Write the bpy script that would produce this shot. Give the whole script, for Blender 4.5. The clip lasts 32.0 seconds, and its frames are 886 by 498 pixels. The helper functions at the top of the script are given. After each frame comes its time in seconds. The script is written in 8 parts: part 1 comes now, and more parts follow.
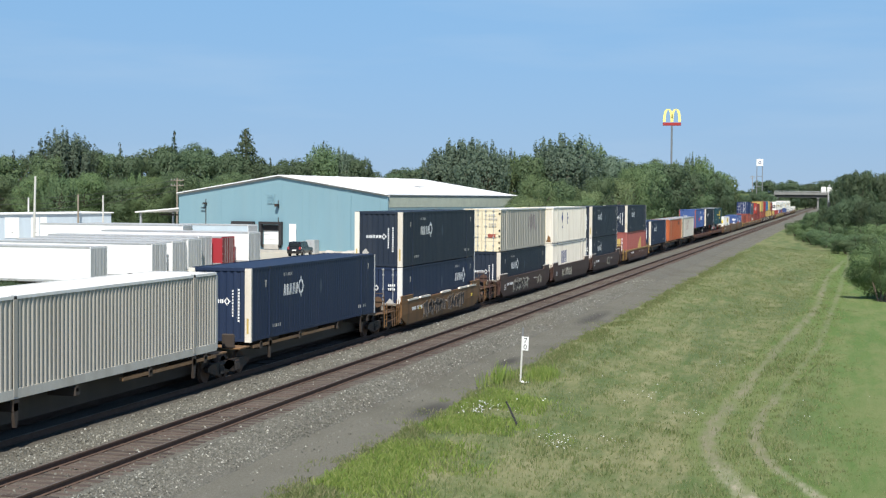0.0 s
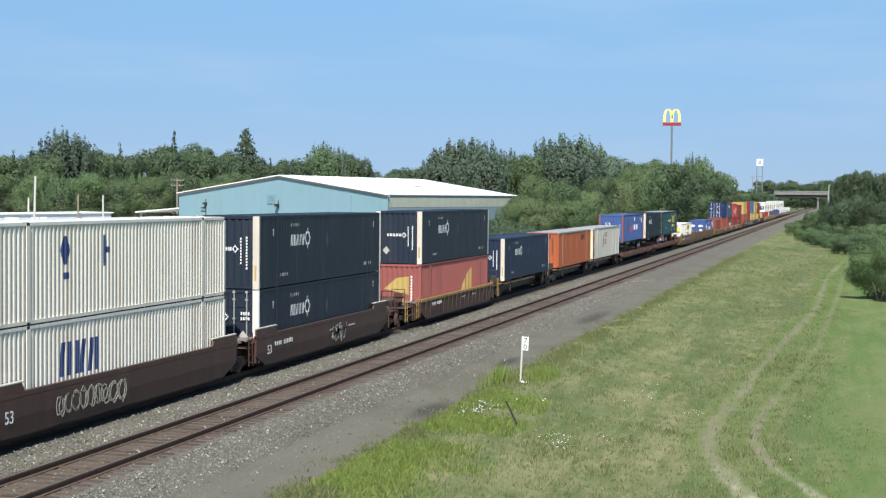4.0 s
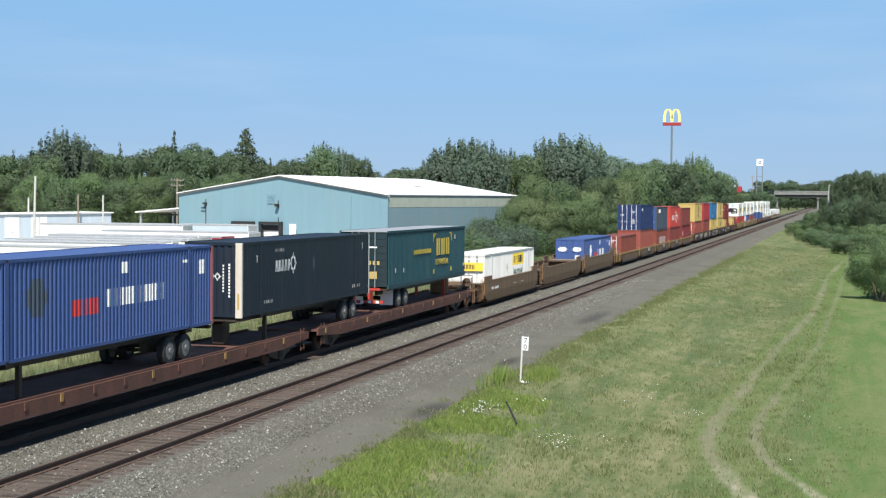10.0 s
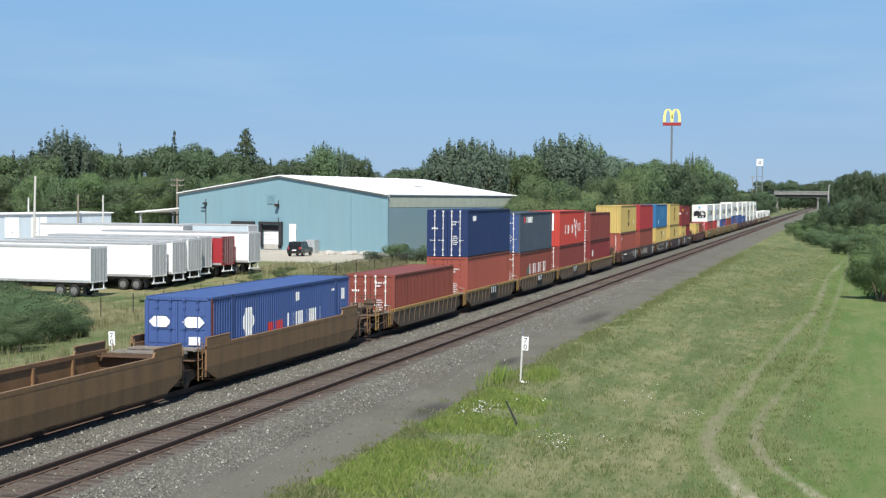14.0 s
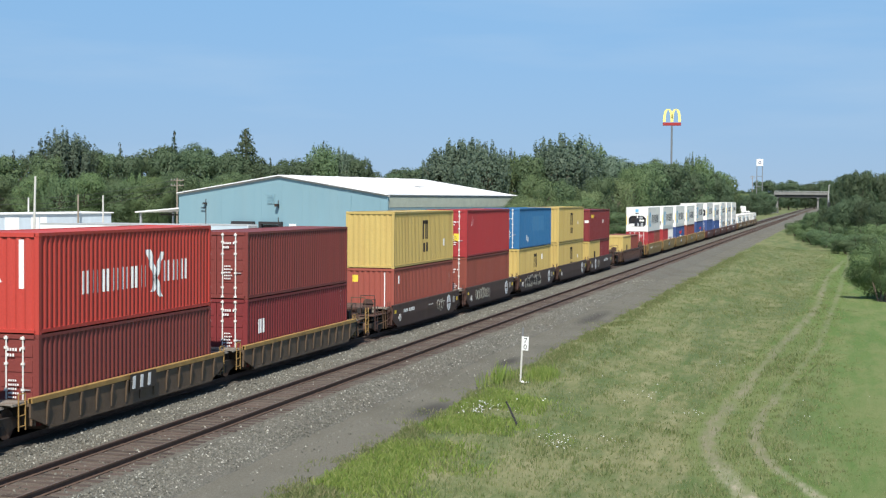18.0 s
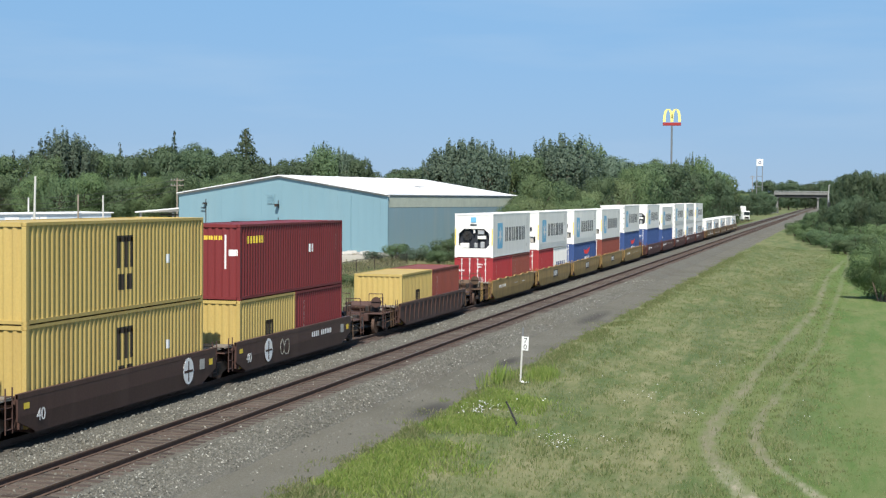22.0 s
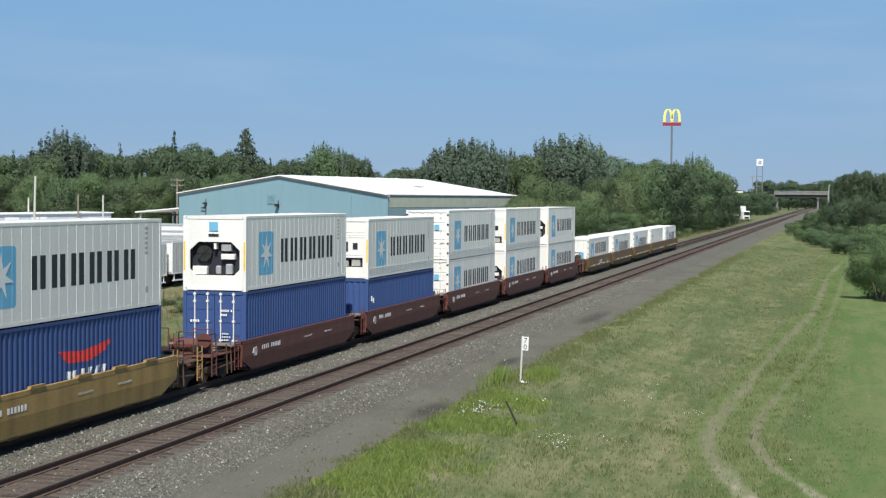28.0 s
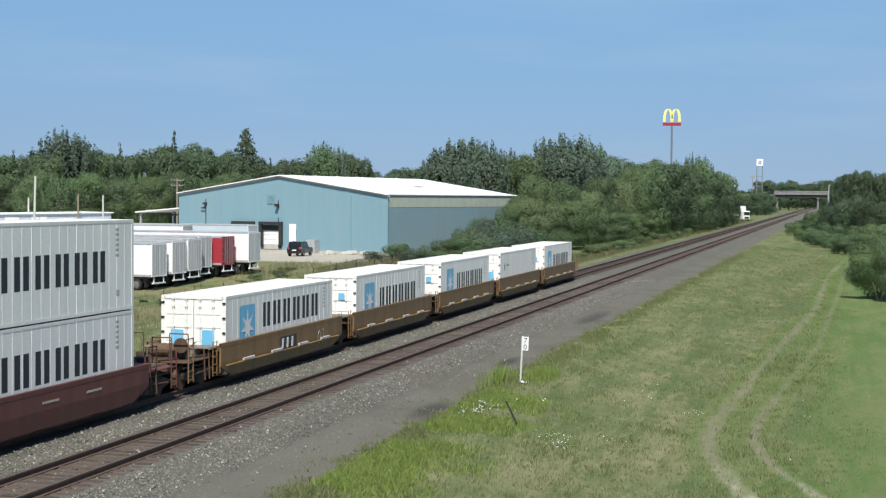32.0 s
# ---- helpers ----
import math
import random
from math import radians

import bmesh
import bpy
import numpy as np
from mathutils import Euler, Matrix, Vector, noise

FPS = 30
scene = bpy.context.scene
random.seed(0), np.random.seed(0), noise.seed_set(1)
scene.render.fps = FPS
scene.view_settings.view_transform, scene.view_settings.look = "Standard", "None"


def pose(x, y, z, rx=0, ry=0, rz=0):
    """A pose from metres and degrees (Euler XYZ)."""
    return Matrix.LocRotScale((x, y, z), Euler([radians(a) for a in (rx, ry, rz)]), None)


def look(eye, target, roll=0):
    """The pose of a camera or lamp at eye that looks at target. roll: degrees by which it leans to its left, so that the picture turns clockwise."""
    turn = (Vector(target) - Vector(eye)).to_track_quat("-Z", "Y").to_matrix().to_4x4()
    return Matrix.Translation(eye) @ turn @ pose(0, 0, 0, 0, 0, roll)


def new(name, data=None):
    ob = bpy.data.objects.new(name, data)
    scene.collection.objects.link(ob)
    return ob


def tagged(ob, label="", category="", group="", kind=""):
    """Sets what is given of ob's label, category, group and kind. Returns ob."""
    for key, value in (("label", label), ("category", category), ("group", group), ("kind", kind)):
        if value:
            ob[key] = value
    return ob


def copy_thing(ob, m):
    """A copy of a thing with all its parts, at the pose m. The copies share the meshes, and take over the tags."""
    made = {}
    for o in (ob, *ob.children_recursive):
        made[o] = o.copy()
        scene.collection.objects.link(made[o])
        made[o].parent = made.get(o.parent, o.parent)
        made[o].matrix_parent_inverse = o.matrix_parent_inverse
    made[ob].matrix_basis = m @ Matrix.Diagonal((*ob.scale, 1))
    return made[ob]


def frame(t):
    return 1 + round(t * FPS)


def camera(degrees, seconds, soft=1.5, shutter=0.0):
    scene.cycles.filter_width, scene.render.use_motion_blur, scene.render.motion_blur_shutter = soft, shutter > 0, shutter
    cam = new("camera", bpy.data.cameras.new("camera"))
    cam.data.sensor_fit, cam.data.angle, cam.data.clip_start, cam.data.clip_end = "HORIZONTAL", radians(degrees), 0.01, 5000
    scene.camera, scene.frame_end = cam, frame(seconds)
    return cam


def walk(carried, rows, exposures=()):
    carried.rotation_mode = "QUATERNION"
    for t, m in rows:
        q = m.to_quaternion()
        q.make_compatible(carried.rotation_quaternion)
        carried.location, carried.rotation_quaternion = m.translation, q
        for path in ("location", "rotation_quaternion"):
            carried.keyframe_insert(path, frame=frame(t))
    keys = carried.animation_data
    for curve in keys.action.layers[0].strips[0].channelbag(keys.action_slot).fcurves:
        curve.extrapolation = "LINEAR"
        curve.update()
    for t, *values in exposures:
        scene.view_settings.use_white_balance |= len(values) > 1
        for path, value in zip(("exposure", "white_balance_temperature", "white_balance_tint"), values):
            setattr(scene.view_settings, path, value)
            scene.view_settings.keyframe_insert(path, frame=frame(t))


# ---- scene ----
# Camera: fixed, high beside a double-track main line; y runs along the tracks, x to the right of them, rail tops at z = 0.
cam = camera(32.43, 32.0, soft=1.28)
EYE = (0.0, 0.0, 6.9)
PAN, TILT = radians(14.584), radians(1.9875)
AIM = (EYE[0] - math.sin(PAN) * math.cos(TILT), EYE[1] + math.cos(PAN) * math.cos(TILT), EYE[2] - math.sin(TILT))
walk(cam, [(0.0, look(EYE, AIM, 0.466)), (32.0, look(EYE, AIM, 0.466))], exposures=[(0.0, 0.37), (1.0, 0.40), (2.0, 0.44), (3.0, 0.44), (6.0, 0.54), (7.0, 0.50), (8.0, 0.38), (9.0, 0.35), (10.0, 0.45), (11.0, 0.50), (12.0, 0.43), (13.0, 0.28), (14.0, 0.34), (17.0, 0.36), (19.0, 0.42), (20.0, 0.47), (21.0, 0.42), (22.0, 0.36), (23.0, 0.38), (24.0, 0.28), (25.0, 0.15), (28.0, 0.14), (29.0, 0.22), (31.0, 0.20), (32.0, 0.20)])

NEAR, FAR = -18.72, -23.19          # centre lines of the two tracks
# distance run by the train, second by second
RUN = [(0, 0.0), (2, 41.28), (4, 82.55), (6, 123.75), (8, 165.1), (10, 206.6), (12, 248.17), (14, 289.65), (16, 331.02),
       (18, 372.49), (20, 414.15), (22, 455.64), (24, 497.25), (26, 539.03), (28, 580.89), (30, 623.0), (32, 665.04)]

# ---- light: a clear summer morning, the sun high behind the camera and a little to its right
world = bpy.data.worlds.new("sky")
scene.world = world
world.use_nodes = True
wn, wl = world.node_tree.nodes, world.node_tree.links
sky = wn.new("ShaderNodeTexSky")
sky.sky_type, sky.sun_disc = "NISHITA", False
sky.sun_elevation, sky.sun_rotation = radians(50), radians(166.9)
sky.altitude, sky.air_density, sky.dust_density, sky.ozone_density = 900, 1.0, 0.0, 3.0
wn["Background"].inputs["Strength"].default_value = 0.112
where, lift = wn.new("ShaderNodeTexCoord"), wn.new("ShaderNodeMapping")
lift.inputs["Location"].default_value = (0, 0, 0.10)
wl.new(where.outputs["Generated"], lift.inputs["Vector"])
wl.new(lift.outputs["Vector"], sky.inputs["Vector"])
tint = wn.new("ShaderNodeMix")
tint.data_type, tint.blend_type = "RGBA", "MULTIPLY"
tint.inputs["Factor"].default_value = 1.0
# thicker air towards the horizon, and a trace of high cirrus
parts, band, air = wn.new("ShaderNodeSeparateXYZ"), wn.new("ShaderNodeMapRange"), wn.new("ShaderNodeMix")
wl.new(where.outputs["Generated"], parts.inputs[0])
wl.new(parts.outputs["Z"], band.inputs["Value"])
band.inputs["From Max"].default_value = 0.14
air.data_type = "RGBA"
air.inputs["A"].default_value, air.inputs["B"].default_value = (0.630, 0.575, 0.590, 1), (0.895, 1.02, 0.99, 1)
wl.new(band.outputs[0], air.inputs["Factor"])
wl.new(air.outputs["Result"], tint.inputs["B"])
veil, streaks, faint, cirrus = wn.new("ShaderNodeMapping"), wn.new("ShaderNodeTexNoise"), wn.new("ShaderNodeMapRange"), wn.new("ShaderNodeMix")
veil.inputs["Scale"].default_value = (2.0, 2.0, 14.0)
wl.new(where.outputs["Generated"], veil.inputs["Vector"])
wl.new(veil.outputs["Vector"], streaks.inputs["Vector"])
streaks.inputs["Scale"].default_value, streaks.inputs["Detail"].default_value = 2.2, 6
wl.new(streaks.outputs["Fac"], faint.inputs["Value"])
faint.inputs["From Min"].default_value, faint.inputs["From Max"].default_value, faint.inputs["To Max"].default_value = 0.5, 0.8, 0.22
cirrus.data_type = "RGBA"
wl.new(faint.outputs[0], cirrus.inputs["Factor"])
cirrus.inputs["B"].default_value = (4.2, 5.0, 5.8, 1)
wl.new(sky.outputs["Color"], tint.inputs["A"])
wl.new(tint.outputs["Result"], cirrus.inputs["A"])
wl.new(cirrus.outputs["Result"], wn["Background"].inputs["Color"])
sun = new("sun", bpy.data.lights.new("sun", "SUN"))
sun.data.energy, sun.data.angle, sun.data.color = 5.0, radians(0.53), (1.0, 0.955, 0.88)
sun.matrix_world = look((14, -60, 76.5), (0, 0, 0))

# ---- materials
def mat(name, rgb, rough=0.6, metal=0.0, spots=0.15, scale=3.0, fine=40.0, bump=0.15, dirt=None, dirt_amount=0.0, streak=False, vary=0.0, spec=0.5):
    """Base colour broken up at two scales, with dirt patches, fine relief and a small change from object to object."""
    m = bpy.data.materials.new(name)
    m.use_nodes = True
    n, l = m.node_tree.nodes, m.node_tree.links
    b = n["Principled BSDF"]
    b.inputs["Roughness"].default_value, b.inputs["Metallic"].default_value = rough, metal
    b.inputs["Specular IOR Level"].default_value = spec
    co = n.new("ShaderNodeTexCoord")
    mp = n.new("ShaderNodeMapping")
    l.new(co.outputs["Object"], mp.inputs["Vector"])
    if streak:
        mp.inputs["Scale"].default_value = (1.0, 1.0, 0.12)
    n1, n2 = n.new("ShaderNodeTexNoise"), n.new("ShaderNodeTexNoise")
    n1.inputs["Scale"].default_value, n2.inputs["Scale"].default_value = scale, fine
    n1.inputs["Detail"].default_value, n2.inputs["Detail"].default_value = 6, 4
    l.new(mp.outputs[0], n1.inputs["Vector"])
    l.new(co.outputs["Object"], n2.inputs["Vector"])
    mix = n.new("ShaderNodeMath"); mix.operation = "ADD"
    l.new(n1.outputs["Fac"], mix.inputs[0]); l.new(n2.outputs["Fac"], mix.inputs[1])
    rng = n.new("ShaderNodeMapRange")
    rng.inputs["From Min"].default_value, rng.inputs["From Max"].default_value = 0.6, 1.4
    rng.inputs["To Min"].default_value, rng.inputs["To Max"].default_value = 1 - spots, 1 + spots
    l.new(mix.outputs[0], rng.inputs["Value"])
    hsv = n.new("ShaderNodeHueSaturation")
    hsv.inputs["Color"].default_value = (*rgb, 1)
    val = rng.outputs[0]
    if vary:
        info = n.new("ShaderNodeObjectInfo")
        vr = n.new("ShaderNodeMapRange")
        vr.inputs["To Min"].default_value, vr.inputs["To Max"].default_value = 1 - vary, 1 + vary
        l.new(info.outputs["Random"], vr.inputs["Value"])
        mul = n.new("ShaderNodeMath"); mul.operation = "MULTIPLY"
        l.new(val, mul.inputs[0]); l.new(vr.outputs[0], mul.inputs[1])
        val = mul.outputs[0]
    l.new(val, hsv.inputs["Value"])
    col = hsv.outputs[0]
    if dirt:
        n3 = n.new("ShaderNodeTexNoise")
        n3.inputs["Scale"].default_value, n3.inputs["Detail"].default_value = scale * 0.7, 8
        l.new(mp.outputs[0], n3.inputs["Vector"])
        r3 = n.new("ShaderNodeMapRange")
        r3.inputs["From Min"].default_value, r3.inputs["From Max"].default_value = 0.5, 0.72
        r3.inputs["To Max"].default_value = dirt_amount
        l.new(n3.outputs["Fac"], r3.inputs["Value"])
        mx = n.new("ShaderNodeMix"); mx.data_type = "RGBA"
        mx.inputs["B"].default_value = (*dirt, 1)
        l.new(r3.outputs[0], mx.inputs["Factor"]); l.new(col, mx.inputs["A"])
        col = mx.outputs["Result"]
    l.new(col, b.inputs["Base Color"])
    if bump:
        bp = n.new("ShaderNodeBump")
        bp.inputs["Strength"].default_value, bp.inputs["Distance"].default_value = bump, 0.02
        l.new(n2.outputs["Fac"], bp.inputs["Height"])
        l.new(bp.outputs[0], b.inputs["Normal"])
    return m


RUST = (0.16, 0.07, 0.03)
def paint(name, rgb, dirt=RUST, amount=0.25, rough=0.55, spots=0.10):
    return mat(name, rgb, rough=rough, spots=spots, scale=1.3, fine=14, bump=0.05, dirt=dirt, dirt_amount=amount, streak=True, vary=0.05, spec=0.3)


navy = paint("navy_paint", (0.018, 0.026, 0.042), (0.10, 0.10, 0.10), 0.18)
navy2 = paint("navy_blue_paint", (0.018, 0.036, 0.11), (0.08, 0.09, 0.12), 0.2)
deep_navy = paint("deep_navy_paint", (0.016, 0.028, 0.062), (0.08, 0.08, 0.10), 0.15)
black_navy = paint("black_navy_paint", (0.012, 0.02, 0.033), (0.08, 0.08, 0.08), 0.15)
teal = paint("teal_green_paint", (0.018, 0.062, 0.078), (0.10, 0.11, 0.10), 0.2)
blue = paint("blue_paint", (0.056, 0.100, 0.26), (0.10, 0.12, 0.2), 0.25)
royal = paint("royal_blue_paint", (0.045, 0.085, 0.225), (0.06, 0.07, 0.14), 0.2)
bright_blue = paint("bright_blue_paint", (0.032, 0.140, 0.30), (0.10, 0.2, 0.35), 0.2)
grey_blue = paint("grey_blue_paint", (0.058, 0.078, 0.108), (0.16, 0.15, 0.14), 0.3)
white = paint("white_paint", (0.74, 0.73, 0.69), (0.42, 0.38, 0.32), 0.25)
cream = paint("cream_white_paint", (0.72, 0.68, 0.59), (0.30, 0.17, 0.08), 0.3)
grey_white = paint("pale_grey_paint", (0.55, 0.525, 0.455), (0.30, 0.25, 0.19), 0.4)
beige_grey = paint("weathered_beige_grey_paint", (0.41, 0.385, 0.33), (0.25, 0.22, 0.18), 0.4)
orange = paint("orange_paint", (0.41, 0.110, 0.042), (0.22, 0.09, 0.05), 0.35)
brick_red = paint("brick_red_paint", (0.228, 0.062, 0.045), (0.12, 0.05, 0.03), 0.35)
orange_red = paint("faded_orange_red_paint", (0.30, 0.080, 0.058), (0.16, 0.06, 0.04), 0.3)
brown_red = paint("brown_red_paint", (0.195, 0.046, 0.040), (0.10, 0.05, 0.04), 0.35)
maroon = paint("maroon_paint", (0.19, 0.032, 0.034), (0.10, 0.04, 0.04), 0.25)
red = paint("red_paint", (0.33, 0.036, 0.040), (0.2, 0.05, 0.045), 0.3)
scarlet = paint("scarlet_paint", (0.46, 0.058, 0.044), (0.3, 0.07, 0.05), 0.3)
pink_red = paint("faded_red_paint", (0.31, 0.098, 0.085), (0.22, 0.08, 0.06), 0.3)
yellow = paint("yellow_paint", (0.50, 0.37, 0.125), (0.32, 0.18, 0.07), 0.3)
mustard = paint("mustard_paint", (0.35, 0.228, 0.082), (0.11, 0.07, 0.04), 0.5, spots=0.26)
ochre = paint("ochre_paint", (0.33, 0.205, 0.07), (0.1, 0.065, 0.04), 0.55, spots=0.26)
car_brown = paint("brown_car_paint", (0.215, 0.128, 0.065), (0.07, 0.05, 0.04), 0.4, spots=0.26)
dark_brown = paint("dark_brown_car_paint", (0.078, 0.044, 0.036), (0.12, 0.08, 0.06), 0.35, spots=0.26)
rust_brown = paint("rusty_brown_car_paint", (0.185, 0.098, 0.040), (0.05, 0.036, 0.028), 0.7, spots=0.26)
red_brown = paint("red_brown_car_paint", (0.130, 0.050, 0.040), (0.07, 0.045, 0.04), 0.4, spots=0.26)
dusty_brown = paint("dusty_brown_car_paint", (0.118, 0.083, 0.055), (0.06, 0.045, 0.035), 0.5, spots=0.26)
flat_brown = paint("grimy_red_brown_paint", (0.140, 0.066, 0.048), (0.07, 0.05, 0.04), 0.5, rough=0.9, spots=0.3)
tan_brown = paint("tan_brown_car_paint", (0.205, 0.125, 0.058), (0.09, 0.06, 0.04), 0.5, spots=0.26)
near_black = paint("black_car_paint", (0.052, 0.041, 0.034), (0.09, 0.07, 0.05), 0.45)
steel_dark = mat("grimy_steel", (0.035, 0.030, 0.027), 0.6, 0.3, 0.3, 4, 30, 0.3, RUST, 0.5)
galv = mat("galvanised_steel", (0.46, 0.47, 0.47), 0.5, 0.4, 0.15, 3, 30, 0.1, (0.25, 0.2, 0.16), 0.4)
rubber = mat("rubber", (0.022, 0.022, 0.022), 0.8, 0, 0.2, 4, 40, 0.3)
ink_dark = mat("dark_lettering", (0.022, 0.024, 0.030), 0.6, 0, 0.15, 2, 12, 0.0)
ink_white = mat("white_lettering", (0.78, 0.78, 0.76), 0.6, 0, 0.12, 2, 12, 0.0)
ink_yellow = mat("yellow_lettering", (0.80, 0.58, 0.06), 0.6, 0, 0.12, 2, 12, 0.0)
ink_red = mat("red_lettering", (0.55, 0.04, 0.04), 0.6, 0, 0.12, 2, 12, 0.0)
ink_navy = mat("navy_lettering", (0.03, 0.05, 0.16), 0.6, 0, 0.12, 2, 12, 0.0)
ink_green = mat("green_lettering", (0.03, 0.14, 0.11), 0.6, 0, 0.12, 2, 12, 0.0)
sky_panel = mat("light_blue_panel", (0.16, 0.45, 0.66), 0.5, 0, 0.08, 2, 12, 0.0)
grime = mat("chalky_paint", (0.44, 0.42, 0.38), 0.7, 0, 0.25, 2, 12, 0.0)
glass = mat("dark_glass", (0.02, 0.025, 0.03), 0.08, 0, 0.05, 3, 30, 0.0, spec=0.8)

# ---- small mesh tools
def part(name, data, material, parent, label=""):
    """One mesh object under a thing or a part; data is a bmesh or a mesh to share."""
    if isinstance(data, bmesh.types.BMesh):
        me = bpy.data.meshes.new(name)
        data.to_mesh(me)
        data.free()
    else:
        me = data
    if not me.materials:
        me.materials.append(None)
    ob = new(name, me)
    ob.parent = parent
    ob.material_slots[0].link = "OBJECT"
    ob.material_slots[0].material = material
    if label:
        tagged(ob, label)
    return ob


def thing(name, label, category, group="", kind=""):
    return tagged(new(name), label, category, group, kind)


def box(bm, x0, x1, y0, y1, z0, z1, bev=0.0):
    vs = [bm.verts.new(p) for p in ((x0, y0, z0), (x1, y0, z0), (x1, y1, z0), (x0, y1, z0), (x0, y0, z1), (x1, y0, z1), (x1, y1, z1), (x0, y1, z1))]
    fs = [bm.faces.new([vs[i] for i in q]) for q in ((3, 2, 1, 0), (4, 5, 6, 7), (0, 1, 5, 4), (1, 2, 6, 5), (2, 3, 7, 6), (3, 0, 4, 7))]
    if bev:
        bmesh.ops.bevel(bm, geom=list({e for f in fs for e in f.edges}), offset=bev, segments=1, affect="EDGES", profile=0.5)
    return bm


def boxes(*rows, bev=0.0):
    bm = bmesh.new()
    for r in rows:
        box(bm, *r, bev=bev)
    return bm


def rod(bm, p, q, r0, r1=None, n=8):
    """A tapered bar from p to q."""
    p, q = Vector(p), Vector(q)
    r1 = r0 if r1 is None else r1
    side = (q - p).orthogonal().normalized()
    up = (q - p).normalized().cross(side)
    rings = []
    for c, r in ((p, r0), (q, r1)):
        rings.append([bm.verts.new(c + (side * math.cos(a) + up * math.sin(a)) * r) for a in [2 * math.pi * i / n for i in range(n)]])
    for i in range(n):
        bm.faces.new((rings[0][i], rings[0][(i + 1) % n], rings[1][(i + 1) % n], rings[1][i]))
    bm.faces.new(list(reversed(rings[0])))
    bm.faces.new(rings[1])
    return bm


def rods(rows, n=6):
    bm = bmesh.new()
    for p, q, r in rows:
        rod(bm, p, q, r, n=n)
    return bm


def prism(bm, poly, axis, a, b):
    """A flat outline given in the two other axes, pushed from a to b along the axis."""
    def place(u, v, w):
        return (w, u, v) if axis == "x" else (u, w, v) if axis == "y" else (u, v, w)
    lo, hi = [bm.verts.new(place(u, v, a)) for u, v in poly], [bm.verts.new(place(u, v, b)) for u, v in poly]
    n = len(poly)
    bm.faces.new(list(reversed(lo)))
    bm.faces.new(hi)
    for i in range(n):
        bm.faces.new((lo[i], lo[(i + 1) % n], hi[(i + 1) % n], hi[i]))
    return bm


def tidy(bm):
    bmesh.ops.recalc_face_normals(bm, faces=bm.faces[:])
    return bm


SHARED = {}
def shared(key, make):
    """The mesh under that key, made once."""
    if key not in SHARED:
        bm = make()
        me = bpy.data.meshes.new(str(key[0] if isinstance(key, tuple) else key))
        bm.to_mesh(me)
        bm.free()
        me.materials.append(None)
        SHARED[key] = me
    return SHARED[key]

# ---- the ground
def smooth(a, b, v):
    t = min(1.0, max(0.0, (v - a) / (b - a)))
    return t * t * (3 - 2 * t)


def land(x, y):
    """Height of the natural ground."""
    z = -0.75 - 0.95 * smooth(-13.5, -4.0, x) - 0.5 * smooth(-2.0, 14.0, x)
    z += 0.3 * smooth(-40, -60, x)
    z -= 1.15 * smooth(-38, -50, x) * smooth(150, 116, y)
    far = smooth(10, 60, abs(x + 19))
    z += far * 0.25 * noise.noise(Vector((x * 0.03, y * 0.03, 0)))
    z += 0.05 * noise.noise(Vector((x * 0.35, y * 0.35, 3))) * smooth(-14, -11, x)
    z += 9.0 * smooth(500, 1800, abs(x)) * 0.5
    return z


# the two wheel ruts of the lane through the grass, from the camera's side onwards
RUTS = ([(-2.39, 44.31), (-3.03, 46.55), (-3.93, 50.96), (-4.46, 55.09), (-4.48, 58.64), (-4.14, 68.48), (-3.5, 85.11), (-1.75, 120.59), (-1.2, 174.05), (1.25, 234.94)],
        [(-0.43, 45.15), (-1.13, 47.15), (-1.89, 49.4), (-2.49, 52.58), (-2.88, 55.63), (-2.92, 59.19), (-2.31, 72.29), (-1.04, 92.75), (0.17, 153.11), (1.36, 226.29)])


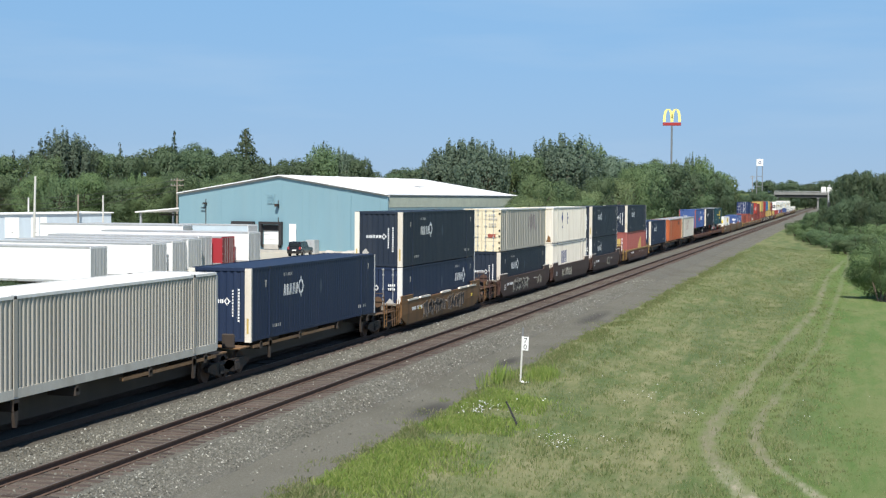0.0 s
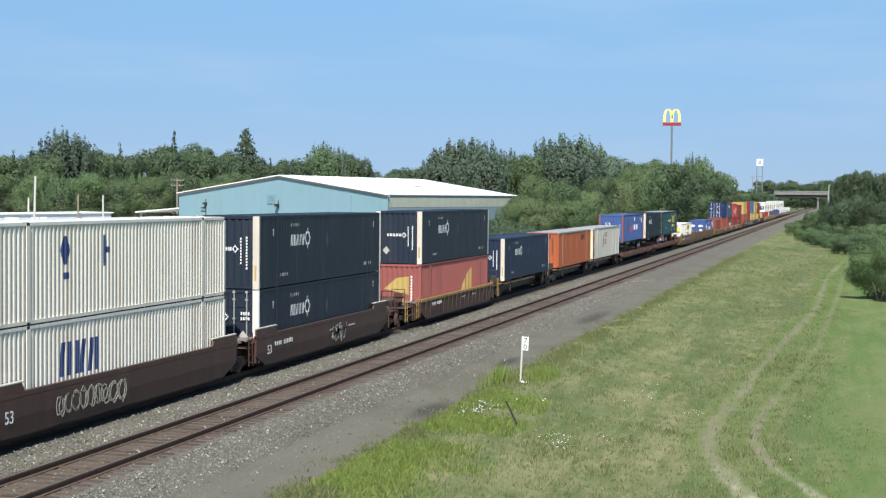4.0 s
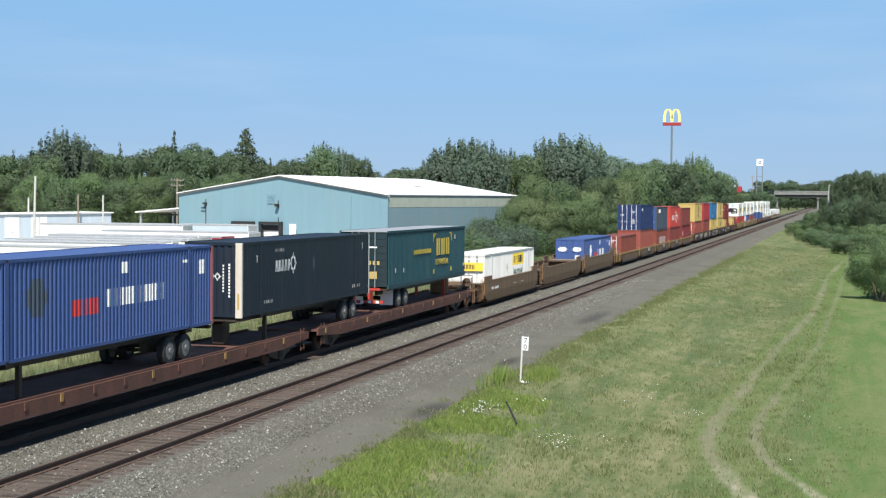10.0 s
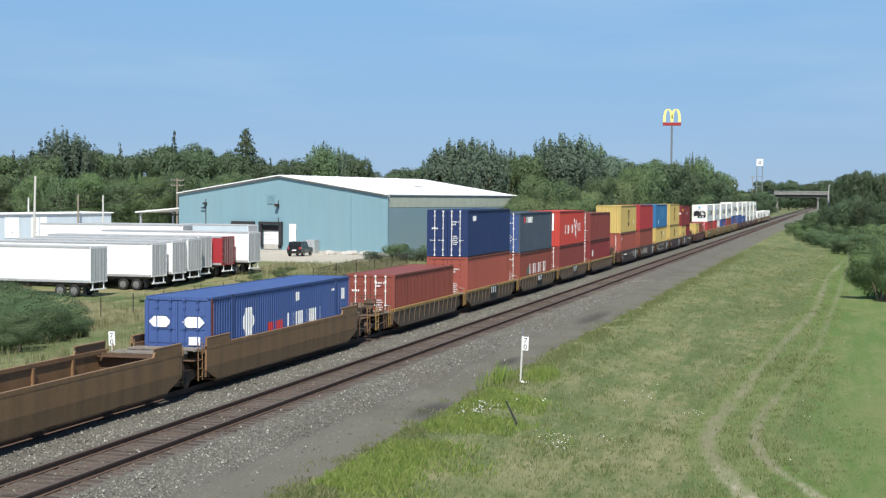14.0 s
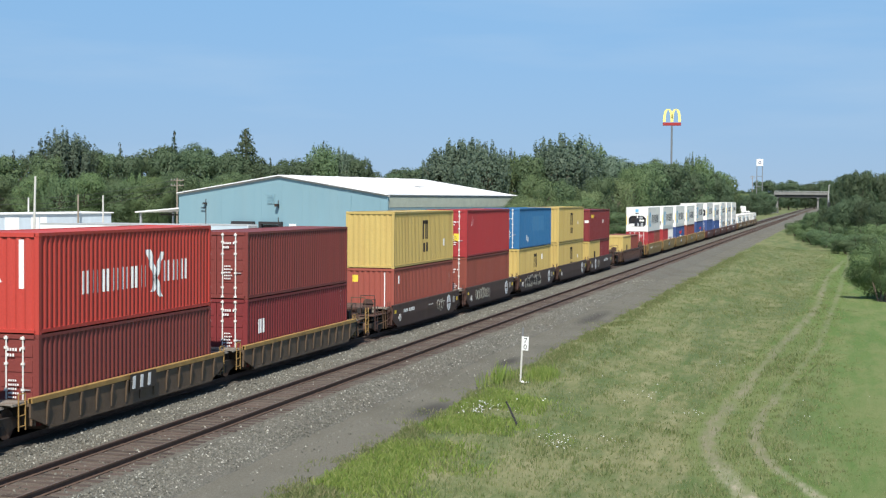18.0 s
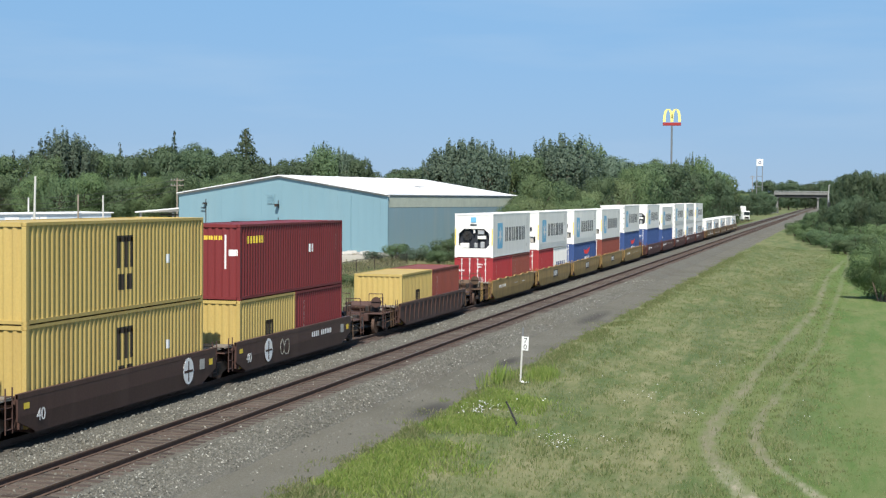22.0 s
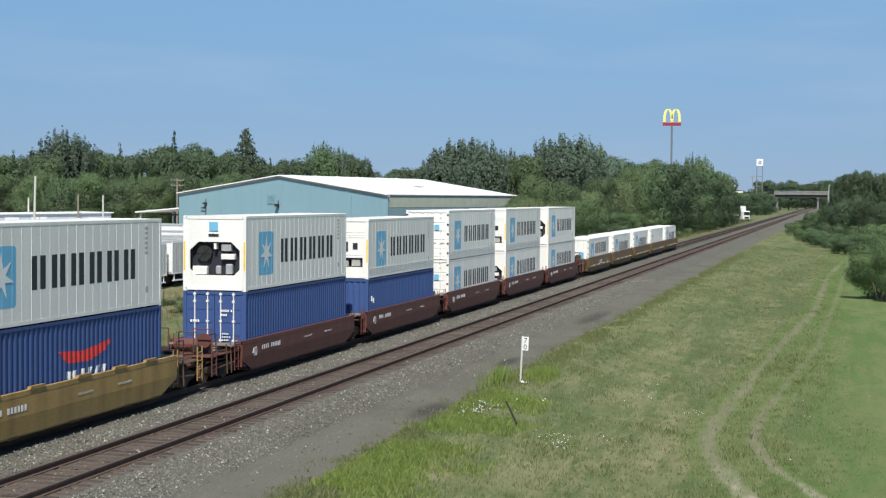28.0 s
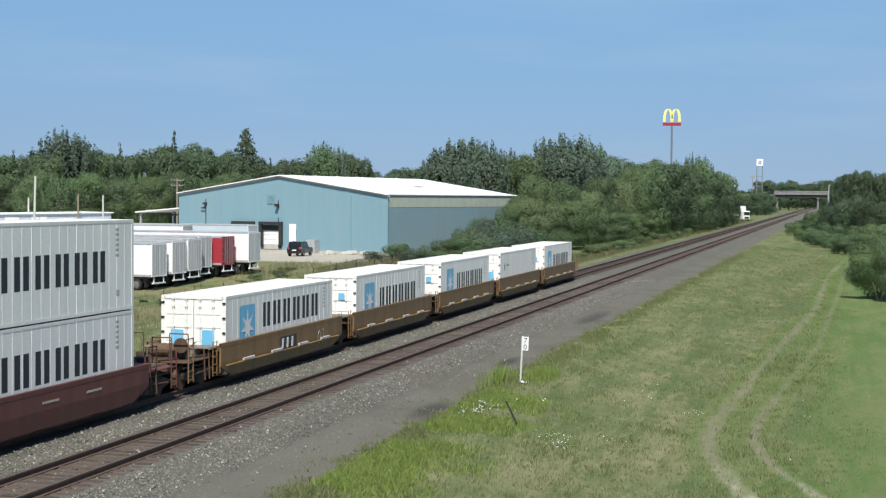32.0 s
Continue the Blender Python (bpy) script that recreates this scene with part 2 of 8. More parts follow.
def ground_material():
    m = bpy.data.materials.new("grass_ground")
    m.use_nodes = True
    n, l = m.node_tree.nodes, m.node_tree.links
    b = n["Principled BSDF"]
    b.inputs["Roughness"].default_value = 0.95
    b.inputs["Specular IOR Level"].default_value = 0.1
    geo = n.new("ShaderNodeNewGeometry")
    tall = n.new("ShaderNodeMapping")          # grass clumps that stand up hide the ground behind them
    tall.inputs["Scale"].default_value = (1.0, 0.14, 1.0)
    l.new(geo.outputs["Position"], tall.inputs["Vector"])
    def clumps(scale, detail=6, rough=0.6):
        f = tex(scale, detail, rough)
        l.new(tall.outputs[0], f.node.inputs["Vector"])
        return f
    def tex(scale, detail=6, rough=0.6):
        t = n.new("ShaderNodeTexNoise")
        t.inputs["Scale"].default_value, t.inputs["Detail"].default_value, t.inputs["Roughness"].default_value = scale, detail, rough
        l.new(geo.outputs["Position"], t.inputs["Vector"])
        return t.outputs["Fac"]
    def ramp(src, a, b_, lo=0.0, hi=1.0):
        r = n.new("ShaderNodeMapRange")
        r.interpolation_type = "SMOOTHSTEP"
        r.inputs["From Min"].default_value, r.inputs["From Max"].default_value = a, b_
        r.inputs["To Min"].default_value, r.inputs["To Max"].default_value = lo, hi
        l.new(src, r.inputs["Value"])
        return r.outputs[0]
    def blend(fac, a, c):
        mx = n.new("ShaderNodeMix"); mx.data_type = "RGBA"
        l.new(fac, mx.inputs["Factor"])
        for s, v in (("A", a), ("B", c)):
            if isinstance(v, tuple):
                mx.inputs[s].default_value = (*v, 1)
            else:
                l.new(v, mx.inputs[s])
        return mx.outputs["Result"]
    def maths(op, a, c):
        k = n.new("ShaderNodeMath"); k.operation = op
        for i, v in enumerate((a, c)):
            if isinstance(v, (int, float)):
                k.inputs[i].default_value = v
            else:
                l.new(v, k.inputs[i])
        return k.outputs[0]
    sep = n.new("ShaderNodeSeparateXYZ")
    l.new(geo.outputs["Position"], sep.inputs[0])
    X, Y = sep.outputs["X"], sep.outputs["Y"]
    col = blend(ramp(tex(0.25, 8, 0.7), 0.38, 0.62), (0.114, 0.148, 0.058), (0.198, 0.201, 0.100))
    col = blend(maths("MULTIPLY", ramp(clumps(2.0, 8, 0.75), 0.44, 0.68), ramp(Y, 70, 150, 1.0, 0.45)), col, (0.246, 0.240, 0.130))
    col = blend(ramp(clumps(0.9, 8, 0.7), 0.50, 0.68), col, (0.098, 0.142, 0.050))
    col = blend(maths("MULTIPLY", ramp(clumps(0.22, 7, 0.72), 0.47, 0.60), 0.70), col, (0.088, 0.126, 0.052))
    col = blend(maths("MULTIPLY", ramp(clumps(0.31, 7, 0.72), 0.46, 0.36), 0.3), col, (0.275, 0.265, 0.145))
    # mown lawn beyond the worn track
    lawn = maths("MULTIPLY", ramp(X, -3.5, 0.5), 0.85)
    col = blend(lawn, col, blend(ramp(clumps(0.7, 8, 0.7), 0.38, 0.62), (0.096, 0.165, 0.046), (0.165, 0.200, 0.078)))
    # two wheel tracks that bend through the grass
    def centre(path):
        total = path[0][0]
        for (x0, y0), (x1, y1) in zip(path, path[1:]):
            r = n.new("ShaderNodeMapRange")
            r.inputs["From Min"].default_value, r.inputs["From Max"].default_value, r.inputs["To Max"].default_value = y0, y1, x1 - x0
            l.new(Y, r.inputs["Value"])
            total = maths("ADD", r.outputs[0], total)
        return total
    wob = maths("MULTIPLY", maths("SUBTRACT", tex(0.6, 6, 0.7), 0.5), 0.9)
    for path, wide, strong in ((RUTS[0], 0.31, 0.60), (RUTS[1], 0.23, 0.38)):
        off = maths("ADD", maths("SUBTRACT", X, centre(path)), wob)
        dist = maths("ABSOLUTE", off, 0)
        worn = maths("MULTIPLY", ramp(dist, wide * 1.8, wide * 0.2), ramp(clumps(1.6, 8, 0.75), 0.36, 0.64, 0.22, strong + 0.38))
        worn = maths("MULTIPLY", worn, ramp(Y, 57, 74, 1.0, 0.74))
        worn = maths("MULTIPLY", worn, ramp(Y, 51, 56, 1.0, 0.92))
        green = maths("MULTIPLY", ramp(dist, wide * 4.5, wide * 1.6), 0.55)
        col = blend(green, col, (0.105, 0.165, 0.042))
        col = blend(worn, col, blend(ramp(Y, 50.5, 47.5), blend(tex(3, 5), (0.185, 0.160, 0.118), (0.32, 0.28, 0.205)), blend(tex(3, 5), (0.34, 0.30, 0.225), (0.46, 0.41, 0.32))))
    # the yard round the warehouse: pale worn concrete and gravel
    yard = maths("MULTIPLY", ramp(maths("ADD", X, maths("MULTIPLY", tex(0.15, 4), 6)), -48, -52), ramp(maths("ADD", Y, maths("MULTIPLY", tex(0.2, 4), 8)), 158, 163))
    yard = maths("MULTIPLY", yard, ramp(Y, 260, 240))
    col = blend(yard, col, blend(tex(0.8, 6), (0.36, 0.33, 0.27), (0.50, 0.47, 0.40)))
    # dry weeds on the field left of the line
    dry = maths("MULTIPLY", ramp(X, -38, -44), ramp(tex(0.12, 6), 0.40, 0.58, 0, 0.75))
    dry = maths("MULTIPLY", dry, maths("SUBTRACT", 1.0, yard))
    col = blend(dry, col, (0.235, 0.205, 0.115))
    l.new(col, b.inputs["Base Color"])
    bp = n.new("ShaderNodeBump")
    bp.inputs["Strength"].default_value, bp.inputs["Distance"].default_value = 0.8, 0.12
    l.new(clumps(4.5, 8, 0.75), bp.inputs["Height"])
    l.new(bp.outputs[0], b.inputs["Normal"])
    return m


def spaced(stops):
    out = []
    for (a, b, step) in stops:
        k = max(1, round((b - a) / step))
        out += [a + (b - a) * i / k for i in range(k)]
    return out + [stops[-1][1]]


def sheet(name, xs, ys, height, material, smooth_it=True):
    verts = [(x, y, height(x, y)) for y in ys for x in xs]
    w = len(xs)
    faces = [(j * w + i, j * w + i + 1, (j + 1) * w + i + 1, (j + 1) * w + i) for j in range(len(ys) - 1) for i in range(w - 1)]
    me = bpy.data.meshes.new(name)
    me.from_pydata(verts, [], faces)
    me.polygons.foreach_set("use_smooth", [smooth_it] * len(faces))
    me.materials.append(material)
    return new(name, me)


XS = spaced([(-3000, -600, 300), (-600, -120, 40), (-120, -30, 5), (-30, -12, 1.5), (-12, 16, 1.0), (16, 100, 8), (100, 600, 50), (600, 3000, 300)])
YS = spaced([(-1000, -100, 150), (-100, 20, 20), (20, 120, 1.5), (120, 300, 5), (300, 900, 30), (900, 4500, 400)])
tagged(sheet("ground", XS, YS, land, ground_material()), "dry mown grass with worn wheel tracks beside the railway", "ground", kind="structure")


def stone_material(name, c0, c1, c2, scale, bump, fouled=None, stains=()):
    m = bpy.data.materials.new(name)
    m.use_nodes = True
    n, l = m.node_tree.nodes, m.node_tree.links
    b = n["Principled BSDF"]
    b.inputs["Roughness"].default_value = 0.9
    b.inputs["Specular IOR Level"].default_value = 0.2
    geo = n.new("ShaderNodeNewGeometry")
    v = n.new("ShaderNodeTexVoronoi")
    v.inputs["Scale"].default_value = scale
    big = n.new("ShaderNodeTexNoise")
    big.inputs["Scale"].default_value, big.inputs["Detail"].default_value = 0.22, 7
    for t in (v, big):
        l.new(geo.outputs["Position"], t.inputs["Vector"])
    r = n.new("ShaderNodeValToRGB")
    r.color_ramp.elements[0].color, r.color_ramp.elements[1].color = (*c0, 1), (*c1, 1)
    l.new(v.outputs["Color"], r.inputs["Fac"])
    mx = n.new("ShaderNodeMix"); mx.data_type = "RGBA"
    k = n.new("ShaderNodeMapRange")
    k.inputs["From Min"].default_value, k.inputs["From Max"].default_value, k.inputs["To Max"].default_value = 0.45, 0.7, 0.8
    l.new(big.outputs["Fac"], k.inputs["Value"]); l.new(k.outputs[0], mx.inputs["Factor"])
    l.new(r.outputs["Color"], mx.inputs["A"])
    mx.inputs["B"].default_value = (*c2, 1)
    out = mx.outputs["Result"]
    if fouled:
        # brown dust ground into the stones between the rails
        sep, off, dist, near, dust = n.new("ShaderNodeSeparateXYZ"), n.new("ShaderNodeMath"), n.new("ShaderNodeMath"), n.new("ShaderNodeMapRange"), n.new("ShaderNodeMix")
        l.new(geo.outputs["Position"], sep.inputs[0])
        off.operation, dist.operation, dust.data_type = "SUBTRACT", "ABSOLUTE", "RGBA"
        off.inputs[1].default_value = NEAR
        l.new(sep.outputs["X"], off.inputs[0]); l.new(off.outputs[0], dist.inputs[0]); l.new(dist.outputs[0], near.inputs["Value"])
        near.inputs["From Min"].default_value, near.inputs["From Max"].default_value = 1.45, 0.9
        near.inputs["To Max"].default_value = 0.8
        l.new(near.outputs[0], dust.inputs["Factor"]); l.new(out, dust.inputs["A"])
        dust.inputs["B"].default_value = (*fouled, 1)
        out = dust.outputs["Result"]
        # shade under the train, put into the stone colour along the far track
        off2, dist2, near2, train_shade = n.new("ShaderNodeMath"), n.new("ShaderNodeMath"), n.new("ShaderNodeMapRange"), n.new("ShaderNodeMix")
        off2.operation, dist2.operation, train_shade.data_type = "SUBTRACT", "ABSOLUTE", "RGBA"
        off2.inputs[1].default_value = FAR
        l.new(sep.outputs["X"], off2.inputs[0]); l.new(off2.outputs[0], dist2.inputs[0]); l.new(dist2.outputs[0], near2.inputs["Value"])
        near2.inputs["From Min"].default_value, near2.inputs["From Max"].default_value, near2.inputs["To Max"].default_value = 1.7, 1.1, 0.7
        l.new(near2.outputs[0], train_shade.inputs["Factor"]); l.new(out, train_shade.inputs["A"])
        train_shade.inputs["B"].default_value = (0.068, 0.056, 0.046, 1)
        out = train_shade.outputs["Result"]
    for x, y, rx, ry in stains:
        # spilt dark fines
        mp, far, edge, dark = n.new("ShaderNodeMapping"), n.new("ShaderNodeVectorMath"), n.new("ShaderNodeMapRange"), n.new("ShaderNodeMix")
        mp.vector_type, far.operation, dark.data_type = "POINT", "LENGTH", "RGBA"
        mp.inputs["Scale"].default_value = (1 / rx, 1 / ry, 0)
        mp.inputs["Location"].default_value = (-x / rx, -y / ry, 0)
        l.new(geo.outputs["Position"], mp.inputs["Vector"]); l.new(mp.outputs[0], far.inputs[0]); l.new(far.outputs["Value"], edge.inputs["Value"])
        edge.inputs["From Min"].default_value, edge.inputs["From Max"].default_value, edge.inputs["To Max"].default_value = 1.0, 0.3, 0.75
        l.new(edge.outputs[0], dark.inputs["Factor"]); l.new(out, dark.inputs["A"])
        dark.inputs["B"].default_value = (0.052, 0.049, 0.045, 1)
        out = dark.outputs["Result"]
    l.new(out, b.inputs["Base Color"])
    bp = n.new("ShaderNodeBump")
    bp.inputs["Strength"].default_value, bp.inputs["Distance"].default_value = bump, 0.05
    l.new(v.outputs["Distance"], bp.inputs["Height"]); l.new(bp.outputs[0], b.inputs["Normal"])
    return m


ballast_mat = stone_material("grey_ballast", (0.088, 0.084, 0.070), (0.205, 0.198, 0.164), (0.130, 0.118, 0.094), 18, 0.9, (0.13, 0.102, 0.08))
stone_mat = mat("ballast_stone", (0.34, 0.33, 0.315), 0.9, 0, 0.35, 9, 60, 0.3)
road_mat = stone_material("fine_gravel", (0.118, 0.112, 0.088), (0.190, 0.182, 0.150), (0.116, 0.111, 0.086), 26, 0.6, stains=((-14.9, 95, 0.8, 7), (-13.9, 52, 0.7, 3.0), (-14.6, 68, 0.5, 3.0)))
tie_mat = mat("weathered_creosoted_wood", (0.070, 0.050, 0.040), 0.9, 0, 0.3, 5, 45, 0.5, (0.13, 0.098, 0.078), 0.5, vary=0.3)
rail_mat = mat("rusty_rail_steel", (0.110, 0.072, 0.054), 0.9, 0.0, 0.25, 4, 40, 0.2, spec=0.2)
head_mat = mat("worn_rail_head", (0.20, 0.165, 0.14), 0.5, 0.6, 0.1, 5, 60, 0.05)


def strip(name, profile, ys, material, wob=0.0):
    """A cross-section of (x, z) carried along the line."""
    verts = [(x + wob * noise.noise(Vector((x * 2, y * 0.15, i))) * (0 < i < 99), y, z + 0.03 * noise.noise(Vector((x, y * 0.5, 7)))) for y in ys for i, (x, z) in enumerate(profile)]
    w = len(profile)
    faces = [(j * w + i, j * w + i + 1, (j + 1) * w + i + 1, (j + 1) * w + i) for j in range(len(ys) - 1) for i in range(w - 1)]
    me = bpy.data.meshes.new(name)
    me.from_pydata(verts, [], faces)
    me.polygons.foreach_set("use_smooth", [True] * len(faces))
    me.materials.append(material)
    return new(name, me)


BED_Y = spaced([(-700, 0, 50), (0, 150, 1.0), (150, 400, 5), (400, 1600, 40)])
BED = [(-28.6, -1.2), (-27.2, -0.62), (-25.6, -0.23), (-24.6, -0.21), (-22.0, -0.21), (-21.2, -0.28), (-20.2, -0.195), (-17.3, -0.195), (-16.7, -0.27), (-15.7, -0.62), (-15.2, -0.9)]
tagged(strip("ballast", BED, BED_Y, ballast_mat, 0.1), "grey crushed-stone ballast bed under both tracks", "ballast", kind="structure")
ROAD = [(-16.4, -0.95), (-15.9, -0.58), (-15.2, -0.66), (-14.2, -0.68), (-13.7, -0.70), (-13.0, -1.2)]
tagged(strip("access_road", ROAD, BED_Y, road_mat, 0.28), "fine grey gravel service road along the ballast", "gravel road", kind="structure")


def rail_mesh(y0, y1):
    """Rail of flat-bottom section, with its head."""
    prof = [(-0.07, -0.18), (0.07, -0.18), (0.07, -0.165), (0.012, -0.145), (0.012, -0.055), (0.036, -0.045), (0.036, -0.004), (-0.036, -0.004), (-0.036, -0.045), (-0.012, -0.055), (-0.012, -0.145), (-0.07, -0.165)]
    return tidy(prism(bmesh.new(), prof, "y", y0, y1))


def railway(name, cx, y_first, label):
    top = thing(name, label, "railway track", "railway tracks", "structure")
    top.location = (cx, 0, 0)
    for side in (-0.7535, 0.7535):
        r = part("rail", shared(("rail", 1), lambda: rail_mesh(-700, 1500)), rail_mat, top)
        r.location = (side, 0, 0)
        h = part("rail_head", shared(("rail_head", 1), lambda: boxes((-0.026, 0.026, -700, 1500, -0.003, 0.0))), head_mat, r)
    rng = random.Random(int(-cx))
    tie = shared(("tie", 1), lambda: boxes((-1.3, 1.3, -0.115, 0.115, -0.36, -0.178), bev=0.012))
    for i in range(260 if y_first else 60):
        t = part("tie", tie, tie_mat, top)
        t.location = (rng.uniform(-0.06, 0.06), (y_first or 60) + i * 0.53 + rng.uniform(-0.03, 0.03), rng.uniform(-0.015, 0.012))
        t.rotation_euler = (0, 0, rng.uniform(-0.025, 0.025))
    bm = bmesh.new()
    y0 = (y_first or 60) + (260 if y_first else 60) * 0.53
    for i in range(1000):
        box(bm, -1.3 + rng.uniform(-0.05, 0.05), 1.3 + rng.uniform(-0.05, 0.05), y0 + i * 0.53 - 0.115, y0 + i * 0.53 + 0.115, -0.36, -0.178 + rng.uniform(-0.012, 0.01))
    tagged(part("ties", bm, tie_mat, top), kind="stuff")
    return top


railway("railway_track", NEAR, 27.0, "rusty steel rails on weathered wooden ties, empty track")
railway("railway_track", FAR, 0, "steel rails on wooden ties under the freight train")


def stones():
    """Loose stones on the ballast where the camera is near."""
    rng = random.Random(5)
    shapes = []
    for k in range(6):
        shapes.append([Vector(p) * 1.0 + Vector([rng.uniform(-0.35, 0.35) for _ in range(3)]) for p in ((1, 0, 0), (-1, 0, 0), (0, 1, 0), (0, -1, 0), (0, 0, 0.8), (0, 0, -0.8))])
    oct_faces = ((0, 2, 4), (2, 1, 4), (1, 3, 4), (3, 0, 4), (2, 0, 5), (1, 2, 5), (3, 1, 5), (0, 3, 5))
    verts, faces = [], []
    bands = ((-17.25, -15.9, 14000), (-21.9, -20.1, 10000), (-19.9, -17.5, 1500), (-15.9, -15.3, 1800), (-15.5, -14.7, 700))
    for x0, x1, count in bands:
        for _ in range(count):
            x, y = rng.uniform(x0, x1), 28 + 110 * rng.random() ** 1.7
            z = np.interp(x, [p[0] for p in BED], [p[1] for p in BED]) if x < -15.75 else -0.66
            r = rng.uniform(0.018, 0.042)
            q = Euler((rng.uniform(0, 6), rng.uniform(0, 6), rng.uniform(0, 6))).to_matrix()
            base = len(verts)
            verts += [tuple(Vector((x, y, z + r * 0.3)) + q @ v * r) for v in rng.choice(shapes)]
            faces += [tuple(base + i for i in f) for f in oct_faces]
    me = bpy.data.meshes.new("ballast_stones")
    me.from_pydata(verts, [], faces)
    m = stone_mat.copy()
    m.name = "loose_stone"
    n, l = m.node_tree.nodes, m.node_tree.links
    g = n.new("ShaderNodeNewGeometry")
    r = n.new("ShaderNodeValToRGB")
    r.color_ramp.elements[0].color, r.color_ramp.elements[1].color = (0.086, 0.083, 0.068, 1), (0.48, 0.47, 0.41, 1)
    mid = r.color_ramp.elements.new(0.90)
    mid.color = (0.228, 0.222, 0.186, 1)
    l.new(g.outputs["Random Per Island"], r.inputs["Fac"])
    l.new(r.outputs["Color"], n["Principled BSDF"].inputs["Base Color"])
    me.materials.append(m)
    tagged(new("ballast_stones", me), "loose grey crushed stones on the track bed", "stones", kind="stuff")


stones()

# ---- the blue warehouse
sheet_blue = mat("light_blue_metal_siding", (0.185, 0.310, 0.358), 0.55, 0.0, 0.06, 0.5, 20, 0.05, (0.23, 0.32, 0.34), 0.25, streak=True)
pale_blue = mat("pale_blue_metal_siding", (0.235, 0.345, 0.385), 0.6, 0.0, 0.08, 0.5, 20, 0.05, (0.36, 0.40, 0.38), 0.4, streak=True)
roof_white = mat("white_metal_roof", (0.84, 0.84, 0.83), 0.5, 0.0, 0.04, 0.4, 10, 0.02)
fascia_mat = mat("grey_eave_trim", (0.33, 0.33, 0.31), 0.6, 0, 0.1, 1, 20, 0.05)
pale_band = mat("faded_cream_band", (0.50, 0.53, 0.43), 0.6, 0, 0.12, 0.8, 20, 0.05, (0.3, 0.34, 0.3), 0.3)
concrete = mat("pale_concrete", (0.42, 0.40, 0.36), 0.9, 0, 0.2, 1.2, 30, 0.3)
door_white = mat("white_door_paint", (0.78, 0.78, 0.76), 0.5, 0, 0.06, 2, 20, 0.03)
seal_black = mat("black_dock_seal", (0.025, 0.025, 0.027), 0.85, 0, 0.2, 4, 30, 0.2)


def warehouse():
    """Gabled metal shed, its dock front towards the camera. Local x runs along the front, y into the depth."""
    W, D, E, R = 31.2, 42.0, 7.6, 9.95
    t = thing("warehouse", "light blue metal warehouse with a low white gable roof", "warehouse")
    t.matrix_world = pose(-54.4, 181.6, -0.62, 0, 0, -10.5)
    def front(bm):
        return tidy(prism(bm, [(-W, 0), (0, 0), (0, E), (-W / 2, R), (-W, E)], "y", 0.0, 0.3))
    def wall_with(bm, openings):
        # the gable wall as panels round the openings
        xs = sorted({-W, 0.0, -W / 2, *[v for o in openings for v in o[:2]]})
        for a, b in zip(xs, xs[1:]):
            def top(x):
                return E + (R - E) * (1 - abs(x + W / 2) / (W / 2))
            z = 0.0
            for o in sorted([o for o in openings if o[0] <= a and b <= o[1]], key=lambda o: o[2]):
                if o[2] > z:
                    prism(bm, [(a, z), (b, z), (b, o[2]), (a, o[2])], "y", 0.0, 0.3)
                z = o[3]
            prism(bm, [(a, z), (b, z), (b, top(b)), (a, top(a))], "y", 0.0, 0.3)
        bmesh.ops.remove_doubles(bm, verts=bm.verts[:], dist=0.001)
        return tidy(bm)
    docks = [(-18.1, -15.5, 1.15, 3.6), (-22.3, -19.7, 1.15, 3.6), (-14.2, -13.1, 0.0, 3.2)]
    part("front_wall", wall_with(bmesh.new(), docks), sheet_blue, t)
    part("side_wall", boxes((-0.3, 0, 0.3, D - 0.3, 0, E - 1.55)), pale_blue, t, "pale grey-blue side wall")
    part("side_wall", boxes((-W, -W + 0.3, 0.3, D - 0.3, 0, E)), sheet_blue, t)
    part("back_wall", front(bmesh.new()), sheet_blue, t).location = (0, D - 0.3, 0)
    part("upper_band", boxes((-0.3, 0.02, 0.3, D - 0.3, E - 1.55, E - 0.2)), pale_band, t, "faded cream band under the eaves")
    part("eave_trim", boxes((-0.3, 0.06, 0.0, D, E - 0.2, E)), fascia_mat, t)
    for s in (0, 1):
        e, r = (0.13, -W / 2) if s == 0 else (-W - 0.13, -W / 2)
        bm = prism(bmesh.new(), [(e, E), (e, E + 0.1), (r, R + 0.14), (r, R + 0.02)], "y", -0.4, D + 0.3)
        part("roof", tidy(bm), roof_white, t, "white sheet-metal roof slope")
        for k in range(7):
            bmr = prism(bmesh.new(), [(e, E + 0.1), (e, E + 0.15), (r, R + 0.19), (r, R + 0.14)], "y", 0, 0.06)
            part("roof_seam", tidy(bmr), roof_white, t).location = (0, 3 + k * 6.0, 0)
    for (a, b) in ((-W - 0.3, -W / 2), (-W / 2, 0.3)):
        za, zb = (E, R) if a < -W / 2 - 1 else (R, E)
        part("gable_trim", tidy(prism(bmesh.new(), [(a, za - 0.25), (b, zb - 0.25), (b, zb + 0.02), (a, za + 0.02)], "y", -0.10, -0.002)), fascia_mat, t)
    for k in range(1, 30):
        x = -k * 1.02
        if any(o[0] - 0.1 < x < o[1] + 0.1 for o in docks):
            continue
        zt = E + (R - E) * (1 - abs(x + W / 2) / (W / 2)) - 0.3
        part("siding_rib", boxes((x - 0.02, x + 0.02, -0.012, 0.0, 0.4, zt)), sheet_blue, t)
    part("base_course", boxes((-W, 0.06, -0.06, 0.0, 0.0, 0.45)), concrete, t, "pale concrete base")
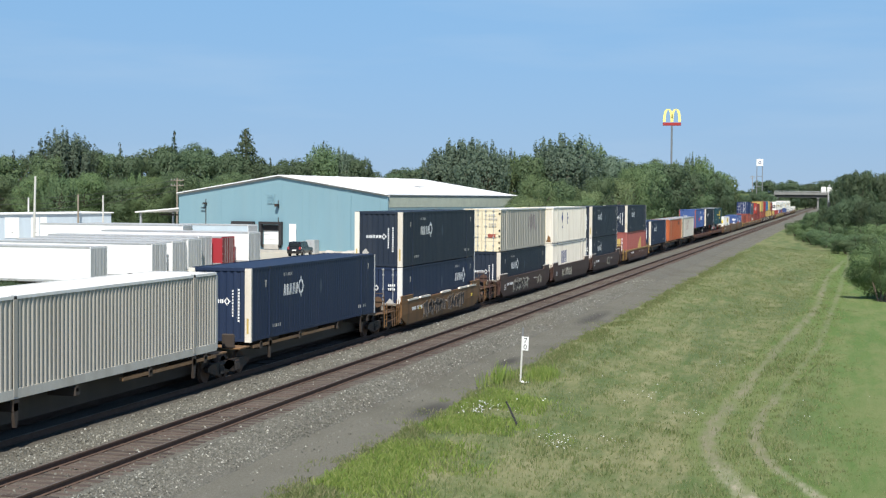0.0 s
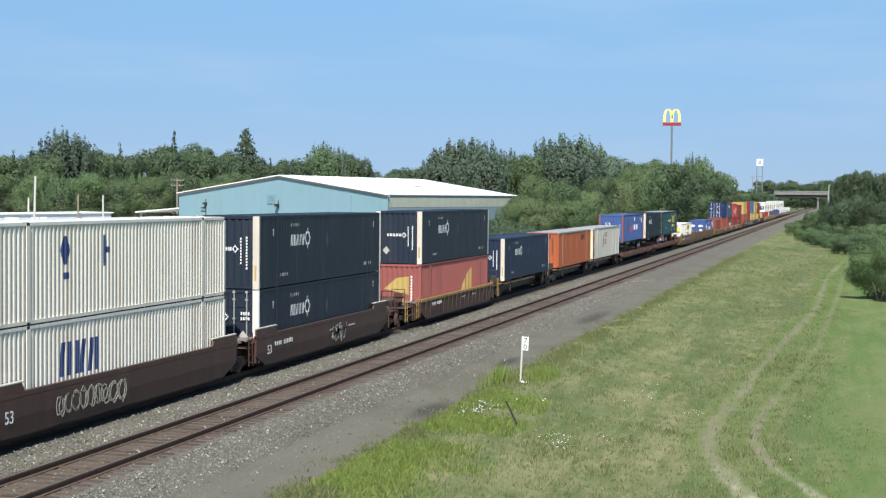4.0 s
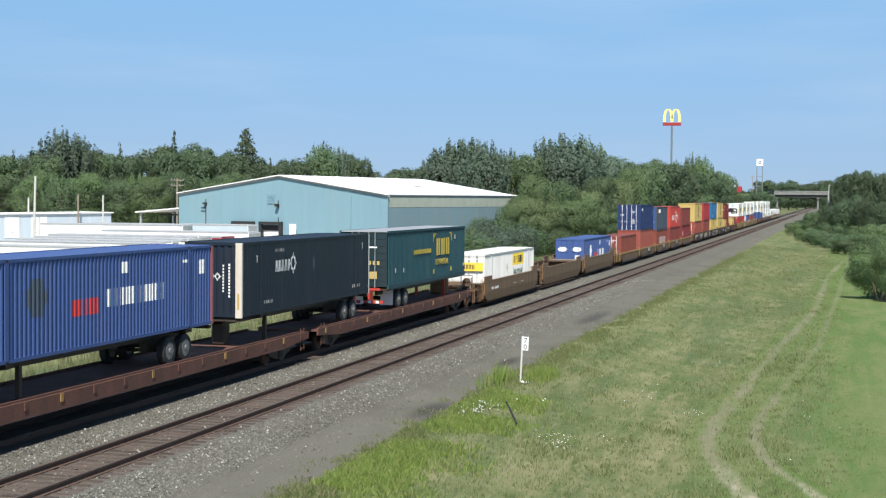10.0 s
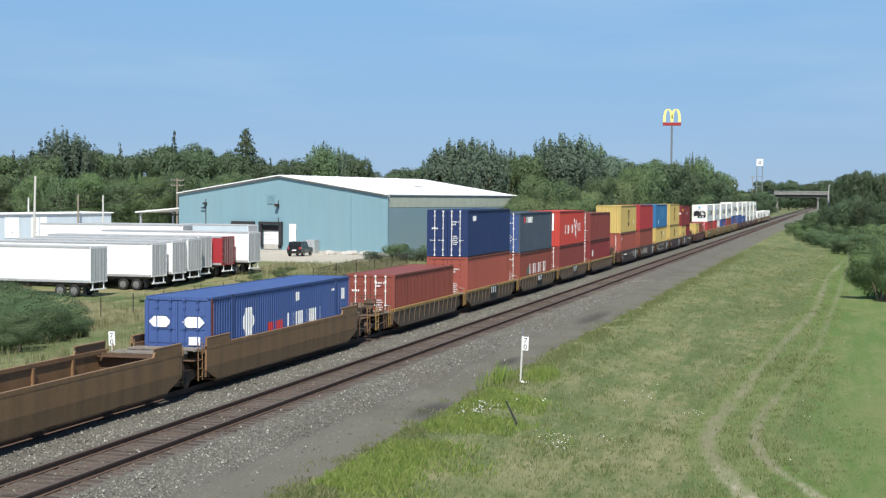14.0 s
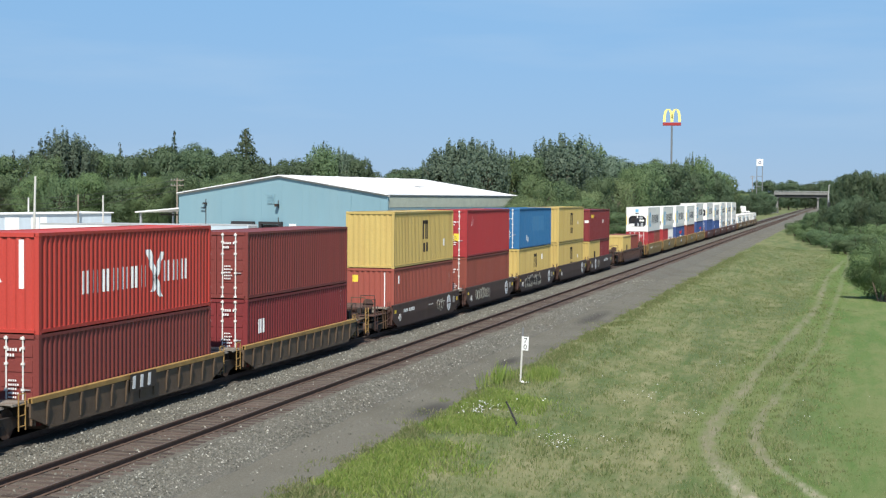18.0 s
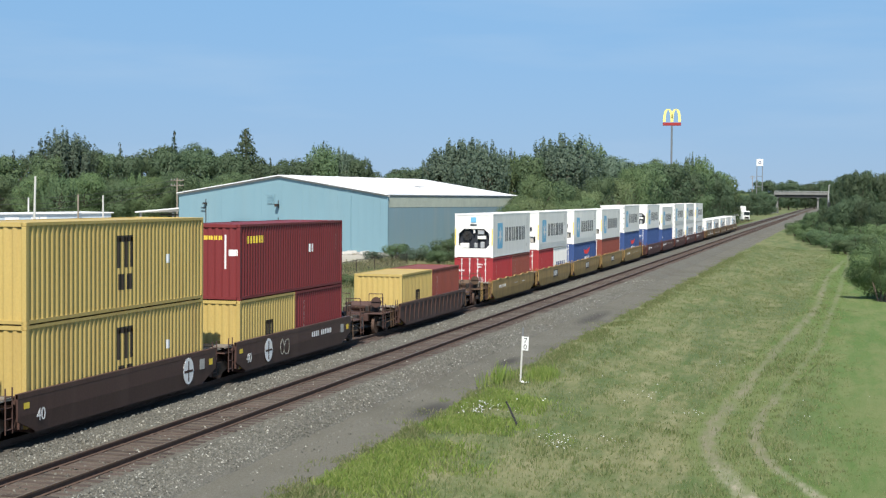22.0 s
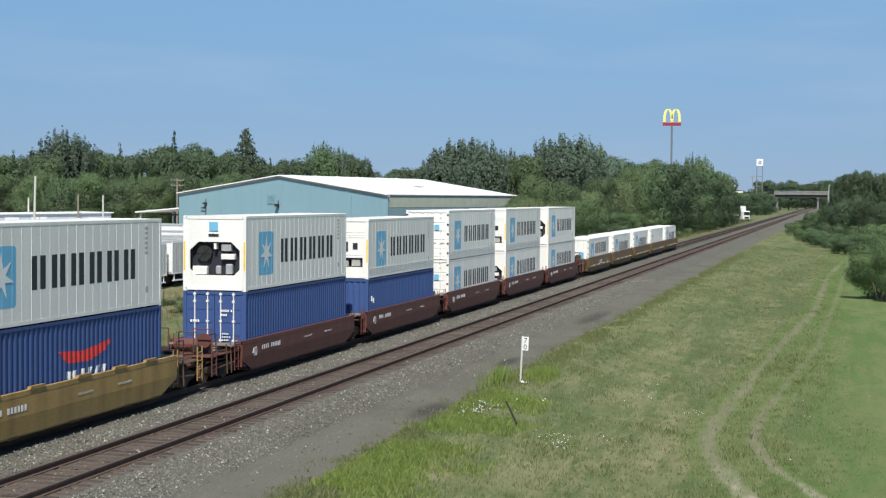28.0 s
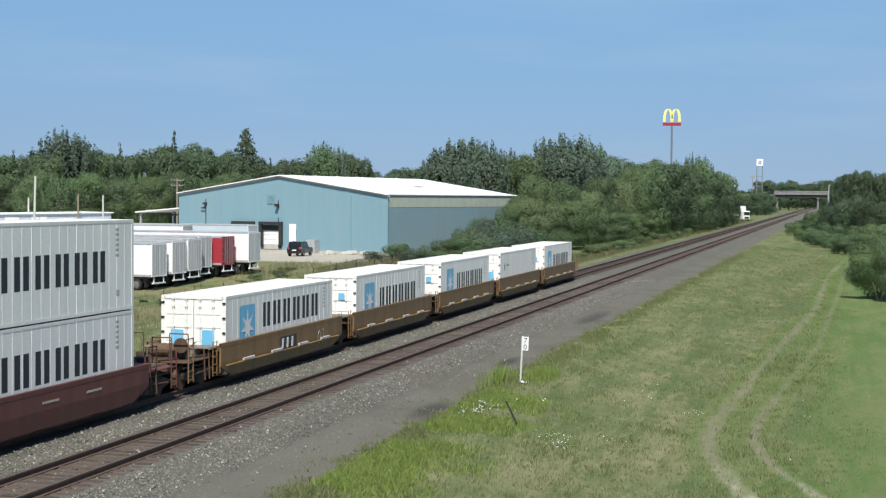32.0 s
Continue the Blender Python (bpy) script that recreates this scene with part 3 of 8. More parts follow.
    for a, b, z0, z1 in docks[:2]:
        d = part("dock_door", boxes((a + 0.05, b - 0.05, 0.14, 0.2, z0, z1 - 0.72)), door_white, t, "white sectional dock door")
        for j in range(1, 4):
            part("door_seam", boxes((a + 0.05, b - 0.05, 0.125, 0.14, z0 + j * 0.6, z0 + j * 0.6 + 0.03)), fascia_mat, d)
        part("dock_seal", boxes((a - 0.4, a, -0.45, 0.0, z0 - 0.1, z1 + 0.1)), seal_black, t)
        part("dock_seal", boxes((b, b + 0.4, -0.45, 0.0, z0 - 0.1, z1 + 0.1)), seal_black, t)
        part("dock_seal", boxes((a - 0.4, b + 0.4, -0.5, 0.0, z1 + 0.1, z1 + 0.45)), seal_black, t)
        part("dock_header", boxes((a, b, 0.02, 0.22, z1 - 0.72, z1 + 0.1)), seal_black, t)
        part("dock_leveller", boxes((a + 0.2, b - 0.2, -0.12, 0.0, 0.5, z0)), concrete, t)
        part("bumper", boxes((a - 0.1, a + 0.2, -0.2, -0.06, 0.7, 1.1)), rubber, t)
        part("bumper", boxes((b - 0.2, b + 0.1, -0.2, -0.06, 0.7, 1.1)), rubber, t)
    a, b, z0, z1 = docks[2]
    part("entrance_door", boxes((a, b, 0.05, 0.1, 0, 2.1)), fascia_mat, t)
    part("transom_panel", boxes((a + 0.05, b - 0.05, -0.06, 0.0, 1.5, 3.8)), door_white, t)
    part("door_header", boxes((a, b, 0.0, 0.1, 2.1, 2.45)), sheet_blue, t)
    v = part("vent_louvre", boxes((-17.5, -16.3, -0.08, 0.0, 6.35, 7.6)), sheet_blue, t, "grey louvred wall vent")
    for k in range(6):
        part("louvre", boxes((-17.4, -16.4, -0.12, -0.08, 6.45 + k * 0.19, 6.53 + k * 0.19)), sheet_blue, v)
    lamp = part("wall_lamp", boxes((-16.0, -15.6, -0.7, -0.1, 6.0, 6.35), (-15.85, -15.75, -0.1, 0.0, 5.8, 6.8), bev=0.03), steel_dark, t)
    part("conduit", boxes((-15.84, -15.76, -0.06, 0.0, 3.9, 4.6)), steel_dark, t)
    mast = part("service_mast", boxes((-26.95, -26.85, -0.05, 0.0, 3.2, 6.9)), steel_dark, t)
    part("mast_head", boxes((-27.1, -26.7, -0.5, -0.04, 6.2, 6.45)), steel_dark, mast)
    for z in (5.75, 5.3):
        part("mast_arm", boxes((-27.6, -26.9, -0.1, -0.05, z, z + 0.07)), steel_dark, mast)
    part("utility_box", boxes((-11.0, -9.7, -1.3, -0.1, 0.0, 1.85), bev=0.04), galv, t, "grey utility cabinet at the wall")
    part("downpipe", boxes((-5.3, -5.15, -0.12, 0.0, 0.3, E - 0.2)), sheet_blue, t)
    part("corner_trim", boxes((-0.02, 0.05, -0.05, 0.02, 0, E)), sheet_blue, t)
    part("roof_skylight", tidy(prism(bmesh.new(), [(-8.2, 0), (-6.2, 0), (-6.2, 0.06), (-8.2, 0.06)], "y", 0, 1.1)), fascia_mat, t).matrix_basis = pose(0, 22, E + (R - E) * (7.2 / (W / 2)) + 0.15 - 1.13 * 0, 0, 0, 0)
    # canopy on posts at the far corner
    c = part("canopy_roof", tidy(prism(bmesh.new(), [(-W - 7.5, 4.95), (-W, 5.6), (-W, 5.75), (-W - 7.5, 5.1)], "y", 0.5, 9)), roof_white, t, "thin white canopy beside the wall")
    for yy in (1.0, 8.5):
        part("canopy_post", boxes((-W - 7.0, -W - 6.75, yy - 0.12, yy + 0.12, 0, 4.95)), galv, t)
    part("canopy_brace", boxes((-W - 7.0, -W, 5.6, 5.7, 4.55, 4.75)), steel_dark, t)
    return t


warehouse()


def bearing(px, d):
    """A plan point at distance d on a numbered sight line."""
    f = 784 / math.tan(radians(32.43) / 2)
    lat = (px - 784) / f * d
    return (-d * math.sin(PAN) + lat * math.cos(PAN), d * math.cos(PAN) + lat * math.sin(PAN))


# ---- parked semi-trailers
trailer_white = paint("trailer_white", (0.80, 0.80, 0.79), (0.5, 0.48, 0.44), 0.15)
trailer_grey = paint("trailer_door_grey", (0.56, 0.57, 0.57), (0.25, 0.22, 0.2), 0.3)
trailer_roof = paint("dull_aluminium_roof", (0.44, 0.45, 0.45), (0.3, 0.29, 0.27), 0.4)
trailer_pale = paint("pale_blue_trailer", (0.50, 0.58, 0.64), (0.4, 0.42, 0.44), 0.2)


def wheel_mesh(r, w):
    bm = bmesh.new()
    prof = [(0.30 * r, -w / 2 + 0.03), (0.62 * r, -w / 2 + 0.02), (0.64 * r, -w / 2), (0.92 * r, -w / 2), (r, -w / 2 + 0.05), (r, w / 2 - 0.05), (0.92 * r, w / 2), (0.64 * r, w / 2), (0.62 * r, w / 2 - 0.06), (0.30 * r, w / 2 - 0.03)]
    n, rings = 18, []
    for i in range(n):
        a = 2 * math.pi * i / n
        rings.append([bm.verts.new((x, math.cos(a) * rr, math.sin(a) * rr)) for rr, x in prof])
    for i in range(n):
        for j in range(len(prof) - 1):
            bm.faces.new((rings[i][j], rings[i][j + 1], rings[(i + 1) % n][j + 1], rings[(i + 1) % n][j]))
    bm.faces.new([rings[i][0] for i in range(n)])
    bm.faces.new([rings[i][-1] for i in reversed(range(n))])
    return tidy(bm)


def hub_mesh(r, w):
    bm = rod(bmesh.new(), (-w / 2 - 0.005, 0, 0), (w / 2 + 0.005, 0, 0), r * 0.60, n=16)
    rod(bm, (-w / 2 - 0.05, 0, 0), (w / 2 + 0.05, 0, 0), r * 0.2, n=10)
    return bm


def road_wheel(parent, x, y, z, r=0.5, w=0.28):
    o = part("wheel", shared(("tyre", r, w), lambda: wheel_mesh(r, w)), rubber, parent)
    o.location = (x, y, z)
    part("rim", shared(("rim", r, w), lambda: hub_mesh(r, w)), rim_grey, o)
    return o


rim_grey = mat("dull_grey_rim", (0.20, 0.20, 0.195), 0.6, 0.2, 0.3, 5, 30, 0.1, (0.06, 0.05, 0.045), 0.6)
yard_red = paint("deep_red_trailer_paint", (0.36, 0.035, 0.045), (0.2, 0.04, 0.04), 0.3)
def trailer(label, side, end, L=16.15, name="semi_trailer", top=4.08):
    """Box trailer; local y runs from the rear doors (0) forward (L), wheels on the ground."""
    t = thing(name, label, "trailer", "parked semi-trailers")
    w, z0, z1 = 1.295, 1.18, top
    part("body", boxes((-w, w, 0.05, L, z0, z1), bev=0.03), side, t)
    part("roof", boxes((-w + 0.02, w - 0.02, 0.08, L - 0.03, z1, z1 + 0.03)), trailer_roof, t, "dull grey aluminium roof")
    for s in (-1, 1):
        d = part("door", boxes((0.02 if s > 0 else -w + 0.08, w - 0.08 if s > 0 else -0.02, -0.01, 0.05, z0 + 0.12, z1 - 0.14), bev=0.01), end, t, "grey rear door")
        for x in (0.28, 0.72):
            part("lock_rod", rods([((s * x, -0.04, z0 + 0.05), (s * x, -0.04, z1 - 0.1), 0.022)]), galv, d)
        for z in (1.5, 2.2, 2.9, 3.6):
            part("hinge", shared("hinge", lambda: boxes((-0.06, 0.06, -0.03, -0.012, 0, 0.1))), galv, d).location = ((w - 0.12) * s, 0, z)
    part("rear_frame", boxes((-w, -w + 0.08, -0.02, 0.05, z0, z1), (w - 0.08, w, -0.02, 0.05, z0, z1), (-w + 0.08, w - 0.08, -0.02, 0.05, z1 - 0.14, z1), (-w + 0.08, w - 0.08, -0.02, 0.05, z0, z0 + 0.12)), trailer_white if side != yard_red else yard_red, t)
    part("top_rail", boxes((-w - 0.015, -w, 0.05, L, z1 - 0.12, z1), (w, w + 0.015, 0.05, L, z1 - 0.12, z1)), galv, t)
    part("bottom_rail", boxes((-w - 0.02, -w, 0.05, L, z0, z0 + 0.2), (w, w + 0.02, 0.05, L, z0, z0 + 0.2)), galv, t)
    part("underframe", boxes((-0.6, -0.45, 0.2, L - 0.5, 0.92, z0), (0.45, 0.6, 0.2, L - 0.5, 0.92, z0), (-1.2, 1.2, 0.4, 4.4, 1.0, z0)), steel_dark, t)
    part("bumper", boxes((-1.15, 1.15, 0.0, 0.1, 0.55, 0.67), (-0.9, -0.8, 0.02, 0.1, 0.55, z0), (0.8, 0.9, 0.02, 0.1, 0.55, z0)), trailer_white, t)
    for y in (1.6, 2.9):
        part("axle", rods([((-1.1, y, 0.5), (1.1, y, 0.5), 0.07)]), steel_dark, t)
        for x in (-1.08, 1.08):
            road_wheel(t, x, y, 0.5)
    for x in (-0.82, 0.82):
        part("landing_leg", boxes((x - 0.08, x + 0.08, L - 3.6, L - 3.4, 0.0, z0), (x - 0.18, x + 0.18, L - 3.7, L - 3.3, 0.0, 0.05)), steel_dark, t)
    for x in (-0.9, 0.9):
        part("mudflap", boxes((x - 0.3, x + 0.3, 0.75, 0.78, 0.25, 1.0)), rubber, t)
    return t


tw = trailer("white box semi-trailer with grey rear doors, parked in the yard", trailer_white, trailer_grey)
tw.matrix_basis = pose(-58.68, 113.59, land(-58.68, 113.59), 0, 0, 86)
for x, y in ((-57.48, 122.49), (-57.13, 125.89), (-56.96, 128.89), (-57.23, 131.89), (-54.88, 138.29), (-66.0, 147.5)):
    copy_thing(tw, pose(x, y, land(x, y), 0, 0, 86 if y < 145 else 92))
for px, d, n in ((447, 172, 9.0), (330, 176, 12.2)):
    x, y = bearing(px, d)
    ts = trailer("short pale grey box trailer parked near the loading docks", trailer_pale, trailer_grey, n, top=3.9)
    ts.matrix_basis = pose(x, y, land(x, y), 0, 0, 88)
tr = trailer("red box semi-trailer with dark red rear doors, parked in the yard", yard_red, maroon, 8.6, top=3.85)
tr.matrix_basis = pose(-56.23, 134.99, land(-56.23, 134.99), 0, 0, 86)

# ---- trees and shrubs
def leaf_material(name, c0, c1, rough=0.6):
    m = bpy.data.materials.new(name)
    m.use_nodes = True
    n, l = m.node_tree.nodes, m.node_tree.links
    b = n["Principled BSDF"]
    b.inputs["Roughness"].default_value = rough
    b.inputs["Specular IOR Level"].default_value = 0.25
    g, o = n.new("ShaderNodeNewGeometry"), n.new("ShaderNodeObjectInfo")
    mx = n.new("ShaderNodeMix"); mx.data_type = "RGBA"
    mx.inputs["A"].default_value, mx.inputs["B"].default_value = (*c0, 1), (*c1, 1)
    l.new(g.outputs["Random Per Island"], mx.inputs["Factor"])
    hsv = n.new("ShaderNodeHueSaturation")
    v = n.new("ShaderNodeMapRange")
    v.inputs["To Min"].default_value, v.inputs["To Max"].default_value = 0.78, 1.22
    l.new(o.outputs["Random"], v.inputs["Value"]); l.new(v.outputs[0], hsv.inputs["Value"])
    h = n.new("ShaderNodeMapRange")
    h.inputs["To Min"].default_value, h.inputs["To Max"].default_value = 0.487, 0.512
    l.new(o.outputs["Random"], h.inputs["Value"]); l.new(h.outputs[0], hsv.inputs["Hue"])
    l.new(mx.outputs["Result"], hsv.inputs["Color"]); l.new(hsv.outputs[0], b.inputs["Base Color"])
    tr_ = n.new("ShaderNodeBsdfTranslucent")
    l.new(hsv.outputs[0], tr_.inputs["Color"])
    ms = n.new("ShaderNodeMixShader")
    ms.inputs["Fac"].default_value = 0.45
    l.new(b.outputs[0], ms.inputs[1]); l.new(tr_.outputs[0], ms.inputs[2])
    l.new(ms.outputs[0], n["Material Output"].inputs["Surface"])
    return m


bark = mat("grey_brown_bark", (0.12, 0.095, 0.07), 0.9, 0, 0.3, 4, 25, 0.6)
leaf_dark = leaf_material("dark_foliage", (0.084, 0.128, 0.070), (0.130, 0.180, 0.100))
leaf_mid = leaf_material("green_foliage", (0.108, 0.166, 0.082), (0.162, 0.226, 0.114))
leaf_light = leaf_material("light_foliage", (0.128, 0.194, 0.086), (0.190, 0.256, 0.120))
leaf_pale = leaf_material("pale_yellowish_foliage", (0.150, 0.200, 0.092), (0.222, 0.268, 0.132))
leaf_grey = leaf_material("grey_green_foliage", (0.112, 0.166, 0.112), (0.180, 0.238, 0.172))
leaf_fir = leaf_material("fir_foliage", (0.036, 0.069, 0.046), (0.060, 0.101, 0.064))


def crown_mesh(kind, seed, count, leaf):
    """Foliage of a tree one metre high and about as wide, as many small tilted leaf clumps in uneven lobes."""
    rng = random.Random(seed)
    lobes = []
    if kind == "round":
        lobes.append((0, 0, 0.55, 0.27, 0.33))
        lobes += [(0.2 * math.cos(a), 0.2 * math.sin(a), 0.24, 0.19, 0.18) for a in (0.3, 1.8, 3.3, 4.9)]
        for i in range(16):
            a, e = rng.uniform(0, 6.283), rng.uniform(-0.8, 1.1)
            d = 0.30
            lobes.append((math.cos(a) * math.cos(e) * d, math.sin(a) * math.cos(e) * d, 0.58 + math.sin(e) * 0.27, rng.uniform(0.10, 0.17), rng.uniform(0.09, 0.15)))
    elif kind == "spires":
        lobes += [(0.17 * math.cos(a), 0.17 * math.sin(a), 0.3, 0.2, 0.24) for a in (0.3, 1.8, 3.3, 4.9)]
        lobes += [(0, 0, 0.46, 0.33, 0.28), (0, 0, 0.64, 0.27, 0.20)]
        for i in range(46):
            a, d = rng.uniform(0, 6.283), 0.37 * math.sqrt(rng.random())
            tip = rng.uniform(0.9, 1.0) * (1 - 0.30 * (d / 0.37) ** 2)
            for k in range(5):
                z = tip - 0.03 - 0.055 * k
                lean = 1.06 - 0.05 * k
                lobes.append((math.cos(a) * d * lean, math.sin(a) * d * lean, z, 0.018 + 0.0085 * k, 0.05))
    elif kind == "fir":
        for k in range(14):
            z = 0.12 + 0.063 * k
            lobes.append((rng.uniform(-0.01, 0.01), rng.uniform(-0.01, 0.01), z, 0.30 * (1.0 - z) + 0.012, 0.034))
    elif kind == "pine":
        for k in range(15):
            z = 0.10 + 0.06 * k
            for a in range(5):
                r = 0.26 * (1.0 - z) ** 0.8
                b = a * 1.257 + k
                lobes.append((math.cos(b) * r, math.sin(b) * r, z - 0.02 * rng.random(), r * 0.75 + 0.012, 0.036))
    else:  # shrub
        for i in range(12):
            a, d = rng.uniform(0, 6.283), 0.42 * math.sqrt(rng.random())
            lobes.append((math.cos(a) * d, math.sin(a) * d, rng.uniform(0.16, 0.72) * (1 - 0.5 * d), rng.uniform(0.16, 0.26), rng.uniform(0.14, 0.24)))
    wts = [(l[3] * l[3] + l[3] * l[4]) * (3.0 if kind == "spires" and l[3] < 0.11 else 1.0) for l in lobes]
    verts, faces, normals = [], [], []
    for l in rng.choices(lobes, wts, k=count):
        v = Vector((rng.gauss(0, 1), rng.gauss(0, 1), rng.gauss(0, 1))).normalized()
        inner = rng.random() < 0.35                  # larger leaves that close the lobe, then small ones that fray its outline
        rr = rng.uniform(0.72, 0.92) if inner else 0.86 + 0.26 * rng.random() ** 1.4
        c = Vector((l[0] + v.x * l[3] * rr, l[1] + v.y * l[3] * rr, l[2] + v.z * l[4] * rr))
        if c.z < 0.02:
            continue
        nrm = (v + Vector((rng.uniform(-1, 1), rng.uniform(-1, 1), rng.uniform(-0.4, 1.2))) * (0.2 if inner else 0.6)).normalized()
        u = nrm.orthogonal().normalized()
        w = nrm.cross(u)
        a = rng.uniform(0, 6.283)
        u, w = u * math.cos(a) + w * math.sin(a), w * math.cos(a) - u * math.sin(a)
        s = min(leaf * rng.uniform(1.0, 1.5), l[3]) if inner else leaf * rng.uniform(0.5, 1.0)
        b = len(verts)
        out = v * 0.75 + Vector((c.x * 1.6, c.y * 1.6, (c.z - 0.45) * 1.4)) + nrm * 0.35
        normals += [tuple(out.normalized())] * 3
        verts += [tuple(c - u * s), tuple(c - w * s * 0.7 + nrm * s * 0.2 + u * s * 0.3), tuple(c + u * s * 0.7 + w * s * 0.7)]
        faces.append((b, b + 1, b + 2))
    me = bpy.data.meshes.new("crown")
    me.from_pydata(verts, [], faces)
    me.polygons.foreach_set("use_smooth", [True] * len(faces))
    me.normals_split_custom_set_from_vertices(normals)
    me.materials.append(None)
    return me


def trunk_mesh(kind, seed):
    rng = random.Random(seed)
    bm = bmesh.new()
    if kind == "shrub":
        for i in range(6):
            a = rng.uniform(0, 6.283)
            rod(bm, (0.03 * math.cos(a), 0.03 * math.sin(a), -0.05), (0.3 * math.cos(a), 0.3 * math.sin(a), rng.uniform(0.4, 0.7)), 0.018, 0.006, 5)
        return bm
    top = 0.95 if kind in ("fir", "pine") else 0.62
    rod(bm, (0, 0, -0.04), (0.01, 0.01, top * 0.5), 0.026, 0.018, 7)
    rod(bm, (0.01, 0.01, top * 0.5), (0, 0.0, top), 0.018, 0.006, 7)
    for i in range(0 if kind in ("fir", "pine") else 8):
        a, z = rng.uniform(0, 6.283), rng.uniform(0.25, 0.5)
        rod(bm, (0, 0, z), (0.26 * math.cos(a), 0.26 * math.sin(a), z + rng.uniform(0.12, 0.3)), 0.011, 0.003, 5)
    return bm


CROWNS = {}
def plant(kind, variant, height, wide, x, y, leafm, label, category="tree", z=None, fine=1.0):
    key = (kind, variant, fine)
    if key not in CROWNS:
        n, s = {"round": (16500, 0.0135), "spires": (20000, 0.0115), "fir": (8000, 0.012), "pine": (20000, 0.0125), "shrub": (9000, 0.0185)}[kind]
        CROWNS[key] = (crown_mesh(kind, variant * 7 + 3, int(n * fine), s / math.sqrt(fine)), shared((kind + "_trunk", variant), lambda: trunk_mesh(kind, variant)))
    crown, trunk = CROWNS[key]
    rng = random.Random(int(x * 31 + y * 17))
    t = thing("tree" if category == "tree" else "shrub", label, category, "trees along the line" if category == "tree" else "shrubs")
    part("trunk", trunk, bark, t)
    part("crown", crown, leafm, t)
    t.matrix_basis = Matrix.Translation((x, y, land(x, y) - 0.1 if z is None else z)) @ Euler((0, 0, rng.uniform(0, 6.283))).to_matrix().to_4x4() @ Matrix.Diagonal((wide, wide, height, 1))
    return t


def stand(rows, rng):
    """Trees on sight lines: (bearing, distance, level of the top, kind, width ratio, leaves)."""
    f = 784 / math.tan(radians(32.43) / 2)
    for px, d, top, kind, ratio, leafm, label in rows:
        x, y = bearing(px, d)
        g = land(x, y)
        eye_line = 353 - 0.0081 * (1486 - px)
        hgt = EYE[2] - g + (eye_line - top) * d / f
        plant(kind, rng.randrange(4), hgt / 0.93, hgt * ratio * (1.25 if kind in ("spires", "fir", "pine") else 1.0), x, y, leafm, label, fine=1.0 if d < 290 else 0.55 if d < 420 else 0.33)


rng = random.Random(11)
DARK, MID, LIGHT = "dark green broadleaf tree in full summer leaf", "green broadleaf tree in full summer leaf", "light green young tree at the wood's edge"
FIR, POP = "dark narrow fir rising above the wood", "tall grey-green poplar with upright branches"
rows = []
# far wood on the left, its skyline from left to right
for px, top in ((-40, 285), (0, 290), (22, 275), (58, 268), (85, 270), (150, 264), (175, 270), (190, 268), (225, 270), (250, 268), (275, 258), (300, 262), (330, 255), (352, 264), (378, 278), (402, 272), (452, 290), (470, 292), (490, 292), (515, 284), (540, 275), (600, 272), (628, 280), (648, 300)):
    rows.append((px, rng.uniform(330, 365), top, "round", rng.uniform(0.75, 0.95), rng.choice((leaf_dark, leaf_dark, leaf_mid)), DARK))
rows += [(112, 345, 232, "spires", 0.75, leaf_grey, POP), (128, 352, 240, "spires", 0.7, leaf_grey, POP), (570, 345, 256, "spires", 0.6, leaf_mid, POP), (590, 350, 262, "spires", 0.6, leaf_grey, POP), (615, 350, 272, "spires", 0.6, leaf_grey, POP)]
rows += [(24, 340, 270, "fir", 0.5, leaf_fir, FIR), (212, 335, 258, "fir", 0.45, leaf_fir, FIR), (308, 340, 238, "fir", 0.45, leaf_fir, FIR), (434, 340, 234, "pine", 0.66, leaf_dark, "broad dark conifer rising above the wood"), (416, 336, 268, "round", 0.7, leaf_dark, DARK), (448, 338, 280, "round", 0.8, leaf_dark, DARK), (571, 352, 254, "fir", 0.3, leaf_fir, FIR), (478, 345, 283, "fir", 0.4, leaf_fir, FIR)]
for i in range(26):
    px = -50 + i * 22 + rng.uniform(-6, 6)
    rows.append((px, rng.uniform(270, 300), rng.uniform(298, 326), "spires" if i % 3 == 1 else "round", rng.uniform(0.62, 0.75) if i % 3 == 1 else rng.uniform(0.8, 1.05), rng.choice((leaf_mid, leaf_mid, leaf_light)), LIGHT))
for px, top in ((690, 306), (708, 300), (727, 293), (745, 296), (760, 312), (668, 322)):
    rows.append((px, rng.uniform(430, 470), top, "round", 0.95, leaf_dark, DARK))
# wood behind the warehouse and along the line
for px, top, k in ((782, 268, "spires"), (806, 250, "spires"), (832, 246, "spires"), (855, 252, "spires"), (872, 276, "round"), (893, 270, "spires"), (915, 272, "spires"), (940, 274, "round"), (962, 266, "round"), (985, 245, "spires"), (1005, 241, "spires"), (1030, 248, "spires"), (1048, 268, "round"), (1075, 276, "round"), (1095, 284, "round"), (1120, 286, "round"), (1148, 284, "round"), (1168, 282, "round"), (1208, 284, "spires"), (1225, 276, "spires"), (1240, 278, "spires"), (1265, 300, "round"), (1283, 312, "round")):
    rows.append((px, rng.uniform(330, 380) + max(0, px - 1000) * 0.25, top, k, rng.uniform(0.7, 0.9) * (0.62 if k == "spires" and px > 1200 else 1.0), leaf_grey if k == "spires" and px < 870 else rng.choice((leaf_grey, leaf_mid, leaf_light)), POP if k == "spires" else DARK))
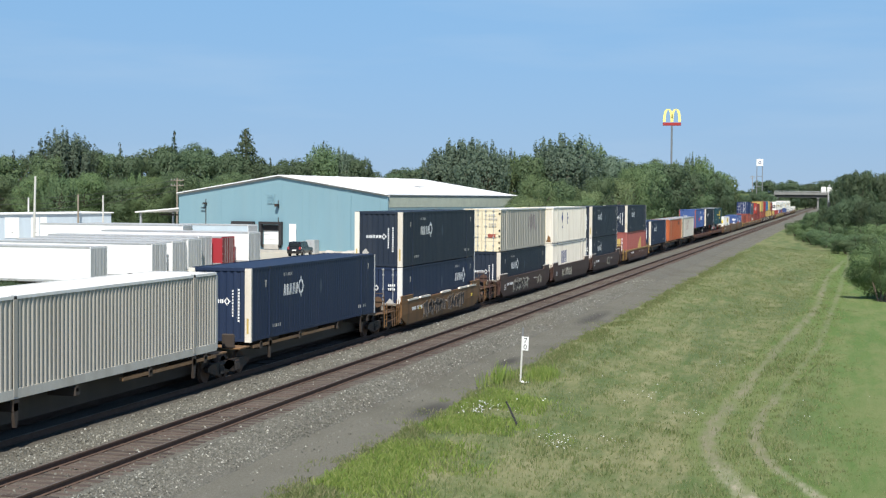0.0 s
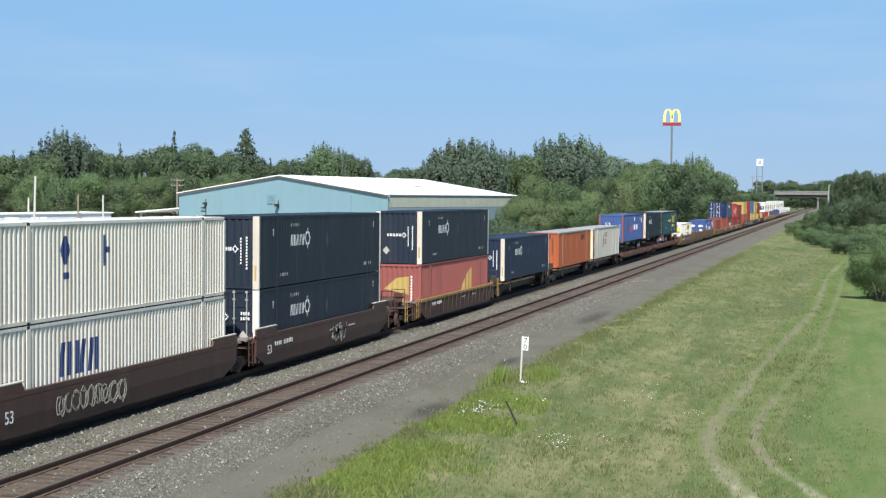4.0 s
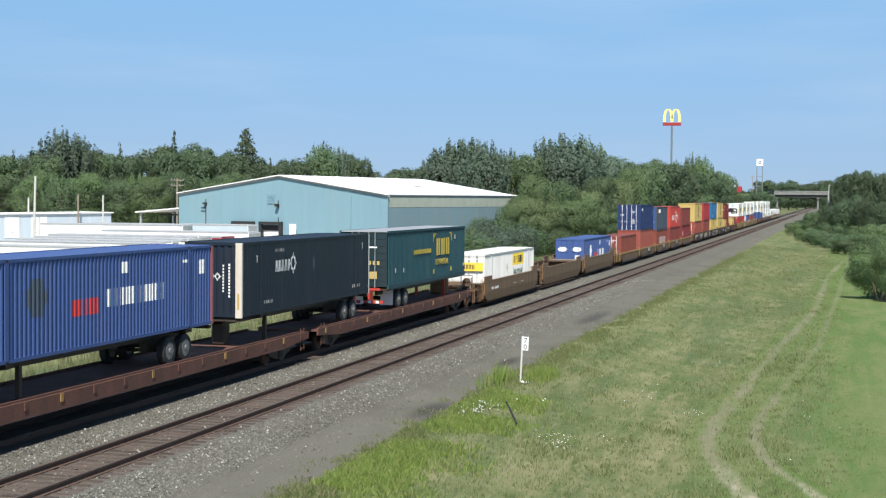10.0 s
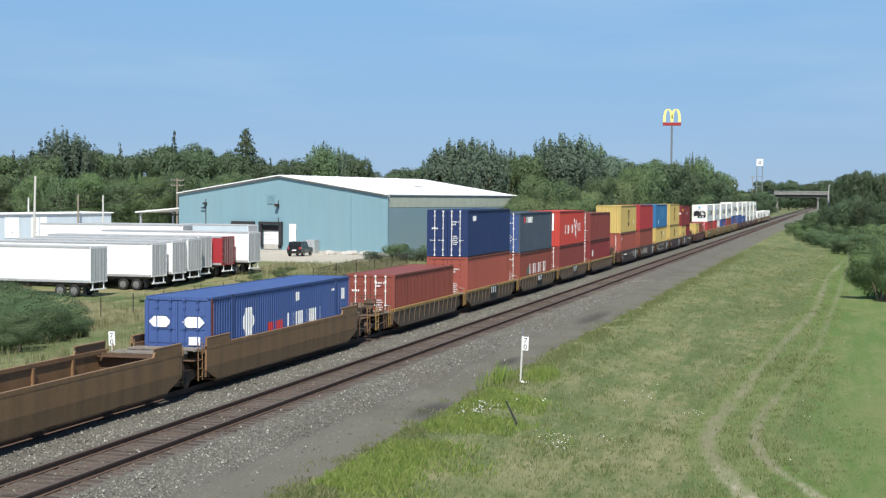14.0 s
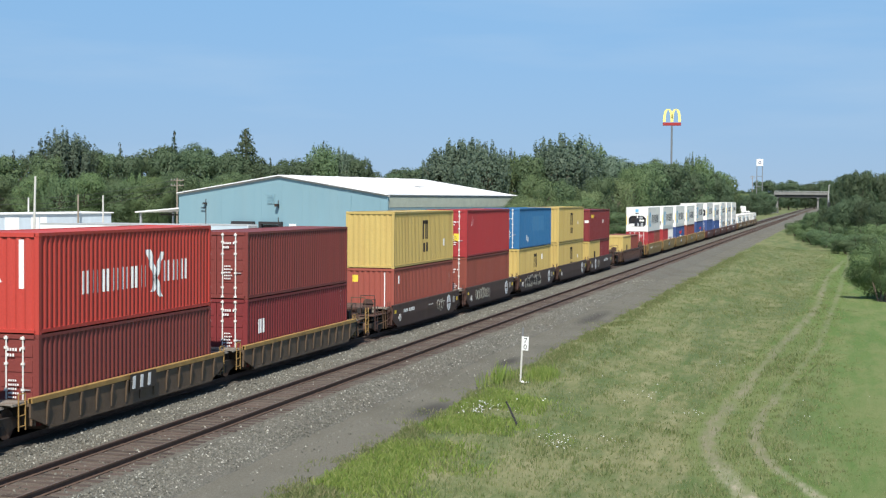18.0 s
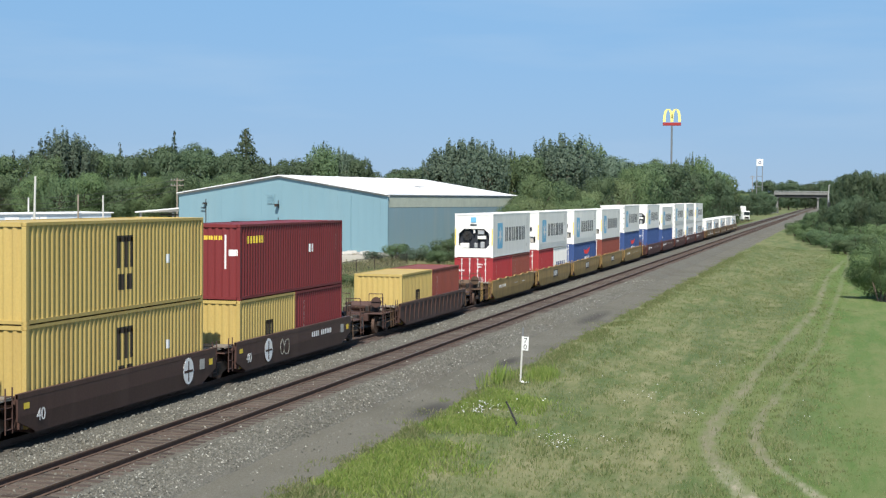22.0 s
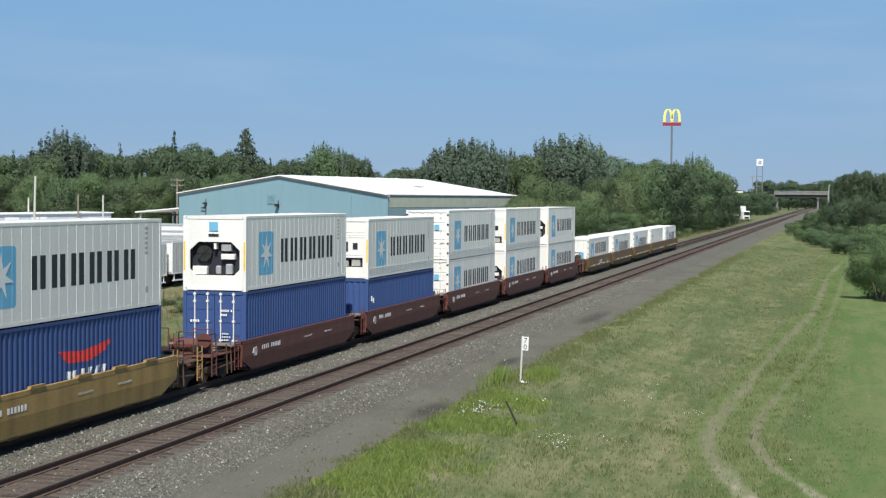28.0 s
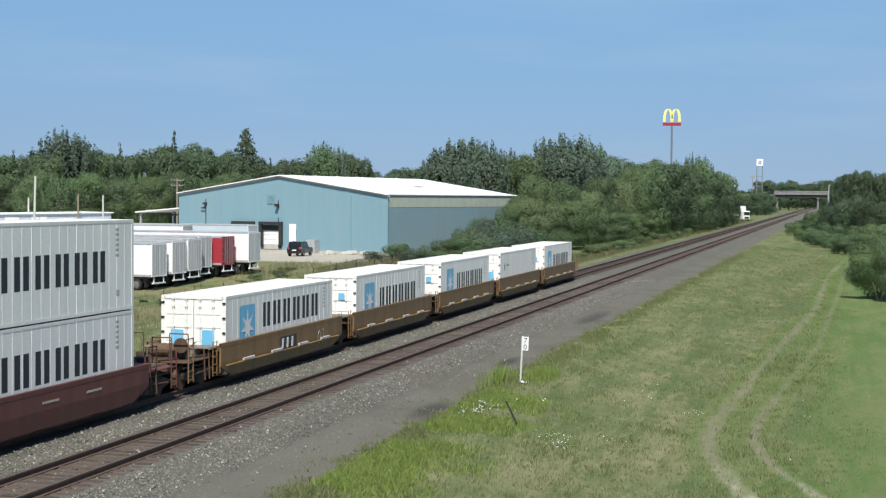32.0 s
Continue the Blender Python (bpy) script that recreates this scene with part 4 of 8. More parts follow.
for px, d, top, ratio, leafm in ((930, 215, 345, 1.0, leaf_light), (953, 226, 310, 0.78, leaf_light), (985, 232, 318, 0.8, leaf_mid), (1012, 240, 326, 0.85, leaf_light), (1040, 250, 334, 0.9, leaf_pale), (1062, 256, 308, 0.72, leaf_mid), (1092, 268, 314, 0.85, leaf_pale), (1120, 282, 296, 0.75, leaf_light), (1150, 300, 291, 0.8, leaf_mid), (1178, 318, 288, 0.85, leaf_dark), (1206, 334, 293, 0.85, leaf_dark), (1232, 350, 300, 0.8, leaf_mid), (1254, 368, 307, 0.75, leaf_dark), (1274, 390, 322, 0.8, leaf_dark), (1290, 412, 336, 0.8, leaf_mid)):
    rows.append((px, d, top, "round", ratio, leafm, MID))
for i in range(15):
    s = i / 14
    rows.append((900 + 375 * s, 203 + 190 * s * s + rng.uniform(-5, 5), 362 + rng.uniform(-16, 18), "round", rng.uniform(0.8, 1.3), rng.choice((leaf_mid, leaf_light, leaf_pale)), LIGHT))
# beyond the road bridge
for i in range(20):
    px = 1290 + i * 15
    rows.append((px, rng.uniform(1020, 1150), rng.uniform(318, 328) + (14 if px < 1345 else 0), "round", 1.2, leaf_dark, DARK))
# scrub on the bank left of the bridge
for px, d, top in ((1304, 640, 352), (1316, 690, 344), (1326, 700, 340), (1336, 720, 341), (1346, 730, 338), (1356, 740, 342), (1364, 755, 346), (1322, 650, 356), (1340, 670, 358), (1354, 690, 356)):
    rows.append((px, d, top, "round", 1.0, leaf_dark, DARK))
# right of the line
for px, d, top in ((1456, 890, 327), (1466, 900, 320), (1480, 792, 315), (1489, 788, 311), (1500, 780, 307), (1476, 775, 340), (1486, 740, 345), (1498, 720, 338)):
    rows.append((px, d, top, "round", 0.5, leaf_dark, DARK))
for px, top in ((1508, 308), (1524, 299), (1540, 302), (1556, 308), (1575, 300), (1600, 296)):
    rows.append((px, rng.uniform(470, 520), top, "round", 0.6, leaf_dark, DARK))
for px, d, top in ((1414, 345, 388), (1427, 335, 380), (1440, 325, 374), (1456, 330, 370), (1472, 320, 362), (1487, 310, 358), (1502, 300, 352), (1520, 300, 345), (1540, 290, 352), (1560, 280, 356), (1585, 290, 350)):
    rows.append((px, d, top, "round", rng.uniform(0.8, 1.15), rng.choice((leaf_dark, leaf_dark, leaf_mid)), MID))
stand(rows, rng)
SHRUB = "low leafy shrub on the bank beside the line"
def shrub_at(px, d, top, ratio, leafm, label=SHRUB, fine=1.0):
    f = 784 / math.tan(radians(32.43) / 2)
    x, y = bearing(px, d)
    g = land(x, y)
    hgt = EYE[2] - g + (353 - 0.0081 * (1486 - px) - top) * d / f
    plant("shrub", int(px) % 4, hgt, hgt * ratio, x, y, leafm, label, "shrub", fine=fine)
for px, d, top, ratio in ((1408, 330, 385, 1.2), (1422, 300, 395, 1.4), (1440, 285, 396, 1.4), (1460, 272, 400, 1.4), (1480, 255, 408, 1.4), (1500, 240, 415, 1.5), (1520, 250, 400, 1.3), (1545, 240, 402, 1.3), (1568, 230, 405, 1.3), (1475, 290, 380, 1.2), (1540, 265, 380, 1.2)):
    shrub_at(px, d, top, ratio, rng.choice((leaf_mid, leaf_light)))
for px, d, top, ratio in ((700, 178, 420, 1.2), (735, 176, 428, 1.3), (770, 178, 422, 1.3), (800, 178, 405, 1.2), (830, 180, 385, 1.0), (855, 182, 362, 0.9), (875, 185, 360, 0.9), (895, 190, 366, 0.9), (910, 186, 380, 1.0), (840, 176, 400, 1.2), (870, 178, 395, 1.2), (660, 176, 438, 1.6), (930, 195, 385, 1.2), (960, 200, 395, 1.2), (990, 205, 400, 1.3), (780, 172, 434, 1.5), (820, 172, 430, 1.5), (880, 175, 425, 1.5), (920, 180, 420, 1.4)):
    shrub_at(px, d, top, ratio, rng.choice((leaf_mid, leaf_grey, leaf_mid)))
for i in range(22):
    s = i / 21
    x, y = -51.5 + rng.uniform(-1.5, 1.5) - 1.5 * s, 108 + 38 * s
    h = rng.uniform(0.35, 0.75)
    plant("shrub", i % 4, h, h * rng.uniform(1.6, 2.6), x, y, rng.choice((leaf_mid, leaf_pale, leaf_light)), "weedy green clump at the edge of the truck yard", "shrub", fine=0.4)
for i in range(30):
    s = i / 29
    x, y = -30.6 - 2.5 * rng.random(), 165 + 250 * s
    h = rng.uniform(0.9, 2.0)
    plant("shrub", i % 4, h, h * rng.uniform(1.2, 1.9), x, y, rng.choice((leaf_light, leaf_pale, leaf_light)), "low bright green scrub along the far side of the line", "shrub", fine=0.4)
for px, d, top, ratio in ((352, 104, 512, 2.2), (385, 106, 507, 1.8), (420, 109, 500, 2.0), (450, 108, 503, 2.2), (485, 112, 494, 1.8), (515, 113, 492, 2.0), (548, 116, 486, 2.2), (575, 121, 482, 2.0), (330, 100, 522, 2.4), (610, 128, 470, 2.2)):
    shrub_at(px, d, top + 8, ratio * 0.8, rng.choice((leaf_light, leaf_pale)), "low green bush among the field weeds")
for px, d, top, ratio in ((12, 92, 470, 1.25), (48, 90, 484, 1.4), (-20, 95, 468, 1.2), (86, 88, 512, 1.7), (14, 80, 512, 1.5), (52, 79, 522, 1.5), (-16, 79, 505, 1.4), (92, 80, 540, 1.7), (125, 82, 556, 1.6), (30, 74, 545, 1.5)):
    shrub_at(px, d, top, ratio, leaf_mid, fine=2.0)
for px, d, top, ratio in ((1562, 131, 388, 0.78), (1600, 134, 385, 0.9)):
    shrub_at(px, d, top, ratio, leaf_light, fine=2.5)

# ---- signs, bridge, poles, fence and parked vehicles
arch_yellow = mat("glossy_yellow_plastic", (0.86, 0.76, 0.24), 0.4, 0, 0.04, 1, 10, 0.0)
sign_red = mat("red_sign_plastic", (0.34, 0.03, 0.03), 0.45, 0, 0.06, 1, 10, 0.0)
pole_grey = mat("grey_painted_steel", (0.20, 0.21, 0.22), 0.5, 0.3, 0.1, 1, 20, 0.05)
old_wood = mat("weathered_pole_wood", (0.26, 0.22, 0.17), 0.9, 0, 0.25, 3, 30, 0.4)
pale_pole = mat("pale_pole_paint", (0.55, 0.54, 0.50), 0.6, 0, 0.12, 2, 20, 0.1)
wire_mat = mat("dark_wire", (0.05, 0.05, 0.05), 0.6, 0.3, 0.1, 1, 20, 0.0)


def arch_sign():
    """Tall roadside pole with two rounded yellow arches over a red bar."""
    t = thing("pole_sign", "tall roadside pole sign with two yellow arches over a red bar", "sign")
    t.matrix_basis = pose(-63.5, 594.5, land(-63.5, 594.5), 0, 0, 8)
    g = land(-63.5, 594.5)
    part("pole", rod(bmesh.new(), (0, 0, -0.5), (0, 0, 35.3 - g), 0.42, 0.36, 12), pole_grey, t)
    part("red_bar", boxes((-3.5, 3.5, -0.35, 0.35, 34.9 - g, 36.1 - g), bev=0.08), sign_red, t)
    for c in (-1.5, 1.5):
        bm = bmesh.new()
        path = []
        for i in range(19):
            a = math.pi * i / 18
            path.append((c - 1.42 * math.cos(a), 36.3 - g + 5.0 * math.sin(a) ** 0.75))
        rings = []
        for u, v in path:
            k = 0.60
            rings.append([bm.verts.new(p) for p in ((u - k * 0.8, -0.35, v), (u + k * 0.8, -0.35, v), (u + k * 0.8, 0.35, v), (u - k * 0.8, 0.35, v))])
        for a_, b_ in zip(rings, rings[1:]):
            for j in range(4):
                bm.faces.new((a_[j], a_[(j + 1) % 4], b_[(j + 1) % 4], b_[j]))
        bm.faces.new(list(reversed(rings[0]))); bm.faces.new(rings[-1])
        part("arch", tidy(bm), arch_yellow, t, "rounded yellow arch")
    return t


arch_sign()


def frame_sign():
    t = thing("frame_sign", "white square sign high on a two-legged steel frame", "sign")
    x, y = -46.2, 919.0
    g = land(x, y)
    t.matrix_basis = pose(x, y, g, 0, 0, 6)
    for s in (-1.6, 1.6):
        part("leg", boxes((s - 0.22, s + 0.22, -0.25, 0.25, -0.3, 27 - g)), pole_grey, t)
    for z in (8, 14, 20):
        part("cross_bar", boxes((-1.4, 1.4, -0.12, 0.12, z - g, z + 0.3 - g)), pole_grey, t)
    part("panel", boxes((-1.95, 1.95, -0.5, 0.5, 26.2 - g, 30.3 - g), bev=0.1), door_white, t)
    ring = part("round_mark", rod(bmesh.new(), (0, -0.53, 28.2 - g), (0, -0.505, 28.2 - g), 0.95, n=18), ink_navy, t)
    part("inner_mark", rod(bmesh.new(), (0, -0.55, 28.2 - g), (0, -0.532, 28.2 - g), 0.5, n=18), ink_white, ring)


frame_sign()


# the road bridge across the line
bridge_concrete = mat("grey_bridge_concrete", (0.215, 0.215, 0.205), 0.85, 0, 0.15, 0.4, 10, 0.1)
girder_mat = mat("dark_bridge_girder", (0.055, 0.055, 0.055), 0.7, 0.2, 0.2, 0.5, 10, 0.1)
bank_mat = mat("grassy_bank", (0.10, 0.13, 0.045), 0.95, 0, 0.3, 0.3, 2, 0.4)


def bridge():
    t = thing("road_bridge", "grey concrete road bridge on dark girders over the line", "bridge", kind="structure")
    part("deck", boxes((-33.6, -6.2, 824, 836, 9.1, 9.5)), bridge_concrete, t)
    for y in (824.0, 835.7):
        part("parapet", boxes((-33.8, -6.0, y, y + 0.3, 9.45, 10.5)), bridge_concrete, t)
        part("railing", boxes((-33.8, -6.0, y + 0.1, y + 0.2, 10.95, 11.1), *[(-33.6 + 1.5 * k, -33.5 + 1.5 * k, y + 0.1, y + 0.2, 10.5, 10.95) for k in range(19)]), galv, t)
    for y in (825, 828.3, 831.6, 835):
        part("girder", boxes((-33.8, -6.0, y - 0.2, y + 0.2, 7.7, 9.1)), girder_mat, t)
    part("abutment", boxes((-36.0, -33.4, 824, 836, -2, 9.1)), bridge_concrete, t)
    part("abutment", boxes((-6.4, -4.0, 824, 836, -2, 9.1)), bridge_concrete, t)
    for x in (-32.2, -11.2):
        for y in (825.5, 830, 834.5):
            part("pier", boxes((x - 0.45, x + 0.45, y - 0.45, y + 0.45, -2, 7.2)), bridge_concrete, t)
        part("pier_cap", boxes((x - 0.5, x + 0.5, 824.3, 835.7, 7.0, 7.7)), bridge_concrete, t)
    for a, b in ((-1100, -35.8), (-4.2, 700)):
        bm = prism(bmesh.new(), [(804, -2.5), (856, -2.5), (838, 9.5), (822, 9.5)], "x", a, b)
        tagged(part("approach_bank", tidy(bm), bank_mat, None, "grassy bank carrying the road up to the bridge"), category="embankment", kind="structure")
    p = thing("street_lamp", "white lamp post beside the road bridge", "lamp post")
    p.matrix_basis = pose(-5.7, 823.4, 8.6)
    part("post", rod(bmesh.new(), (0, 0, -3), (0, 0, 5.8), 0.2, 0.14, 8), door_white, p)
    part("arm", boxes((0, 0.9, -0.05, 0.05, 5.72, 5.82)), door_white, p)
    part("lamp_head", boxes((0.7, 1.2, -0.12, 0.12, 5.66, 5.82), bev=0.03), galv, p)


bridge()


def road_truck(label, cab_mat, box_mat, forward):
    """Articulated lorry on the bridge; drives along +x when forward is 1."""
    t = thing("semi_truck", label, "truck", "trucks on the bridge")
    f = forward
    part("trailer_body", boxes((-8.0 if f > 0 else -5.5, 5.5 if f > 0 else 8.0, -1.3, 1.3, 1.1, 3.95), bev=0.05), box_mat, t)
    part("cab", boxes((6.0 if f > 0 else -8.6, 8.6 if f > 0 else -6.0, -1.2, 1.2, 0.6, 3.9), bev=0.2), cab_mat, t)
    part("windscreen", boxes((8.58 if f > 0 else -8.62, 8.62 if f > 0 else -8.58, -1.0, 1.0, 2.0, 3.0)), glass, t)
    part("chassis_frame", boxes((-7.8, 8.2, -0.5, 0.5, 0.7, 1.1)), steel_dark, t)
    for x in (-6.5, -5.2, 4.4, 5.6, 7.6):
        for y in (-1.1, 1.1):
            w = road_wheel(t, 0, 0, 0)
            w.matrix_basis = pose(f * x, y, 0.5, 0, 0, 90)
    return t


t1 = road_truck("white articulated lorry driving across the road bridge", white, white, -1)
t2 = road_truck("white articulated lorry with a red cab on the road bridge", red, white, 1)
part("red_stripe", boxes((-7.9, 5.4, -1.325, -1.302, 1.9, 2.4)), grime, t2)
def white_car(label):
    """Tall car on the bridge, nose along +x."""
    t = thing("car", label, "car", "cars on the bridge")
    part("body", boxes((-2.2, 2.2, -0.85, 0.85, 0.35, 1.4), bev=0.12), white, t)
    part("cabin", tidy(prism(bmesh.new(), [(-1.7, 1.36), (1.0, 1.36), (0.4, 1.86), (-1.2, 1.86)], "y", -0.75, 0.75)), glass, t)
    part("roof", boxes((-1.2, 0.4, -0.72, 0.72, 1.85, 1.95), bev=0.02), white, t)
    for x in (-1.4, 1.4):
        for y in (-0.75, 0.75):
            w = road_wheel(t, 0, 0, 0, 0.33, 0.2)
            w.matrix_basis = pose(x, y, 0.33, 0, 0, 90)
    return t


c1, c2 = white_car("white car driving across the road bridge"), white_car("small white car following over the road bridge")
ROAD_TRAFFIC = [
    (c1, [(0.0, pose(-661.7, 827, 9.5)), (32.0, pose(157.5, 827, 9.5))]),
    (c2, [(0.0, pose(-769.0, 827, 9.5)), (32.0, pose(50.0, 827, 9.5))]),
    (t1, [(0.0, pose(-1.2, 833, 9.5)), (1.0, pose(-27.6, 833, 9.5)), (2.0, pose(-54.0, 833, 9.5)), (8.0, pose(-212, 833, 9.5)), (32.0, pose(-845, 833, 9.5))]),
    (t2, [(0.0, pose(-250.0, 827, 9.5)), (9.0, pose(-78.5, 827, 9.5)), (11.0, pose(-39.5, 827, 9.5)), (12.0, pose(-19.0, 827, 9.5)), (13.0, pose(0.2, 827, 9.5)), (32.0, pose(365, 827, 9.5))]),
]


def box_truck():
    t = thing("box_truck", "white box truck parked beside the line", "truck")
    t.matrix_basis = pose(-31.3, 520.0, land(-31.3, 520), 0, 0, 38) @ Matrix.Scale(1.22, 4)
    part("box_body", boxes((-1.3, 1.3, 0.6, 6.5, 0.9, 4.2), bev=0.05), white, t)
    part("cab", boxes((-1.15, 1.15, -1.6, 0.5, 0.5, 2.9), bev=0.2), white, t)
    part("windscreen", boxes((-0.95, 0.95, -1.63, -1.58, 1.7, 2.6)), glass, t)
    part("side_window", boxes((1.13, 1.17, -1.1, 0.0, 1.8, 2.5)), glass, t)
    part("grille", boxes((-0.7, 0.7, -1.64, -1.58, 0.8, 1.3)), steel_dark, t)
    for y in (-0.8, 5.0):
        for x in (-1.0, 1.0):
            road_wheel(t, x, y, 0.45, 0.45)


box_truck()


def suv():
    """Dark estate car; local y from tail to nose."""
    t = thing("suv", "black sport utility car parked by the loading docks", "car")
    t.matrix_basis = pose(-63.0, 173.6, land(-63, 173.6), 0, 0, 2)
    car_black = mat("black_car_paint_gloss", (0.012, 0.012, 0.014), 0.2, 0, 0.05, 1, 10, 0.0, spec=0.6)
    low = [(-2.3, 0.35), (2.3, 0.35), (2.35, 0.75), (2.2, 0.98), (1.0, 1.08), (-2.25, 1.08), (-2.35, 0.7)]
    bm = tidy(prism(bmesh.new(), low, "x", -0.9, 0.9))
    bmesh.ops.bevel(bm, geom=bm.edges[:], offset=0.06, segments=2, affect="EDGES", profile=0.6)
    part("body", bm, car_black, t)
    cab = [(-2.2, 1.05), (1.1, 1.05), (0.35, 1.68), (0.0, 1.75), (-1.8, 1.75), (-2.1, 1.6)]
    bm = tidy(prism(bmesh.new(), cab, "x", -0.78, 0.78))
    bmesh.ops.bevel(bm, geom=bm.edges[:], offset=0.06, segments=2, affect="EDGES", profile=0.6)
    part("cabin", bm, car_black, t)
    for s in (1, -1):
        part("side_window", boxes((s * 0.785 - 0.006, s * 0.785 + 0.006, -1.1, 0.15, 1.18, 1.6)), glass, t)
        part("side_window", boxes((s * 0.785 - 0.006, s * 0.785 + 0.006, -1.95, -1.2, 1.2, 1.6)), glass, t)
        part("tail_light", boxes((s * 0.72 - 0.1, s * 0.72 + 0.1, -2.37, -2.3, 0.85, 1.15)), sign_red, t)
        part("headlight", boxes((s * 0.65 - 0.18, s * 0.65 + 0.18, 2.28, 2.36, 0.7, 0.88)), galv, t)
        for y in (-1.45, 1.45):
            road_wheel(t, s * 0.82, y, 0.36, 0.36, 0.24)
    part("rear_window", boxes((-0.65, 0.65, -2.22, -2.17, 1.2, 1.6)), glass, t)
    part("number_plate", boxes((-0.25, 0.25, -2.39, -2.36, 0.7, 0.82)), ink_white, t)
    part("roof_rails", boxes((-0.7, -0.66, -1.7, -0.1, 1.77, 1.82), (0.66, 0.7, -1.7, -0.1, 1.77, 1.82)), galv, t)


suv()


def number_mesh(text, size):
    txt = bpy.data.curves.new("number", "FONT")
    txt.body, txt.size, txt.extrude = text, size, 0.003
    tmp = bpy.data.objects.new("number", txt)
    me = bpy.data.meshes.new_from_object(tmp)
    me.materials.clear()
    bpy.data.objects.remove(tmp)
    return me


def milepost():
    t = thing("milepost", "white railway milepost with number plate in tall grass", "milepost")
    g = land(-12.75, 62.0)
    t.matrix_basis = pose(-12.75, 62.0, g, 0, 2.2, 0)
    part("post", boxes((-0.035, 0.035, -0.012, 0.0, -0.3, 1.87), (-0.035, -0.025, 0.0, 0.03, -0.3, 1.87), (0.025, 0.035, 0.0, 0.03, -0.3, 1.87)), pale_pole, t)
    part("post_top", boxes((-0.03, 0.03, -0.01, 0.02, 1.87, 2.22)), pole_grey, t)
    p = part("number_plate", boxes((0.0, 0.27, -0.03, -0.014, 1.28, 1.85), bev=0.004), door_white, t, "white plate with black digits")
    for ch, z in (("7", 1.595), ("0", 1.325)):
        txt = bpy.data.curves.new("digit", "FONT")
        txt.body, txt.size, txt.extrude, txt.align_x = ch, 0.30, 0.002, "CENTER"
        tmp = bpy.data.objects.new("digit", txt)
        me = bpy.data.meshes.new_from_object(tmp)
        me.materials.clear()
        bpy.data.objects.remove(tmp)
        o = part("digit", me, ink_dark, p)
        o.matrix_basis = Matrix.Translation((0.135, -0.034, z)) @ Euler((radians(90), 0, 0)).to_matrix().to_4x4()
    for x, y, r in ((0.16, 0.1, 0.09), (0.38, 0.14, 0.07), (0.27, 0.05, 0.06)):
        s = thing("white_stone", "white painted stone lying at the milepost's foot", "stone", "white stones")
        bm = bmesh.new()
        bmesh.ops.create_icosphere(bm, subdivisions=2, radius=r)
        for v in bm.verts:
            v.co *= 1 + 0.25 * noise.noise(v.co * 9)
            v.co.z *= 0.6
        part("stone_body", bm, door_white, s)
        s.location = (-12.72 + x, 61.2 + y, land(-12.6, 61.2) + r * 0.55)
    k = thing("leaning_stake", "dark stake leaning in the grass of the verge", "stake")
    gx = land(-10.9, 51.8)
    part("stake", rod(bmesh.new(), (0.15, 0, gx - 0.2), (-0.42, 0.25, gx + 0.80), 0.042, 0.032, 7), rubber, k)
    k.location = (-10.55, 50.7, 0)


milepost()


def far_milepost():
    """Its twin on the other side of the tracks, seen from the front as well."""
    t = thing("milepost", "white railway milepost plate among weeds beyond the tracks", "milepost")
    t.matrix_basis = pose(-28.6, 56.7, land(-28.6, 56.7) - 0.16, 0, -3, 8)
    part("post", boxes((-0.035, 0.035, -0.012, 0.02, -0.3, 2.15)), pale_pole, t)
    p = part("number_plate", boxes((-0.135, 0.135, -0.03, -0.014, 1.6, 2.18), bev=0.004), door_white, t, "white plate with black digits")
    for ch, z in (("7", 1.92), ("0", 1.65)):
        o = part("digit", number_mesh(ch, 0.30), ink_dark, p)
        o.matrix_basis = Matrix.Translation((-0.08, -0.034, z)) @ Euler((radians(90), 0, 0)).to_matrix().to_4x4()


def chain_fence():
    t = thing("chain_fence", "rusty chain-link fence on thin steel posts along the yard", "fence")
    pts = [(-50.3, 92), (-49.6, 96.3), (-49.2, 100.5), (-48.9, 105), (-48.6, 110), (-48.3, 115), (-48.0, 120), (-47.6, 126), (-46.6, 132.0), (-46.3, 137.7), (-46.1, 143.4), (-45.95, 149.0), (-45.6, 154.0), (-45.3, 158.7)]
    H = 1.3
    for x, y in pts:
        g = land(x, y)
        part("post", rod(bmesh.new(), (x, y, g - 0.2), (x, y, g + H + 0.12), 0.035, n=6), steel_dark, t)
    for (x0, y0), (x1, y1) in zip(pts[8:], pts[9:]):
        part("top_rail", rod(bmesh.new(), (x0, y0, land(x0, y0) + H), (x1, y1, land(x1, y1) + H), 0.022, n=5), steel_dark, t)
        bm = bmesh.new()
        for i in range(40):
            a = i / 40
            x, y = x0 + (x1 - x0) * a, y0 + (y1 - y0) * a
            g = land(x, y)
            b = min(1.0, a + 0.12)
            xb, yb = x0 + (x1 - x0) * b, y0 + (y1 - y0) * b
            rod(bm, (x, y, g + 0.05), (xb, yb, g + H), 0.006, n=3)
            rod(bm, (xb, yb, g + 0.05), (x, y, g + H), 0.006, n=3)
        tagged(part("wire_mesh", bm, steel_dark, t), kind="stuff")
    for (x0, y0), (x1, y1) in zip(pts[:8], pts[1:9]):
        for z in (0.5, 1.1, 1.6):
            part("fence_wire", rod(bmesh.new(), (x0, y0, land(x0, y0) + z), (x1, y1, land(x1, y1) + z), 0.008, n=4), wire_mat, t)


chain_fence()
far_milepost()


